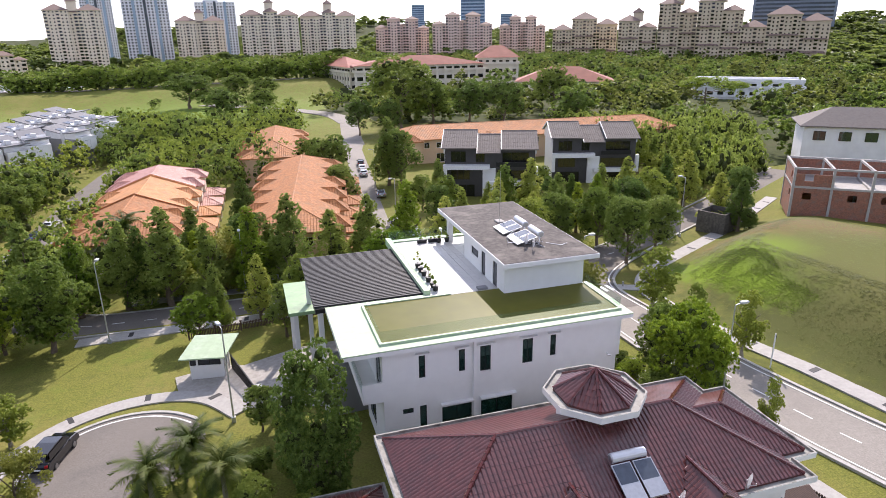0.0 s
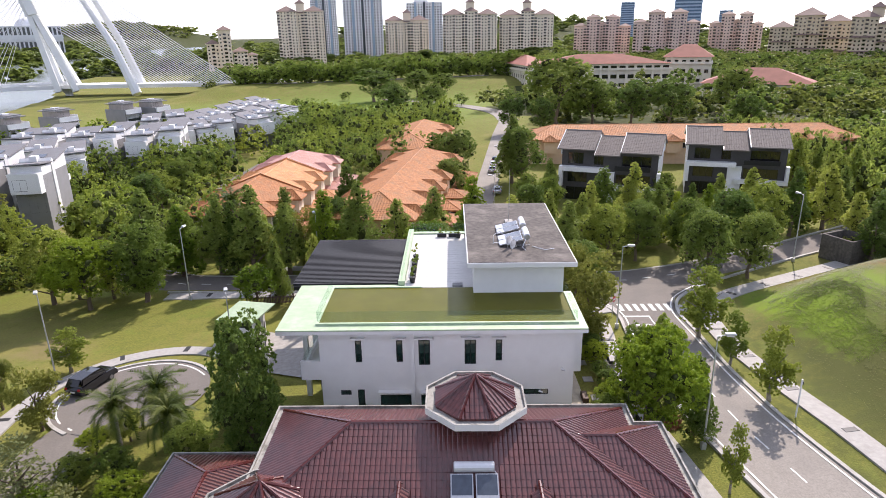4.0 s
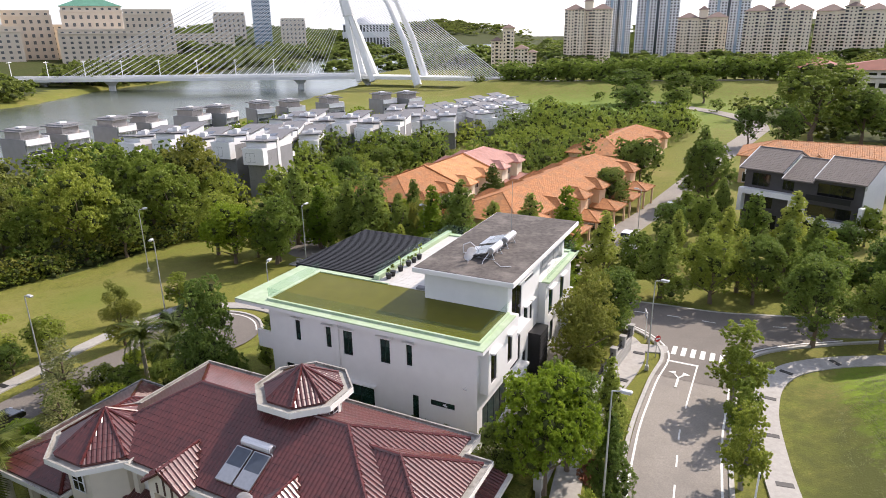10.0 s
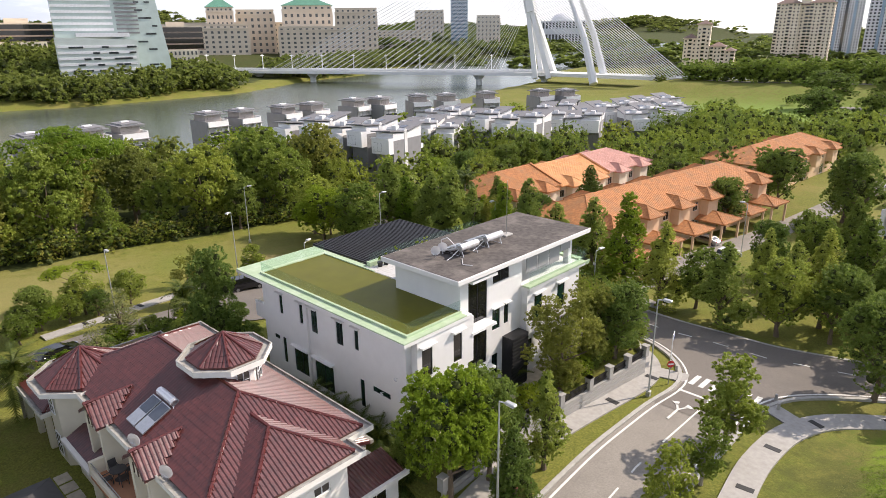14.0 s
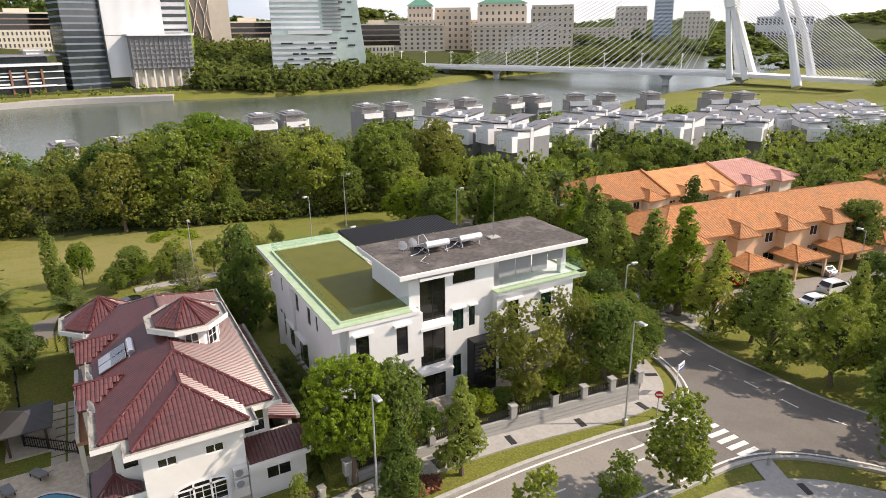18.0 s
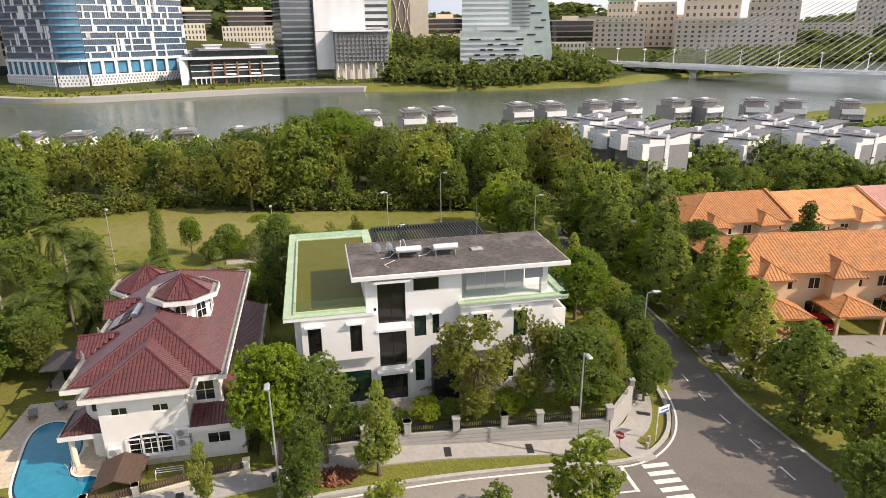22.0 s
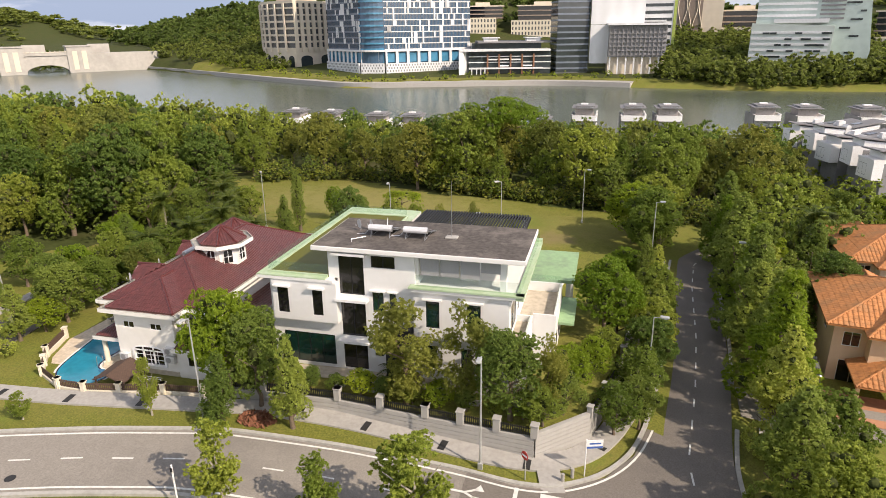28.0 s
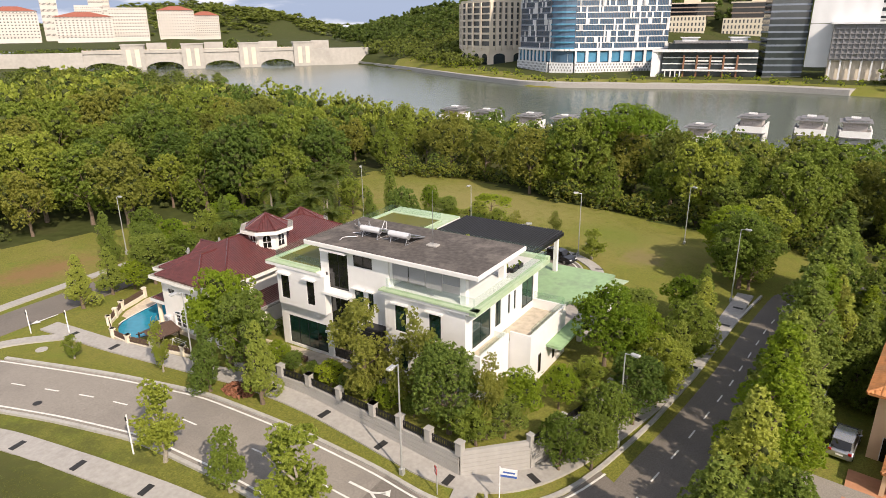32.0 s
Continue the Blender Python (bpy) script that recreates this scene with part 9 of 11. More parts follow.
def stone_hotel():
    """Curved sandstone front with glass bands, an arcaded base and awnings."""
    t = thing("hotel", "curved sandstone hotel with an arcaded base", "building")
    L, R, S, K = (-523, -266), (-460, -203), (-502, -184), (-556, -232)
    arc = [(along(L, R, f)[0] + 9 * math.sin(math.pi * f), along(L, R, f)[1] - 9 * math.sin(math.pi * f)) for f in np.linspace(0, 1, 9)]
    plan = arc + [S, K]
    base, top = -7.0, 50.0
    part("glass_body", prism([along(v, (-508, -222), 0.02) for v in plan], base - 2, top), M_WING, t)
    runs = list(zip(arc, arc[1:])) + [(R, S)]
    part("base_storey", prism(plan, base - 2, 12), M_SAND, t)
    part("roof_terrace", prism(plan, top, top + 2.2), M_SAND, t)
    part("penthouse", prism([along(v, (-508, -222), 0.45) for v in plan], top + 2.2, top + 8), M_TROSE, t)
    for z in (12, 17.6, 23.2, 28.8, 34.4, 40.0, 45.6):
        bm = bmesh.new()
        for a, b in runs:
            run_slab(bm, a, b, 0.0, 0.8, z, z + (1.7 if z < 40 else 1.3))
        tagged(part("floor_band", bm, M_SAND, t), kind="stuff")
    pl = bmesh.new()
    for a, b in runs:
        m = 1 if (a, b) != (R, S) else 7
        for c in range(m):
            run_slab(pl, along(a, b, c / m), along(a, b, c / m + (0.16 if m == 1 else 0.07)), 0.0, 1.3, 10, top)
    tagged(part("pilaster", pl, M_SAND, t), kind="stuff")
    for a, b in [(arc[i], arc[i + 1]) for i in range(8)] + [(R, along(R, S, 0.5)), (along(R, S, 0.5), S)]:
        ux, uy = (b[0] - a[0]), (b[1] - a[1])
        q = math.hypot(ux, uy)
        nx, ny = uy / q, -ux / q
        bm = bmesh.new()
        pts = [(0.22, -3.0)] + [(0.5 - 0.28 * math.cos(w), 4.0 + 3.0 * math.sin(w)) for w in np.linspace(0, math.pi, 9)] + [(0.78, -3.0)]
        o = [bm.verts.new((a[0] + ux * u + nx * 0.25, a[1] + uy * u + ny * 0.25, z)) for u, z in pts]
        i_ = [bm.verts.new((a[0] + ux * u - nx * 0.6, a[1] + uy * u - ny * 0.6, z)) for u, z in pts]
        bm.faces.new(o)
        for k in range(len(pts)):
            j = (k + 1) % len(pts)
            bm.faces.new((o[k], i_[k], i_[j], o[j]))
        part("arch", bm, M_GLASSD, t)
        part("awning", run_slab(bmesh.new(), along(a, b, 0.15), along(a, b, 0.85), 0.4, 4.0, -4.0, -3.5), M_SIGNW, t)
    return t


stone_hotel()


def glass_hall():
    """Low convention hall: glass storeys, brick piers and broad white roofs."""
    t = thing("convention_hall", "low dark glass hall with broad white roofs", "building")
    L, R = (-422, -42), (-438, 18)
    back = lambda p, d: (p[0] - d, p[1] - 0.27 * d)
    part("body", prism([L, R, back(R, 46), back(L, 46)], -9, 12), M_GLASSD, t)
    for z, d1 in ((-1.5, 0.6), (3.2, 0.6), (7.4, 1.0)):
        part("floor_edge", run_slab(bmesh.new(), L, R, 0, d1, z, z + 0.7), M_PANELW, t)
    for f in (0.22, 0.36, 0.50, 0.64, 0.78):
        part("brick_pier", run_slab(bmesh.new(), along(L, R, f), along(L, R, f + 0.018), 0.8, 2.4, -7, 9.5), M_BROWNC, t)
    for f0, f1, z in ((0.37, 0.49, 0.5), (0.51, 0.63, 5.0), (0.37, 0.49, 5.2), (0.65, 0.77, 0.6), (0.24, 0.35, 5.1)):
        part("balcony", run_slab(bmesh.new(), along(L, R, f0), along(L, R, f1), 0.6, 2.0, z, z + 1.0), M_PANELW, t)
    for f in (0.03, 0.09, 0.14, 0.19):
        part("porch_column", run_slab(bmesh.new(), along(L, R, f), along(L, R, f + 0.012), 3.0, 3.8, -8, 0), M_PANELW, t)
    part("porch_beam", run_slab(bmesh.new(), along(L, R, 0.0), along(L, R, 0.9), 0.6, 4.0, -1.2, -0.2), M_PANELW, t)
    A, B = along(L, R, -0.10), along(L, R, 1.0)
    part("roof", prism([(A[0] + 5, A[1]), (B[0] + 4, B[1]), back(B, 20), back(A, 20)], 11.6, 13.0), M_PANELW, t, "broad white roof")
    part("side_fin", prism([(A[0] + 5, A[1]), (A[0] + 3, A[1] + 3), back(along(L, R, 0.02), 6), back(A, 6)], -7, 11.6), M_PANELW, t)
    U, V = back(along(L, R, 0.05), 8), back(along(L, R, 0.9), 8)
    part("upper_storey", prism([U, V, back(V, 30), back(U, 30)], 13.0, 17.2), M_GLASSD, t)
    part("upper_roof", prism([back(along(L, R, 0.12), 5), back(along(L, R, 1.02), 5), back(along(L, R, 1.02), 42), back(along(L, R, 0.12), 42)], 17.2, 18.4), M_VROOF, t)
    for f in (0.2, 0.72):
        u, v = back(along(L, R, f), 9), back(along(L, R, f + 0.17), 9)
        part("roof_box", prism([u, v, back(v, 8), back(u, 8)], 15.0, 20.6), M_PANELW, t)
        u, v = back(along(L, R, f - 0.02), 8), back(along(L, R, f + 0.19), 8)
        part("roof_box_cap", prism([u, v, back(v, 10), back(u, 10)], 20.6, 21.3), M_PANELW, t)
    return t


glass_hall()


def slab_tower():
    """Dark glass tower joined to a blank white slab with a louvred podium."""
    t = thing("office_tower", "dark glass tower joined to a blank white panelled slab", "building")
    A, B, C = (-437, 22), (-446, 45), (-470, 38)
    part("glass_body", prism([A, B, C, (-461, 15)], -4, 92), M_GLASSD, t)
    bm = bmesh.new()
    for k in range(22):
        run_slab(bm, A, B, 0, 0.3, -2 + k * 4.3, -0.8 + k * 4.3)
        run_slab(bm, (-461, 15), A, 0, 0.3, -2 + k * 4.3, -0.8 + k * 4.3)
    tagged(part("floor_band", bm, M_TSLATE, t), kind="stuff")
    part("foot_wall", run_slab(bmesh.new(), A, B, -2, -0.6, -9, -4), M_VDARK, t)
    D, E = (-443, 46), (-446, 84)
    bm = bmesh.new()
    for k in range(3):
        z0, z1 = (2.0, 29.6, 62.0)[k], (29.3, 61.7, 94.0)[k]
        run_slab(bm, D, along(D, E, 0.36 if k == 0 else 1.0), -16, 0.0, z0, z1)
    part("white_slab", bm, M_PANELW, t)
    sl = bmesh.new()
    for c in range(16):
        run_slab(sl, along(D, E, 0.04 + c * 0.06), along(D, E, 0.05 + c * 0.06), 0, 0.12, 62.4, 69)
    tagged(part("slot", sl, M_VDARK, t), kind="stuff")
    P, Q = (-434, 60), (-437, 100)
    part("podium", run_slab(bmesh.new(), P, Q, -24, 0, 7, 29), M_VDARK, t)
    part("podium_roof", run_slab(bmesh.new(), along(P, Q, -0.04), along(P, Q, 1.04), -24, 2.6, 29, 30.4), M_PANELW, t)
    part("podium_base", run_slab(bmesh.new(), P, Q, -24, -3, -8, 7), M_SAND, t)
    lv = bmesh.new()
    for k in range(7):
        run_slab(lv, P, Q, 0.2, 0.9, 8 + k * 3.0, 8.5 + k * 3.0)
    for c in range(13):
        run_slab(lv, along(P, Q, c / 13), along(P, Q, c / 13 + 0.012), 0.1, 0.8, 7, 29)
    tagged(part("louvre", lv, M_VROOF, t), kind="stuff")
    for c in range(7):
        part("podium_column", run_slab(bmesh.new(), along(P, Q, c / 7 + 0.02), along(P, Q, c / 7 + 0.045), -1.4, -0.4, -8, 7), M_PANELW, t)
    return t


slab_tower()


def ministry(x, y, ang, w, d, top, low, label):
    """Office block: a cream lower half with tall windows, dark banded storeys set back above."""
    t = thing("office_block", label, "building", (x, y, C0), "government offices")
    t.rotation_euler = (0, 0, radians(ang))
    H = top - C0
    low = min(H - 12, max(low, gz(x, y) - C0 + 15))
    part("lower_block", boxes((-w / 2 - 5, w / 2 - 8, -9, d, -6, low)), M_CREAM, t)
    wn_ = bmesh.new()
    n = max(5, int(w / 3.6))
    for r in range(max(1, int(low / 5.2))):
        for c in range(n):
            u = -w / 2 - 5 + (w - 3) * (c + 0.5) / n
            box(wn_, u - w / n * 0.2, u + w / n * 0.2, -9.12, -8.9, low - r * 5.2 - 4.4, low - r * 5.2 - 1.4)
    tagged(part("glazing", wn_, M_WING, t), kind="stuff")
    part("upper_core", boxes((-w / 2 + 1.5, w / 2 - 1.5, 1.5, d - 1.5, low, H)), M_WINK, t)
    m = max(3, int((H - low) / 4.2))
    for k in range(m + 1):
        z = low + (H - low) * k / m
        e = 0.6 if k < m else -0.4
        part("floor_slab", boxes((-w / 2 + e, w / 2 - e, e, d - e, z - 0.7, z + 0.5)), M_SAND if k == m else M_BROWNG, t)
    part("roof_house", boxes((-w * 0.2, w * 0.15, d * 0.3, d * 0.7, H + 0.5, H + 4)), M_SAND, t)
    return t


M_BROWNG = surface("brown_grey_louvre", (0.25, 0.20, 0.165), 0.7, grain=(0.3, 0.1))
ministry(-650, -75, 99, 44, 30, 50, 30, "cream office block with dark banded upper storeys")
ministry(-660, -11, 94, 58, 30, 50, 22, "wide cream office block with dark banded upper storeys")
ministry(-568, 172, 79, 48, 30, 40, 22, "cream office block with dark storeys under trees")
ministry(-525, 282, 68, 44, 30, 37, 22, "cream office block beside a green glass one")
wt = far_block("office_tower", "white office tower with dark window bands and a lime edge", -488, 92, 85, 30, 30, 78, C0, M_PANELW, 16, 9, glass=M_GLASSD, band=True, win=(0.6, 0.42))
part("corner_strip", boxes((15.0, 17.0, -0.5, 8, 0, 84)), M_LIMEP, wt)
part("base_wing", boxes((-18, 8, -12, 0, -6, 38)), M_VDARK, wt, "dark glazed lower wing")
part("base_roof", boxes((-20, 10, -14, 0, 38, 39.4)), M_PANELW, wt)
xt = far_block("office_block", "tan tower with a lattice of crossed ribs", -560, 133, 82, 40, 30, 76, C0, M_SAND, 1, 1, win=(0.02, 0.02), sides=False)
part("dark_front", boxes((-17, 3, -0.4, 0, 4, 74)), M_BROWNG, xt)
rb = bmesh.new()
for k in range(5):
    for q in range(14):
        u, z = -15.5 + 4.3 * k, 6 + q * 4.8
        o = 1.7 * math.sin(q * 0.85) * (1 if k % 2 else -1)
        o2 = 1.7 * math.sin((q + 1) * 0.85) * (1 if k % 2 else -1)
        rod(rb, (u + o, -0.7, z), (u + o2, -0.7, z + 4.8), 0.35, 4)
tagged(part("lattice_rib", rb, M_SAND, xt), kind="stuff")
M_GREENG = surface("pale_green_glass", (0.46, 0.55, 0.52), 0.22, grain=(0.15, 0.12), spec=0.7)


def stepped_block():
    t = thing("office_block", "pale green glass block with a slanted end and white ribs", "building", (-432, 189, C0), "government offices")
    t.rotation_euler = (0, 0, radians(74))
    part("body", prism_xz(0, 30, [(-32, -6), (34, -6), (38, 18), (31, 76), (-32, 76)]), M_GREENG, t)
    part("front_block", prism_xz(-14, 0, [(-33, -6), (15, -6), (16, 34), (-33, 36)]), M_PALEG, t)
    for x0, x1, y0, z0, z1, n in ((-32.5, 14, -14.4, 3, 33, 8), (-32, 4, -0.4, 40, 74, 9), (6, 20, -0.9, 38, 76, 14)):
        for k in range(n):
            z = z0 + (z1 - z0) * k / n
            part("rib", boxes((x0, x1, y0, y0 + 0.5, z, z + (z1 - z0) / n * 0.42)), M_PANELW if x0 < 0 else M_VROOF, t)
    gl = bmesh.new()
    rng = np.random.default_rng(3)
    for _ in range(46):
        u, z = float(rng.uniform(-30, 12)), 4 + 3.75 * int(rng.integers(0, 8))
        box(gl, u, u + 4.2, -14.6, -14.3, z - 1.3, z - 0.1)
    for _ in range(26):
        u, z = float(rng.uniform(18, 29)), 6 + 5.2 * int(rng.integers(0, 13))
        box(gl, u, u + 3.4, -0.3, 0.1, z, z + 1.2)
    tagged(part("glazing", gl, M_GLASSD, t), kind="stuff")
    part("canopy_roof", boxes((-20, 12, -13, -1, 36, 38.5)), M_PANELW, t)
    return t


stepped_block()
for x, y, a, w, top in ((-660, 377, 63, 92, 40), (-591, 487, 53, 101, 37), (-710, 450, 62, 133, 43), (-771, 772, 47, 111, 33), (-670, 402, 61, 29, 60), (-676, 451, 59, 44, 57), (-625, 491, 54, 58, 62), (-722, 645, 50, 60, 64), (-822, 899, 44, 52, 68), (-741, 971, 39, 42, 58)):
    far_block("office_block", "sandstone classical government building", x, y, a, w, 30, top, C0, M_SAND, 9, max(6, w // 7), sides=False, win=(0.38, 0.48), group="government offices", roof=M_GROOF if w in (29, 58) else None)
far_block("office_tower", "slender distant blue glass tower", -751, 902, 42, 30, 25, 110, C0, M_TBLUE, 20, 5, glass=M_GLASSB, band=True)
for x, y, a, w, top in ((-500, -1110, -206, 70, 62), (-560, -1010, -210, 83, 52), (-640, -1010, -214, 60, 66), (-600, -1060, -212, 40, 70), (-728, -1000, -218, 62, 64), (-800, -1010, -220, 50, 56), (-634, -1249, -208, 28, 118), (-653, -1124, -211, 23, 104), (-700, -1180, -213, 24, 96)):
    far_block("hospital_block" if top < 80 else "apartment_tower", "white building with red roofs on the far hill", x, y, a, w, 25, top, 18, M_HOSP, 9, 14, glass=M_WING, win=(0.42, 0.4), roof=M_SROOF if top < 66 else None, sides=False)


def cable_bridge():
    b = thing("cable_bridge", "white cable-stayed bridge with leaning pylons", "bridge")
    A, F, E = Vector((-560, 289, -0.5)), Vector((-236, 430, 0.2)), Vector((-90, 436, 0.2))
    d = (F - A).normalized()
    n = Vector((-d.y, d.x, 0))
    top = Vector((-263, 420, 100))
    line = [A, F, E]
    bm = bmesh.new()
    for p, q in zip(line, line[1:]):
        e = (q - p).normalized()
        m = Vector((-e.y, e.x, 0))
        solid([tuple(p - m * 10), tuple(q - m * 10), tuple(q + m * 10), tuple(p + m * 10)], 2.4, bm)
    part("deck", bm, M_BRIDGE, b)
    for s in (-10, 10):
        part("parapet", rods((tuple(A + n * s + Vector((0, 0, 1.0))), tuple(F + n * s + Vector((0, 0, 1.0))), 0.3), (tuple(A + n * s + Vector((0, 0, 0.4))), tuple(F + n * s + Vector((0, 0, 0.4))), 0.3)), M_BRIDGE, b)
    for u in (30, 95, 150, 300, 352):
        p = A + d * u
        pr = bmesh.new()
        rod(pr, p - Vector((0, 0, 14)), p - Vector((0, 0, 6)), 2.6, 6, 2.6)
        rod(pr, p - Vector((0, 0, 6)), p - Vector((0, 0, 2.2)), 2.6, 6, 6.0)
        part("pier", pr, M_BRIDGE, b)
    for s in (-1, 1):
        foot = F + n * s * 13 - Vector((0, 0, 4))
        mid = foot.lerp(top, 0.45) - n * s * 1.5
        for w in (-5.5, 4.5):
            pl = rod(bmesh.new(), foot + d * w, mid + d * w * 0.25, 2.6, 4, 2.0)
            part("pylon_leg", pl, M_BRIDGE, b)
        part("pylon_head", rod(bmesh.new(), mid, top + n * s, 4.0, 4, 2.4), M_BRIDGE, b)
    for f0, m1, m2 in (((-181, 407, -5), (-195, 415, 24), (-214, 424, 51)), ((-191, 437, -1), (-200, 436, 26), (-210, 430, 52))):
        bm = bmesh.new()
        rod(bm, f0, m1, 3.0, 8, 2.3)
        rod(bm, m1, m2, 2.3, 8, 1.6)
        rod(bm, m2, top, 1.6, 8, 1.3)
        part("back_stay_leg", bm, M_BRIDGE, b)
    for s in (-9, 9):
        for i in range(30):
            p = A + d * (112 + i * 7.0) + n * s
            q = F.lerp(top, 0.50 + 0.48 * (1 - i / 29))
            part("cable", rod(bmesh.new(), p, q, 0.15, 4), M_CABLE, b)
    for i in range(26):
        p = Vector((-170 + i * 1.9, 412 + i * 0.5, 0))
        q = F.lerp(top, 0.42 + 0.56 * (i / 25))
        part("cable", rod(bmesh.new(), p, q, 0.26, 4), M_CABLE, b)
    for i in range(11):
        p = A + d * (10 + i * 30)
        lm = part("deck_lamp", rods(((p.x, p.y, 0), (p.x, p.y, 13), 0.3), (tuple(p + n * 3 + Vector((0, 0, 12.2))), tuple(p - n * 3 + Vector((0, 0, 12.2))), 0.25)), M_BRIDGE, b)
    return b


cable_bridge()
dm = far_block("domed_hall", "pale columned hall with a low white dome", -441, 764, 33, 60, 40, 26, -7, M_TWHITE, 2, 14, glass=M_WING, win=(0.6, 0.75), sides=False)
db = bmesh.new()
bmesh.ops.create_uvsphere(db, u_segments=24, v_segments=12, radius=15)
for v in db.verts:
    v.co = Vector((v.co.x, v.co.y + 20, max(v.co.z, 0) * 0.75 + 33))
part("dome", db, M_TWHITE, dm)


def arch_bridge():
    b = thing("stone_arch_bridge", "pale stone bridge with square piers and low arches", "bridge")
    A, B = Vector((-545, -425, 0)), Vector((-350, -585, 0))
    d = (B - A).normalized()
    b.location = (A.x, A.y, WATER)
    b.rotation_euler = (0, 0, math.atan2(d.y, d.x))
    for k in range(4):
        u = 62 + k * 59
        part("pier", boxes((u - 11, u + 11, -8, 8, -3, 25)), M_STONEB, b)
        for v in (-6.5, 2.0):
            part("pier_panel", boxes((u + v, u + v + 4.5, 8.0, 8.35, 3, 21)), M_SAND, b)
        part("pier_cap", boxes((u - 11.8, u + 11.8, -8.8, 8.8, 25, 26.2)), M_STONEB, b)
        part("kiosk", boxes((u - 32, u - 12, -20, -14, 14, 27)), M_STONEB, b)
        part("parapet_rail", boxes((u + 11, u + 48, 6.0, 7.2, 20, 20.7)), M_SAND, b)
        for v in range(9):
            part("parapet_post", boxes((u + 12 + v * 4.3, u + 12.9 + v * 4.3, 6.1, 7.4, 17, 21.6)), M_STONEB, b)
        part("parapet", boxes((u + 11, u + 48, 5, 7, 17, 20)), M_STONEB, b)
        pts = [(u + 11, 1.0)] + [(u + 29.5 - 18.5 * math.cos(a), 1 + 7 * math.sin(a)) for a in np.linspace(0, math.pi, 13)] + [(u + 48, 1.0), (u + 48, 17), (u + 11, 17)]
        bm = bmesh.new()
        lo = [bm.verts.new((x, -6, z)) for x, z in pts]
        hi = [bm.verts.new((x, 6, z)) for x, z in pts]
        bm.faces.new(lo)
        bm.faces.new(hi[::-1])
        for i in range(len(pts)):
            j = (i + 1) % len(pts)
            bm.faces.new((lo[j], lo[i], hi[i], hi[j]))
        part("arch_span", bm, M_STONEB, b)
    part("approach", boxes((-14, 51, -7, 7, -3, 18.5)), M_STONEB, b)
    part("approach", boxes((287, 420, -7, 7, -3, 18.5)), M_STONEB, b)
    return b


arch_bridge()


def brick_shell():
    """Unfinished two-storey house: concrete frame with brick infill, open to the sky."""
    z = 1.9
    t = thing("unfinished_brick_house", "unfinished brick house with a bare concrete frame", "house", (84.0, 80.0, z))
    t.rotation_euler = (0, 0, radians(-38))
    t.scale = (0.92, 0.92, 0.84)
    W, D = 24.0, 11.0
    fr = bmesh.new()
    for k in range(5):
        for y in (0, D):
            box(fr, k * 6 - 0.2, k * 6 + 0.2, y - 0.2, y + 0.2, -3, 7.2)
    for zz in (3.2, 6.8):
        for y in (0, D):
            box(fr, 0.2, 24 - 0.2, y - 0.18, y + 0.18, zz, zz + 0.4)
        for k in range(5):
            box(fr, k * 6 - 0.18, k * 6 + 0.18, 0.2, D - 0.2, zz, zz + 0.4)
    part("concrete_frame", fr, M_CONC, t)
    for k in range(4):
        for zz, hh in ((-3.0, 6.2), (3.6, 2.2)):
            if k in (1, 2) and zz > 0:
                continue
            bm = wall_cells(bmesh.new(), "y", -0.08, 0.1, k * 6 + 0.2, k * 6 + 5.8, zz, zz + hh, [(k * 6 + 1.6 + k % 2, k * 6 + 3.0 + k % 2, max(zz, 0) + 1.0, max(zz, 0) + 2.3)])
            part("brick_infill", bm, M_BRICK, t)
    for zz, hh in ((-3.0, 6.2), (3.6, 3.2)):
        part("brick_infill", wall_cells(bmesh.new(), "x", -0.08, 0.1, 0.2, D - 0.2, zz, zz + hh, [(2, 3.4, max(zz, 0) + 1.0, max(zz, 0) + 2.3)]), M_BRICK, t)
        part("brick_infill", wall_cells(bmesh.new(), "y", D - 0.1, D + 0.08, 0.2, W - 0.2, zz, zz + hh, []), M_BRICK, t)
    part("floor_slab", boxes((0.2, W - 0.2, 0.2, D - 0.2, 3.0, 3.2)), M_CONC, t)
    return t


brick_shell()
gh = thing("grey_roof_house", "pale house with a broad grey tiled roof", "house", (119, 113, 0.5))
gh.rotation_euler = (0, 0, radians(-38))
part("wall", boxes((0, 26, 0, 13, -3, 8.0)), M_VWALL, gh)
for k in range(5):
    window(gh, "y", -0.1, -1, 2 + k * 5, 4.4 + k * 5, 4.8, 6.8, glass=M_WIN, depth=0.04, mull=2)
bm = bmesh.new()
for q in (((-1, -1, 8), (27, -1, 8), (20, 6.5, 11.5), (6, 6.5, 11.5)), ((27, 14, 8), (-1, 14, 8), (6, 6.5, 11.5), (20, 6.5, 11.5)), ((-1, 14, 8), (-1, -1, 8), (6, 6.5, 11.5)), ((27, -1, 8), (27, 14, 8), (20, 6.5, 11.5))):
    solid(q, 0.25, bm)
part("roof", bm, M_DTILE, gh)
tk = thing("block_wall_enclosure", "dark weathered block enclosure beside trees", "enclosure", (68.2, 76.4, gz(68.2, 76.4)))
tk.rotation_euler = (0, 0, radians(25))
part("wall", boxes((0, 4.6, 0, 0.3, -2, 3.2), (0, 0.3, 0.3, 4.4, -2, 3.2), (4.3, 4.6, 0.3, 4.4, -2, 3.2), (0.3, 4.3, 4.1, 4.4, -2, 3.2)), M_BLOCK, tk)
dm.location, dm.scale = (-809, 1315, -7), (1.75, 1.75, 1.75)
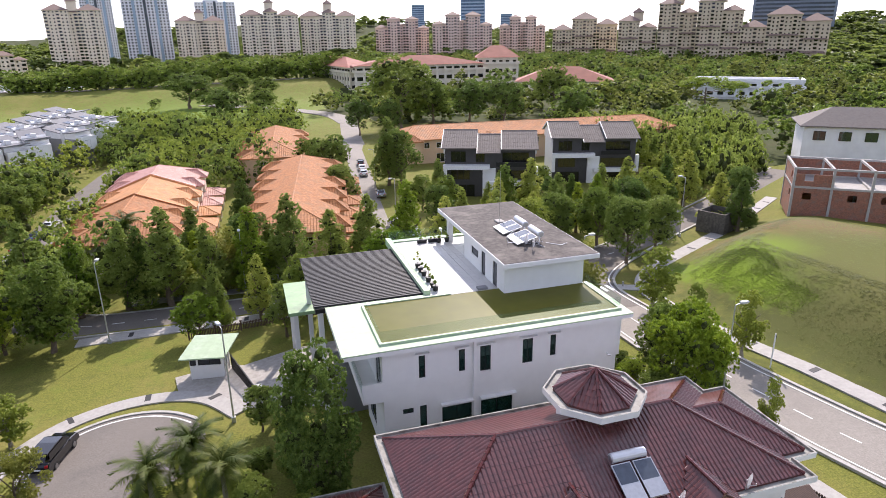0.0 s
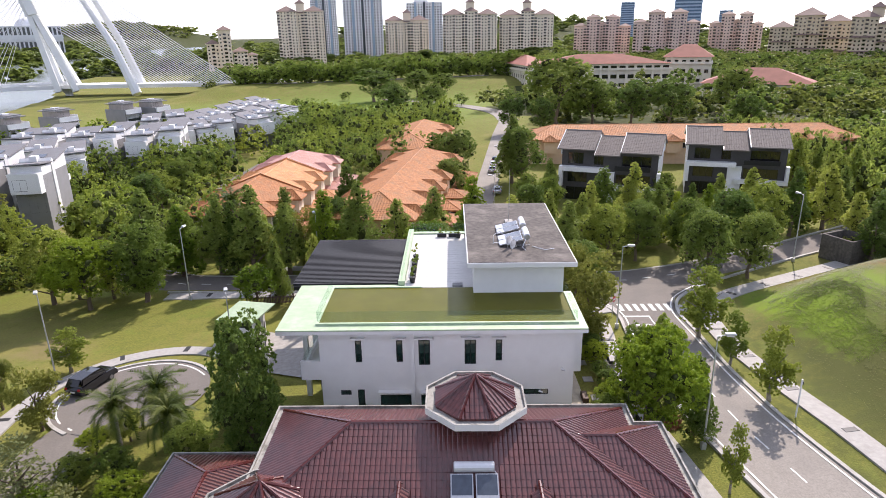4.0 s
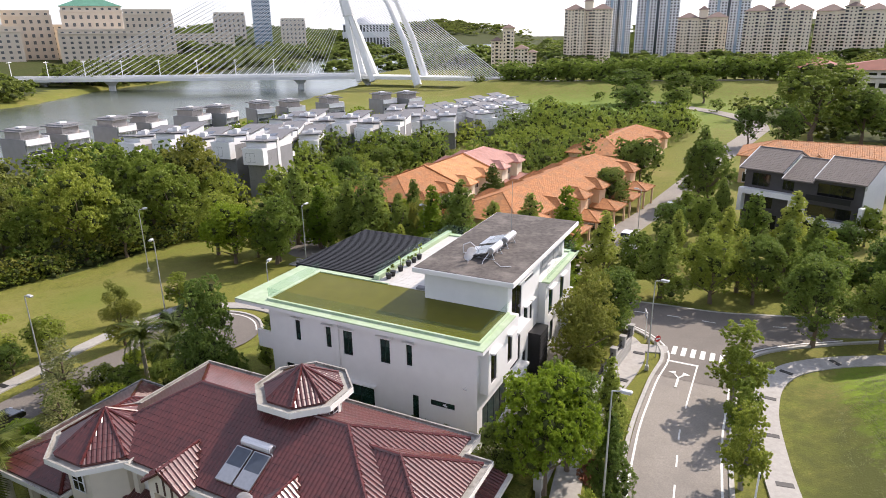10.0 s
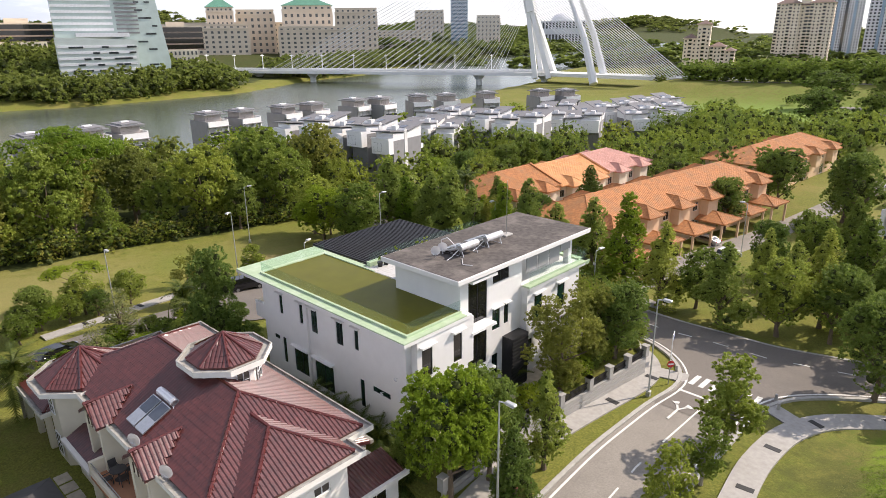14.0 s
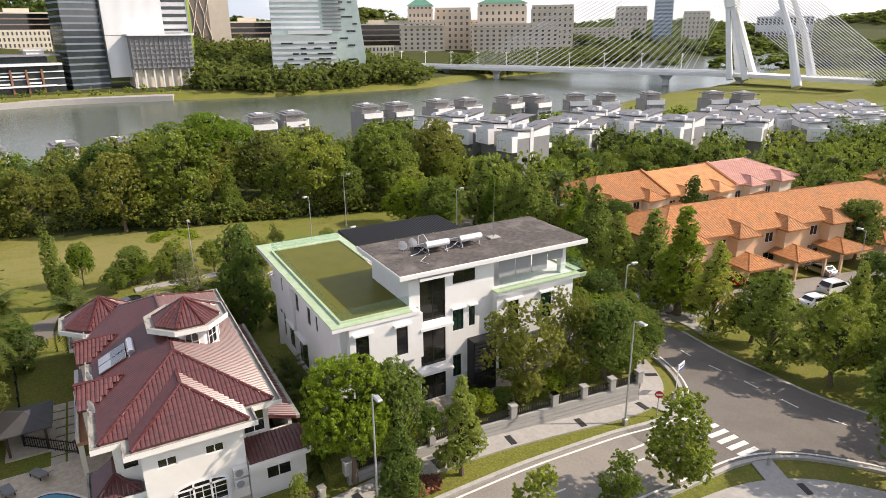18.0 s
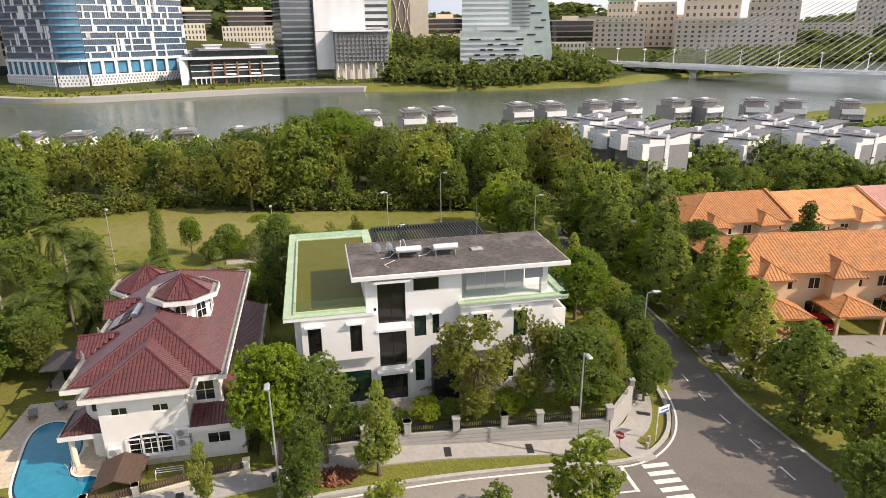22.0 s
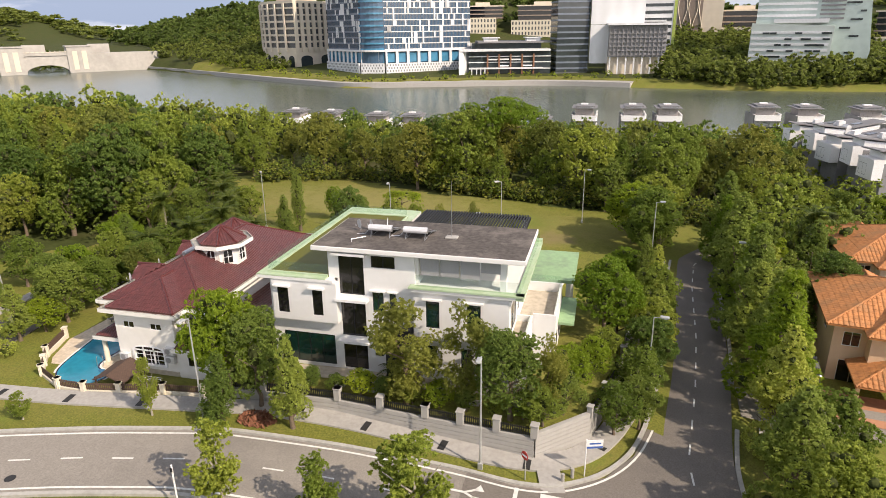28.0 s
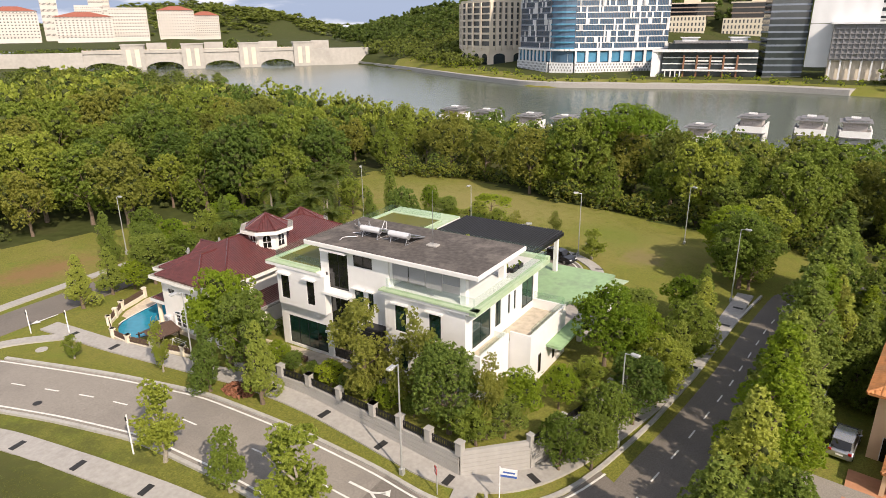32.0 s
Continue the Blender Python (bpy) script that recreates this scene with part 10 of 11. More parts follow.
# stone quay along the far shore
ql = [(float(np.interp(y, SHORE_Y, FAR_X)) - 2, y) for y in range(-440, 86, 12)]
tagged(ribbon("quay", ql, -2.0, 12.0, M_CONC, 3.2, 6.0, step=8, zfun=lambda x, y: np.full(np.shape(x), WATER)), "pale stone lakeside promenade", "quay", kind="structure")


# ---- trees ----
def protos():
    def add(key, *a, **k):
        PROTO[key] = (make_tree(*a, **k), a[3])
    add("round1", "tree", "broadleaf tree with a dense round crown", "round", 9, 3.6, 0.9, M_LEAF, 11, 14000, 0.15, core_k=0.5)
    add("round2", "tree", "dark broadleaf tree with a full crown", "round", 11, 4.4, 1.2, M_LEAFD, 12, 15000, 0.175, core_k=0.5)
    add("bright", "tree", "bright green round-headed tree", "round", 7, 3.2, 0.6, M_LEAFL, 13, 14000, 0.13, core_k=0.5)
    add("cone1", "tree", "tall conical tree with pale green leaves", "cone", 11, 2.5, 0.7, M_LEAFP, 14, 13000, 0.145, core_k=0.5)
    add("cone2", "tree", "tall dark evergreen tree with a conical crown", "cone", 12, 3.3, 0.5, M_LEAFD, 15, 15000, 0.165, core_k=0.5)
    add("cone3", "tree", "slender conical tree with bright leaves", "cone", 10, 2.0, 0.6, M_LEAFL, 16, 11000, 0.135, core_k=0.5)
    add("oval", "tree", "broad dark evergreen tree with a rounded upright crown", "oval", 13, 3.8, 0.5, M_LEAFD, 26, 20000, 0.18, core_k=0.5)
    add("open1", "tree", "young tree with an airy crown", "open", 6, 2.0, 1.0, M_LEAF, 17, 8000, 0.13, bark=M_BARKP, core=False)
    add("open2", "tree", "loose-crowned tree with olive leaves", "open", 9, 3.4, 1.2, M_LEAFY, 18, 14000, 0.14, core=False)
    add("umb1", "tree", "spreading flat-topped tree with bright leaves", "umbrella", 12, 7.5, 5.5, M_LEAFL, 19, 16000, 0.16, flat=0.8, core_k=0.5)
    add("column", "tree", "narrow dark columnar tree on the lawn", "column", 9, 1.3, 0.3, M_LEAFD, 20, 9000, 0.10, core_k=0.5)
    add("wood1", "tree", "woodland tree with a lumpy green crown", "round", 11, 4.6, 1.4, M_LEAF, 21, 10000, 0.23, core_k=0.5)
    add("wood2", "tree", "woodland tree with an olive green crown", "round", 12, 5.0, 1.4, M_LEAFY, 22, 10000, 0.23, core_k=0.5)
    add("wood3", "tree", "dark woodland tree with a dense crown", "round", 12, 4.8, 1.2, M_LEAFD, 23, 10000, 0.23, core_k=0.5)
    add("wood4", "tree", "tall woodland tree with a broken crown", "cone", 14, 4.0, 1.2, M_LEAF, 24, 10000, 0.23, core_k=0.5)
    add("layer", "tree", "pale tiered tree with flat branches", "layered", 7, 2.4, 0.8, M_PALE, 25, 6500, 0.12, flat=1.5, core=False)


protos()


def forest(name, label, spots, seed, count=110, size=1.0, mat=None, kinds=("round", "round", "cone"), lobes=8, spread=1.0, core_n=(5, 3), core_k=0.52):
    """Far woods as one mesh: many small crowns."""
    rng = np.random.default_rng(seed)
    prot = []
    for k in kinds:
        for _ in range(2):
            lob = [(a, b, c, d * 1.25, e * 1.25) for a, b, c, d, e in crown_lobes(rng, k, 8.5, 4.8)[:lobes]] + [(0, 0, 4.0, 3.0, 3.4)]
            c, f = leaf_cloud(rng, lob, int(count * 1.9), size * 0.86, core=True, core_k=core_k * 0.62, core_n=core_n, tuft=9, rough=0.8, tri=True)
            prot.append((c, np.array([(g[0], g[i], g[i + 1]) for g in f for i in range(1, len(g) - 1)])))
    leaves = int(count * 1.9)
    co, fa, core, base = [], [], [], 0
    for x, y, h in spots:
        c, f = prot[rng.integers(len(prot))]
        a, s = rng.random() * 6.28, h / 9.0
        sa = math.sin(a) * s
        ca2 = math.cos(a) * s
        q = np.stack([(c[:, 0] * ca2 - c[:, 1] * sa) * spread + x, (c[:, 0] * sa + c[:, 1] * ca2) * spread + y, c[:, 2] * s + gz(x, y)], 1)
        co.append(q)
        fa.append(f + base)
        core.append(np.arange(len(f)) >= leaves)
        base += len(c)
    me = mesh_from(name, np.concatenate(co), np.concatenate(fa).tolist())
    # inner cores coloured dark so the gaps between leaves read as shaded
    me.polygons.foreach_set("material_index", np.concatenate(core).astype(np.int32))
    return tagged(mesh_part(name, me, [mat or M_FOREST, M_CORE_DARK]), label, "woodland", kind="stuff")


def inside(p, poly):
    x, y = p
    c = False
    for (x0, y0), (x1, y1) in zip(poly, poly[1:] + poly[:1]):
        if (y0 > y) != (y1 > y) and x < (x1 - x0) * (y - y0) / (y1 - y0) + x0:
            c = not c
    return c


TAKEN = []


def scatter(poly, n, gap, seed, hole=()):
    """Up to n random spots in a polygon, at least gap apart, outside the holes."""
    rng = np.random.default_rng(seed)
    xs, ys = [p[0] for p in poly], [p[1] for p in poly]
    out = []
    for _ in range(n * 12):
        p = (rng.uniform(min(xs), max(xs)), rng.uniform(min(ys), max(ys)))
        if inside(p, poly) and not any(inside(p, h) for h in hole) and all((p[0] - q[0]) ** 2 + (p[1] - q[1]) ** 2 > gap * gap for q in out):
            out.append(p)
            if len(out) >= n:
                break
    return out


# woods between the lawn and the lake
def wood_height(x, y):
    """The woods sink towards the lake and stand tallest in the south."""
    return min(16.0, max(5.5, 16 + 0.1 * (x + 50))) + 4 * float(smooth(-30, -80, y) * smooth(-125, -80, x))


VILLAS = [(-140, -50), (-124, -50), (-124, 50), (-110, 100), (-60, 105), (-60, 130), (-120, 130), (-150, 60)]
WOOD = sorted(scatter(W1, 520, 4.9, 31, [VILLAS]), key=lambda p: math.hypot(p[0] - 20, p[1] - 30))
for i, (x, y) in enumerate(WOOD[:104]):
    plant(("wood1", "wood2", "wood3", "wood1", "wood4", "wood2", "wood1")[i % 7], x, y, wood_height(x, y) * (0.62 + 0.11 * (i * 7 % 5)), wide=0.92)
for j, m in enumerate((M_LEAF, M_LEAFY, M_LEAFD)):
    forest("woodland", "mixed woodland between the lawn and the lake", [(x, y, wood_height(x, y) * (0.62 + 0.12 * (i * 7 % 5))) for i, (x, y) in enumerate(WOOD[104:]) if i % 3 == j], 50 + j, count=950, size=0.34, mat=m, lobes=16, spread=0.86)
forest("undergrowth", "low bushes under the woodland trees", [(x, y, 4.0 + (i % 3)) for i, (x, y) in enumerate(scatter(W1, 420, 5.4, 131, [VILLAS]))], 77, count=70, size=0.5, spread=1.2)
EDGE = [(-49, 34), (-48, 43), (-47.5, 52), (-47.5, 62), (-46.5, 69), (-43, 78), (-42.5, 84)]
EDGE2 = [(-52, -8), (-55, 2), (-58, 11), (-57, 24), (-50, 33)]
for j, m in enumerate((M_LEAF, M_LEAFD, M_LEAFY)):
    e = [(float(np.interp(k, range(len(L)), [p[0] for p in L])) - 1.5 + 0.9 * math.sin(k * 9.1), float(np.interp(k, range(len(L)), [p[1] for p in L])), 4.2 + 1.3 * math.sin(k * 7.3)) for L in (EDGE, EDGE2) for k in np.arange(0.1 * j, len(L) - 1, 0.3)]
    forest("undergrowth", "leafy bushes along the edge of the woods", e, 90 + j, count=500, size=0.30, mat=m, lobes=12, spread=1.2)
# garden trees between the lakeside villas
vt = [(x, y, 6.5 + i % 4) for i, (x, y) in enumerate(scatter([(-112, 100), (-60, 106), (-50, 150), (-40, 200), (-50, 262), (-100, 255), (-128, 190), (-132, 110)], 75, 7.0, 71))]
forest("garden_trees", "garden trees between the lakeside villas", vt, 72, count=420, size=0.42, lobes=12, mat=M_LEAF)
vt += [(-52 - 1.2 * (i % 3), 99 + 3.6 * i, 8.6 + i % 3) for i in range(8)] + [(-61 - 5.4 * i, 101.5 - 0.9 * i + i % 2, 8.4 + i % 3) for i in range(8)] + [(-52 - 4.6 * i, 126 + (i % 2) * 2.4, 8.0 + i % 3) for i in range(9)]
vh_ = [(x + 8.5 + 1.5 * (i % 3), y + dy, (8.2 if y > 56 else 5.6) + (i * 3 + k) % 3 * 0.8) for i, (x, y) in enumerate(SHORE) for k, dy in enumerate((-4.5, 0.5, 5.0))]
forest("garden_trees", "leafy garden trees before the lakeside villas", vh_, 172, count=520, size=0.36, lobes=12, mat=M_LEAFL, spread=1.15)
# trees close to the two houses: kind, x, y, height, width
NEAR = [("oval", 2.3, 35.0, 12.2, 0.76), ("bright", 30.0, 35.6, 8.8, 0.84), ("round2", 30.7, 38.6, 8.4, 0.86), ("round2", 27.0, 34.8, 5.0, 0.9), ("cone2", 33.7, 37.3, 6.4, 0.95), ("cone1", 32.5, 42.3, 7.9, 0.9),
        ("open2", 28.6, 50.0, 8.8, 1.0), ("open2", 28.2, 54.8, 8.4, 0.75), ("round2", 29.0, 58.2, 7.4, 1.05), ("open2", 28.0, 60.8, 6.4, 0.75), ("bright", 25.4, 62.0, 4.6, 0.95),
        ("round1", 26.2, 65.8, 4.8, 0.95), ("bright", 21.8, 63.8, 3.8, 0.9), ("round1", 21.4, 67.4, 5.8, 1.0), ("round2", 24.6, 67.6, 4.6, 1.0), ("round2", 17.2, 68.4, 6.4, 1.05), ("bright", 13.4, 64.6, 7.6, 0.95), ("bright", 8.6, 66.0, 7.2, 0.85), ("round1", 12.8, 69.2, 6.6, 1.0), ("round2", 53, 71.9, 8.6, 1.0), ("cone2", 71.0, 76.6, 8.6, 1.15), ("cone1", 72, 82.6, 9.0, 1.3), ("round2", 79, 86.6, 8.6, 1.0), ("round2", 2.0, 64.0, 6.2, 1.05), ("cone1", 8.6, 69.8, 7.0, 1.0), ("round1", 4.6, 69.4, 7.4, 0.95), ("cone1", -0.4, 70.0, 8.4, 1.0), ("cone2", -5.0, 69.2, 8.0, 0.8),
        ("open1", 41.5, 42.0, 6.4, 0.95), ("open1", 40.9, 48.3, 5.0, 1.0), ("open1", 40.5, 54.2, 7.2, 1.2), ("open1", 36.6, 21.6, 2.4, 1.3), ("open1", 33.8, 31.0, 5.0, 0.6),
        ("round2", 46.8, 69.4, 9.5, 1.0), ("round1", 36.8, 77.6, 8.6, 1.05), ("round2", 41.2, 79.6, 8.4, 1.0), ("cone1", 31.2, 76.8, 9.6, 1.35), ("round1", 27.5, 79.5, 7.5, 1.0), ("round2", 53.5, 80.5, 9.6, 1.0), ("round1", 60, 84.5, 10, 1.0), ("cone2", 68, 91.5, 11, 1.0), ("round1", 48, 79, 9.0, 1.0), ("cone1", 75, 95, 11, 1.2),
        ("round1", -22, 70.6, 10.6, 1.1), ("bright", -28, 68.5, 9.2, 1.1), ("round1", -34, 71, 10.2, 1.1), ("bright", -6.9, 66.9, 5.2, 1.15), ("cone1", -9.6, 81.4, 8.6, 1.0), ("open2", -4.5, 81.6, 8.8, 0.7), ("cone2", -14.0, 81.6, 10.5, 0.9), ("round1", -21.5, 81.4, 9.0, 0.9), ("cone2", -8.2, 87.6, 11.0, 1.0), ("cone1", -1.6, 82.0, 9.2, 1.0),
        ("open2", -16.8, 41.0, 5.6, 1.1), ("layer", -11.6, 31.2, 6.4, 1.2), ("layer", -6.2, 27.2, 5.6, 1.1), ("layer", -15.5, 33.0, 4.8, 1.0), ("open1", -20.5, 51.5, 4.4, 1.5), ("round1", -21.5, 36.0, 4.6, 1.1), ("round1", -23.0, 31.5, 4.8, 1.2), ("round2", -21.8, 26.0, 5.2, 1.2),
        ("column", -17.8, 18.0, 10.6, 1.0), ("bright", -25.5, 20.5, 5.6, 0.7), ("umb1", -26.5, 32.0, 5.2, 1.0), ("open2", -22.5, 44.6, 5.2, 0.8), ("umb1", -60, 42.2, 18.0, 0.82), ("round1", 0.8, 43.0, 3.2, 1.0), ("round2", -1.2, 46.0, 4.0, 1.0),
        ("cone1", 29.6, 10.8, 6.6, 1.15), ("cone1", 25.4, 9.6, 6.2, 1.15), ("round2", 20.5, 10.6, 6.6, 1.1), ("round1", 16.0, 10.6, 6.0, 1.1), ("round2", 10.5, 12.4, 6.4, 1.1), ("round1", 5.6, 11.2, 6.8, 1.1), ("cone2", -10.5, 19.5, 7.6, 0.8), ("round2", 0.4, 15.5, 5.6, 1.1), ("round1", -5.0, 9.5, 6.2, 1.1), ("round2", -12.5, 3.0, 7.2, 1.1), ("round1", -20, 8, 6.5, 1.1), ("round1", 13, -2.5, 6.4, 1.0), ("cone2", 19, -1.5, 7.4, 0.8), ("bright", 2.0, 2.2, 6.6, 1.0), ("layer", -1.6, 22.6, 4.4, 0.9),
        ("round1", 10.5, 8.4, 7.4, 0.9), ("bright", 15.2, 7.6, 6.8, 0.8), ("cone2", 6.8, 7.6, 8.4, 1.0), ("round2", 19.4, 8.2, 7.0, 0.9), ("open2", 12.6, 14.0, 6.6, 0.9), ("round1", 1.2, 31.8, 4.2, 0.9), ("round2", -1.8, 33.6, 4.6, 0.9)]
for k, x, y, hh, wd in NEAR:
    inside_plot = 24 < x < 30.6 and 35.5 < y < 62.6 or 12.5 < x < 25 and 60 < y < 65.5
    plant(k, x, y, hh, wide=wd, z=1.5 if inside_plot else None)
for i, (x, y, hh) in enumerate(((-21.9, 26.6, 3.6), (-21.7, 29.4, 3.4), (-21.4, 32.2, 3.2), (-19.6, 24.0, 3.4), (-10.6, 30.4, 2.4), (-9.8, 33.4, 2.8), (-8.6, 28.4, 2.6), (-6.8, 33.6, 3.2), (-5.0, 31.0, 3.0), (-4.4, 38.4, 2.8), (-6.6, 41.4, 2.6), (-8.6, 39.0, 2.8), (-10.4, 37.4, 2.2), (-2.6, 36.4, 3.0), (-3.2, 25.4, 2.6), (-5.6, 22.6, 2.8), (-7.8, 24.8, 2.6), (1.0, 38.6, 2.6), (-1.4, 40.2, 2.2), (-0.6, 12.6, 3.2), (3.6, 8.6, 4.0), (8.6, 9.4, 4.2), (12.6, 9.2, 4.4), (18.2, 9.0, 4.2), (23.0, 10.2, 3.6), (-12.6, 12.0, 3.4))):
    plant(("bright", "round1", "round2", "round1")[i % 4], x, y, hh, wide=1.35, label="dense garden shrub with glossy green leaves")
for i in range(11):
    plant(("round1", "bright", "round2")[i % 3], 28.3 + 0.04 * i, 37.6 + 2.15 * i, 1.7 + 0.3 * (i * 5 % 3), z=1.5, wide=1.3, label="low garden shrub inside the garden wall")
for i in range(9):
    plant(("bright", "round1")[i % 2], 8.2 + 1.45 * i, 81.8 - 0.18 * 1.45 * i, 1.6 + 0.2 * (i % 3), wide=1.1, label="hedge shrub along the white fence")
for k, x, y, hh, wd in (("round1", 29.2, 60.6, 3.4, 1.3), ("round2", 27.4, 61.9, 3.6, 1.3), ("round1", 17.8, 64.6, 3.0, 1.3)):
    plant(k, x, y, hh, z=1.5, wide=wd, label="dense garden shrub in the corner of the plot")
# trees along both sides of the northern road
for i in range(11):
    x = 24 - i * 5.0
    plant(("cone1", "cone3", "cone1", "cone1")[i % 4], x, 77.6 + 0.055 * (24 - x) + (i % 3) * 0.5, 10.6 + 1.3 * (i * 5 % 3), wide=1.15 + 0.1 * (i % 2))
for i in (5, 6, 7, 8):
    x = 25 - i * 4.7
    plant(("cone1", "cone3", "cone2")[i % 3], x, 82.8 + 0.04 * (25 - x), 8.6 + (i * 3 % 3), wide=1.1)
for i in range(3, 6):
    plant(("round1", "cone1", "round2")[i % 3], -8.5 - i * 4.6, 71.0 + 0.28 * i, 7.4 + (i * 3 % 3))
WEST = scatter([(-36, 86), (-24, 84), (-20, 92), (-30, 150), (-44, 165), (-60, 140)], 40, 4.8, 35)
for k, x, y, hh in (("cone2", -1.5, 104, 11.5), ("round2", -1, 87.5, 9), ("round2", 16.2, 118, 9.5), ("cone2", 29.6, 137, 15.5), ("round2", 31.5, 134, 13), ("wood3", 17.5, 141, 12), ("wood1", 14, 147, 11), ("round1", 30.5, 112, 7), ("round1", 33, 106, 7.5), ("cone2", 35, 117, 9), ("round2", 29, 98, 7.5), ("cone1", 31, 91, 8.5), ("wood1", 56, 115, 6.5), ("wood3", 52, 104, 6), ("cone2", 46, 108, 5.5), ("cone1", 40, 103, 6.5), ("cone2", 58, 106, 6)):
    plant(k, x, y, hh)
# slim trees beyond the junction
SLIM = []
for i, (x, y) in enumerate(scatter([(44, 82), (62, 90), (112, 120), (126, 160), (100, 190), (84, 140), (80, 112), (60, 100), (36, 98), (32, 84)], 95, 4.4, 36, [[(38, 97), (76, 97), (90, 122), (60, 132), (36, 122)]])):
    SLIM.append((x, y, 8.5 + (i * 7 % 4)))
SLIM.sort(key=lambda p: math.hypot(p[0] - 45, p[1] - 75))
for i, (x, y, hh) in enumerate(SLIM[:34]):
    plant(("cone1", "cone1", "cone3", "cone1", "wood4")[i % 5], x, y, hh, wide=1.15)
SLIM += [(x, y, 8.5 + i % 4) for i, (x, y) in enumerate(scatter([(84, 98), (92, 104), (112, 118), (136, 148), (150, 178), (132, 172), (108, 142), (92, 120)], 70, 4.6, 236))]
forest("tree_belt", "belt of slim pale green trees", SLIM[34:], 61, count=700, size=0.34, mat=M_LEAFP, kinds=("cone", "cone"), lobes=20, spread=0.72)
for k, x, y, hh, wd in (("round1", -43.5, 97.5, 8.6, 1.2), ("round2", -46, 101.5, 7.6, 1.1), ("bright", -43.5, 108.5, 8.4, 1.25), ("round1", -44.5, 114.0, 8.0, 1.2), ("round2", -44, 121, 8.8, 1.25), ("round1", -45, 128, 8.4, 1.2), ("round2", -44, 136, 8.6, 1.2), ("round1", -44, 143, 8.8, 1.2), ("round2", -45, 150, 9.2, 1.25)):
    plant(k, x, y, hh, wide=wd)
plant('umb1', 165, 203, 15, wide=1.5)
WEST += scatter([(-30, 178), (-2, 196), (16, 206), (16, 250), (-12, 244), (-44, 264), (-50, 240)], 70, 5.2, 137)
WEST += scatter([(-34, 150), (-8, 148), (8, 150), (10, 190), (-20, 178), (-50, 172), (-62, 150)], 50, 5.4, 37)
WEST += scatter([(-118, 95), (-72, 113), (-62, 130), (-60, 165), (-72, 168), (-90, 130), (-118, 112)], 40, 5.6, 38)
WEST = [p for p in WEST if not (95 < p[1] < 200 and -42 < p[0] < -28)]
for j, m in enumerate((M_LEAF, M_LEAFD)):
    forest("woodland", "dense trees behind the terraces", [(x, y, 7.5 + 1.1 * (i * 7 % 5)) for i, (x, y) in enumerate(WEST) if i % 2 == j], 63 + j, count=1000, size=0.3, mat=m, lobes=16, spread=0.92)
for x, y, hh, wd in ((53, 222, 25, 1.25), (-24, 340, 17, 1.9), (-2, 352, 15, 1.5), (12, 340, 13, 1.5), (122, 241, 19, 1.2), (134, 246, 13, 1.2), (104, 190, 14, 1.0), (66, 226, 17, 1.2), (78, 220, 16, 1.2), (90, 216, 16, 1.2), (-8, 262, 15, 1.4), (8, 268, 13, 1.2), (36, 210, 12, 1), (45, 205, 12, 1)):
    plant("wood3", x, y, hh, wide=wd, label="large dark tree with a broad dense crown")
# wide woods out to the horizon
spots = scatter(SCHOOL_WOOD, 900, 8.0, 41, [LAWN, BANK, [(36, 330), (140, 322), (175, 360), (170, 400), (72, 380), (66, 450), (36, 450)], [(130, 270), (175, 262), (180, 310), (135, 320)], [(140, 150), (185, 150), (190, 215), (160, 215)], [(190, 225), (245, 215), (250, 265), (205, 270)]])
for j, m in enumerate((M_FOREST, M_LEAFD)):
    forest("woodland", "dense green trees round the school and towers", [(x, y, 6.5 + 1.7 * (i * 7 % 6)) for i, (x, y) in enumerate(spots) if i % 2 == j], 5 + 20 * j, count=460, size=0.52, lobes=12, spread=1.3, mat=m)
spots = scatter(EAST_WOOD, 420, 12, 42)
forest("woodland", "green trees beyond the housing estate", [(x, y, 12 + (i * 5 % 5)) for i, (x, y) in enumerate(spots)], 6, count=50, size=1.6, lobes=6, spread=1.4)
rw = np.random.default_rng(7)
spots = [(float(np.interp(y, SHORE_Y, FAR_X)) - 8 - dx, y) for y, dx in rw.uniform((95, 0), (300, 300), (720, 2)).tolist()]
spots += [(float(np.interp(y, SHORE_Y, FAR_X)) - 6 - dx, y) for y, dx in rw.uniform((285, 0), (780, 60), (640, 2)).tolist()]
spots += [(float(np.interp(y, SHORE_Y, FAR_X)) - 14 - dx, y) for y, dx in rw.uniform((-420, 0), (-215, 220), (330, 2)).tolist()]
spots = [(x, y) for x, y in spots if not (y > 262 and abs((x + 560) * 0.399 - (y - 289) * 0.917) < 16) and not (x > -560 + (y - 289) * 2.3 - 10 and 262 < y < 440 and x > -560)]
forest("woodland", "parkland trees on the far shore of the lake", [(float(x), y, (12 if y > 290 else 12 if y > 95 else 9) + (i * 5 % 8)) for i, (x, y) in enumerate(spots)], 8, count=190, size=0.75, spread=1.25)
spots = scatter([(-660, -330), (-690, 300), (-900, 700), (-1700, 600), (-1700, -300), (-1500, -1000), (-900, -760), (-640, -470)], 2000, 11.5, 43)
forest("woodland", "wooded hills behind the lakeside city", [(x, y, 17 + (i * 5 % 9)) for i, (x, y) in enumerate(spots)], 9, count=90, size=1.35, lobes=6, spread=1.4)
spots = scatter([(-290, -420), (-255, -310), (-178, -200), (-130, -230), (-60, -170), (0, -300), (-100, -500), (-280, -480)], 260, 9, 44)
forest("woodland", "thick woods on the southern shore", [(x, y, 7 + (i * 5 % 5)) for i, (x, y) in enumerate(spots) if x > np.interp(y, SHORE_Y, NEAR_X) + 6], 10, count=420, size=0.5, lobes=10, spread=1.3)
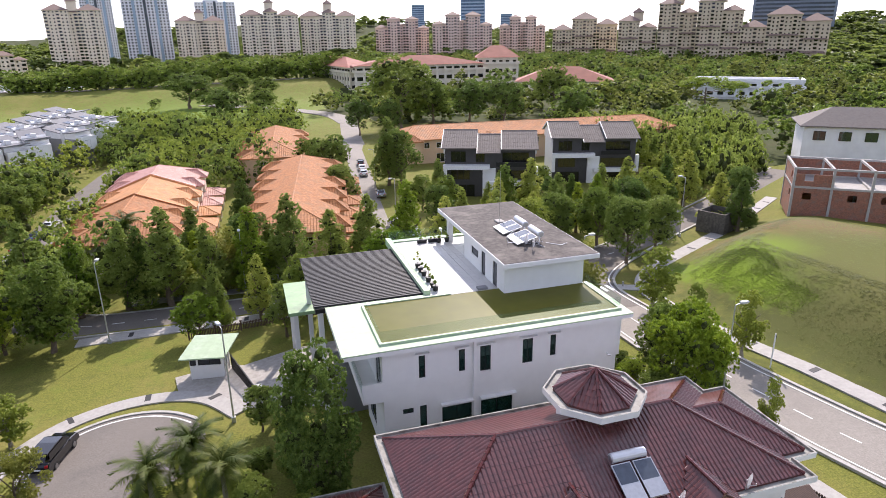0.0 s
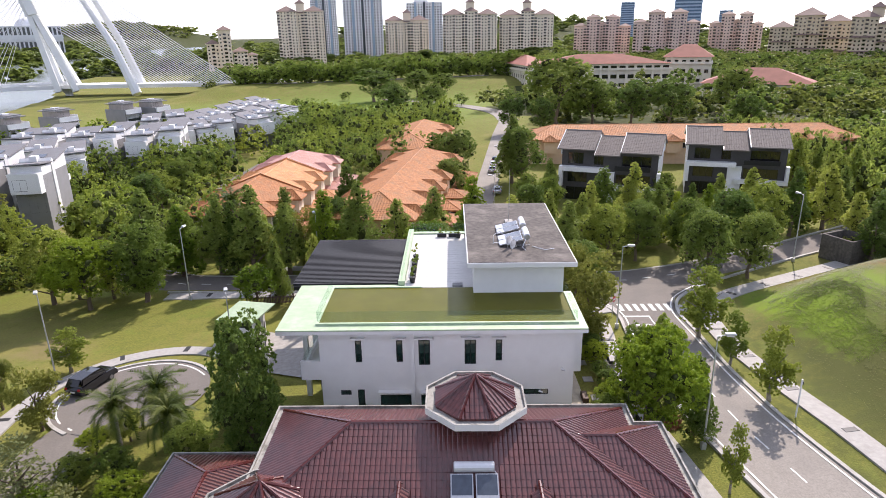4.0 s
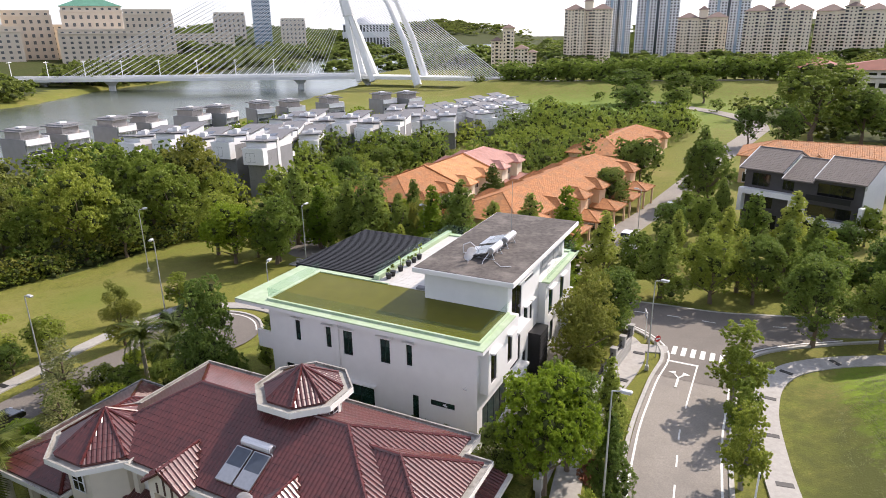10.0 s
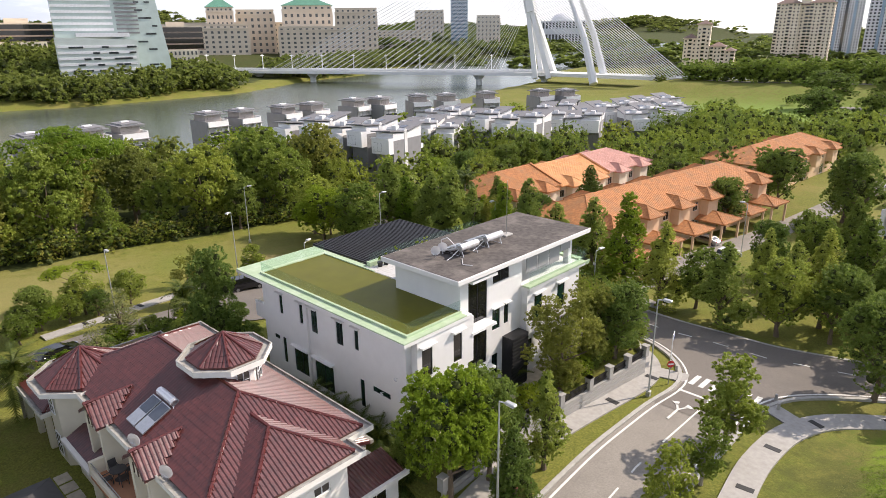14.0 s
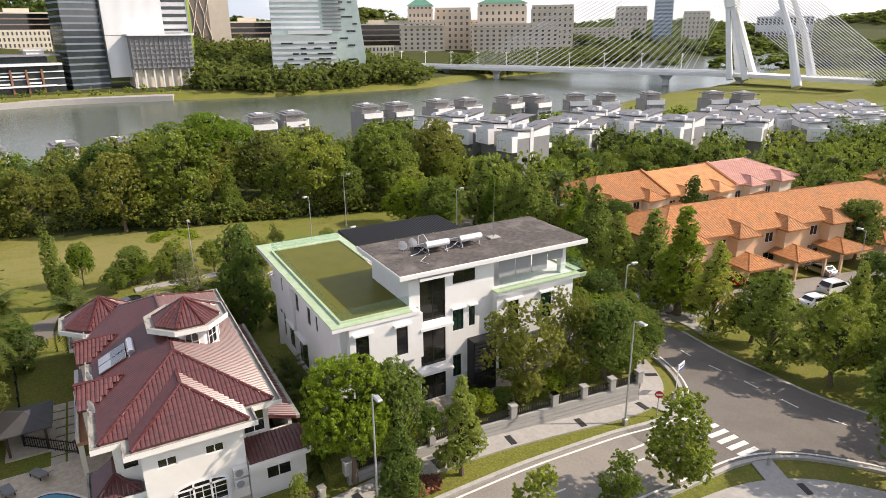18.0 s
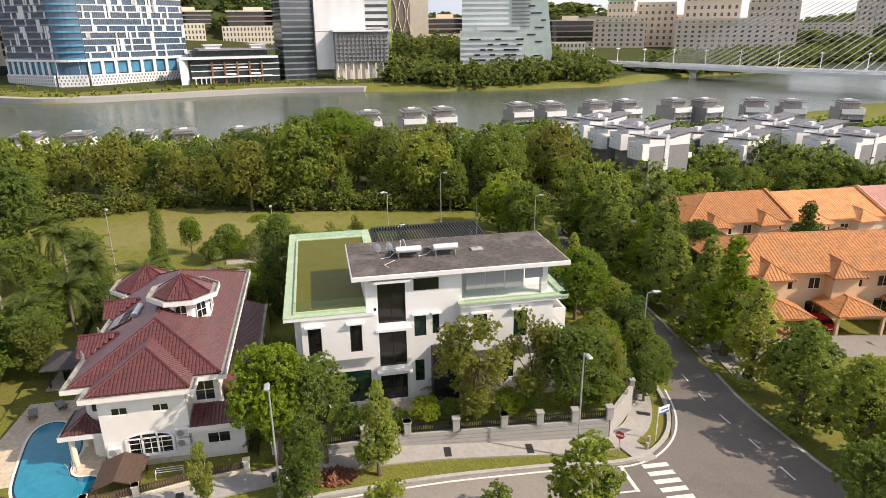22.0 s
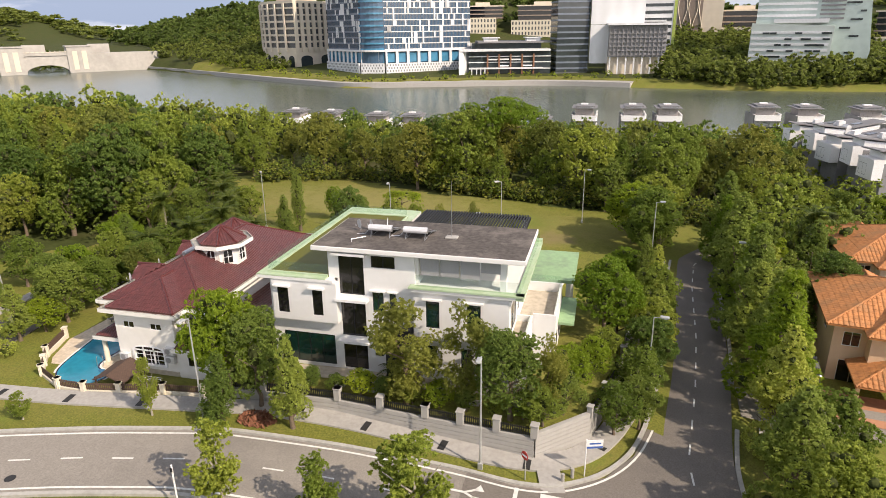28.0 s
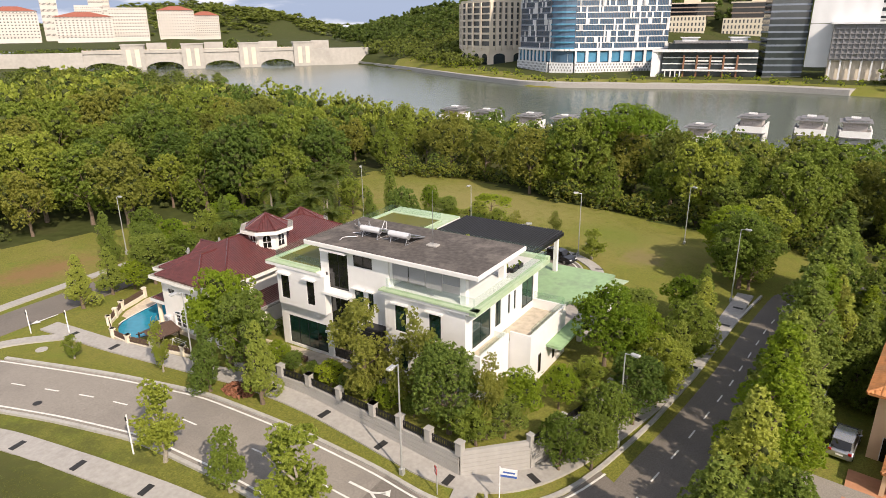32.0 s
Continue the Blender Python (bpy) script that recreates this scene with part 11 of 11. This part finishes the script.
spots = scatter([(-560, -360), (-640, -480), (-830, -640), (-1050, -620), (-950, -240), (-690, -230)], 520, 9, 47)
forest("woodland", "wooded slope beside the stone bridge", [(x, y, 13 + (i * 5 % 6)) for i, (x, y) in enumerate(spots)], 12, count=60, size=1.3, lobes=4, spread=1.4)
spots = scatter([(-300, -640), (-560, -500), (-640, -700), (-560, -900), (-430, -1000), (-330, -820)], 240, 11, 147)
forest("woodland", "trees between the stone bridge and the hillside buildings", [(x, y, 15 + (i * 5 % 9)) for i, (x, y) in enumerate(spots)], 148, count=120, size=0.9, spread=1.3)
row = [(-118 + 5.2 * i, 404 - 0.12 * (-118 + 5.2 * i) + 2 * math.sin(i * 2.3), 12.0 + i * 7 % 4) for i in range(36)]
forest("tree_row", "row of roadside trees on the embankment", row, 81, count=900, size=0.42, mat=M_LEAF, lobes=12, spread=1.25)
row = [(-66.7, 346.7, 4.5), (-41, 352.9, 5.5), (2, 322, 6), (-98, 352, 3.5), (20, 300, 6)]
forest("lawn_shrubs", "round shrubs on the far lawn", row, 82, count=800, size=0.4, mat=M_LEAFD, lobes=14, spread=1.3)
spots = scatter([(-720, 720), (-640, 900), (-760, 1700), (-1700, 1700), (-1600, 900), (-1000, 640)], 620, 20, 83)
forest("woodland", "distant woods north of the lake", [(x, y, 20 + i % 7) for i, (x, y) in enumerate(spots)], 84, count=100, size=1.4, lobes=6, spread=2.2)
hl_ = []
for cx, cy, rx_, ry_, n in ((-1530, 3130, 420, 300, 150), (-1640, -1880, 330, 300, 150), (-2000, -2650, 700, 500, 170), (-2260, 940, 330, 300, 100)):
    p = rw.normal(size=(n, 2)) * 0.55
    hl_ += [(cx + rx_ * u, cy + ry_ * v, 20.0 + 6 * (i % 3)) for i, (u, v) in enumerate(p.tolist())]
forest("woodland", "trees over the distant hills", hl_, 184, count=60, size=1.5, lobes=6, spread=2.6)
# yellow-green shrubs along the quay
spots = [(float(np.interp(y, SHORE_Y, FAR_X)) - 9 - (i % 3) * 4, float(y), 5.0 + i % 3) for i, y in enumerate(np.arange(-300, 85, 9.5))]
q = forest("clipped_shrubs", "clipped yellow-green shrubs on the lake promenade", spots, 66, count=160, size=0.5, mat=M_LEAFL, lobes=5, spread=1.2)
# thin far belts of trees to the horizon
rw = np.random.default_rng(17)
spots = []
for r0, r1, n in ((420, 800, 500), (800, 1500, 700), (1500, 2600, 700)):
    a, r = rw.uniform(0.15, 2.6, n), rw.uniform(r0, r1, n)
    spots += [(float(p * math.cos(b)), float(p * math.sin(b)), 11 + 0.006 * float(p)) for b, p in zip(a, r) if p * math.cos(b) > -500 and wooded(p * math.cos(b), p * math.sin(b)) and not inside((p * math.cos(b), p * math.sin(b)), SCHOOL_WOOD)]
forest("woodland", "distant tree belts towards the horizon", spots, 67, count=110, size=1.5, lobes=8, spread=2.4)
# rough grass on the mound and the lawn beside the lane
def rough_grass(label, x0, x1, y0, y1, n, size, seed, ok, blade):
    rng = np.random.default_rng(seed)
    x, y = rng.uniform(x0, x1, n), rng.uniform(y0, y1, n)
    clump = np.sin(x * 0.9 + 1.7 * np.sin(y * 0.5)) + np.sin(y * 1.1 + 1.3 * np.sin(x * 0.6)) + rng.normal(size=n) * 0.8
    keep = (clump > -1.2) & ok(x, y)
    x, y = x[keep], y[keep]
    z = land(x, y) - 0.02
    s = size * rng.uniform(0.5, 1.3, len(x))
    co, fa = [], []
    for k in range(3):
        a = rng.uniform(0, 6.28, len(x))
        lean = rng.uniform(1.5, 3.2, len(x)) * s
        ca, sa = np.cos(a), np.sin(a)
        w = 0.35 * s
        co.append(np.stack([np.stack([x - sa * w, y + ca * w, z], 1), np.stack([x + sa * w, y - ca * w, z], 1), np.stack([x + ca * lean, y + sa * lean, z + s * 0.3], 1)], 1).reshape(-1, 3))
    n3 = len(x) * 3
    tri = np.arange(n3 * 3).reshape(-1, 3).tolist()
    return tagged(mesh_part("grass_tufts", mesh_from("grass_tufts", np.concatenate(co), tri), blade), label, "grass", kind="stuff")


M_LUSH = leaf("lush_grass_blade", (0.22, 0.32, 0.02), (0.36, 0.46, 0.05), 0.8)
M_BLADE = leaf("grass_blade", (0.13, 0.15, 0.03), (0.25, 0.26, 0.06), 0.5)
rough_grass("rough tufted grass over the mound", 47, 88, 10, 76, 110000, 0.085, 201, lambda x, y: (y - 0.55 * (x - 50) < 65) & (x > 46.4 + 0.12 * np.maximum(0, 40 - y)) & ~in_poly(x, y, [(78, 76), (105, 55), (115, 70), (90, 95)]), M_BLADE)
rough_grass("tufted dry grass on the western lawn", -50, -23, 0, 68, 30000, 0.085, 202, lambda x, y: ~wooded(x, y), M_BLADE)
rough_grass("tall bright grass along the shoulder of the mound", 47, 58, 44, 63, 18000, 0.085, 203, lambda x, y: in_poly(x, y, [(48.4, 57), (50.5, 61.5), (54.5, 60), (56.5, 56), (53.5, 50), (53, 45), (50.2, 45), (49.8, 51)]), M_LUSH)
for key, (root, _) in PROTO.items():
    for o in (*root.children_recursive, root):
        bpy.data.objects.remove(o)
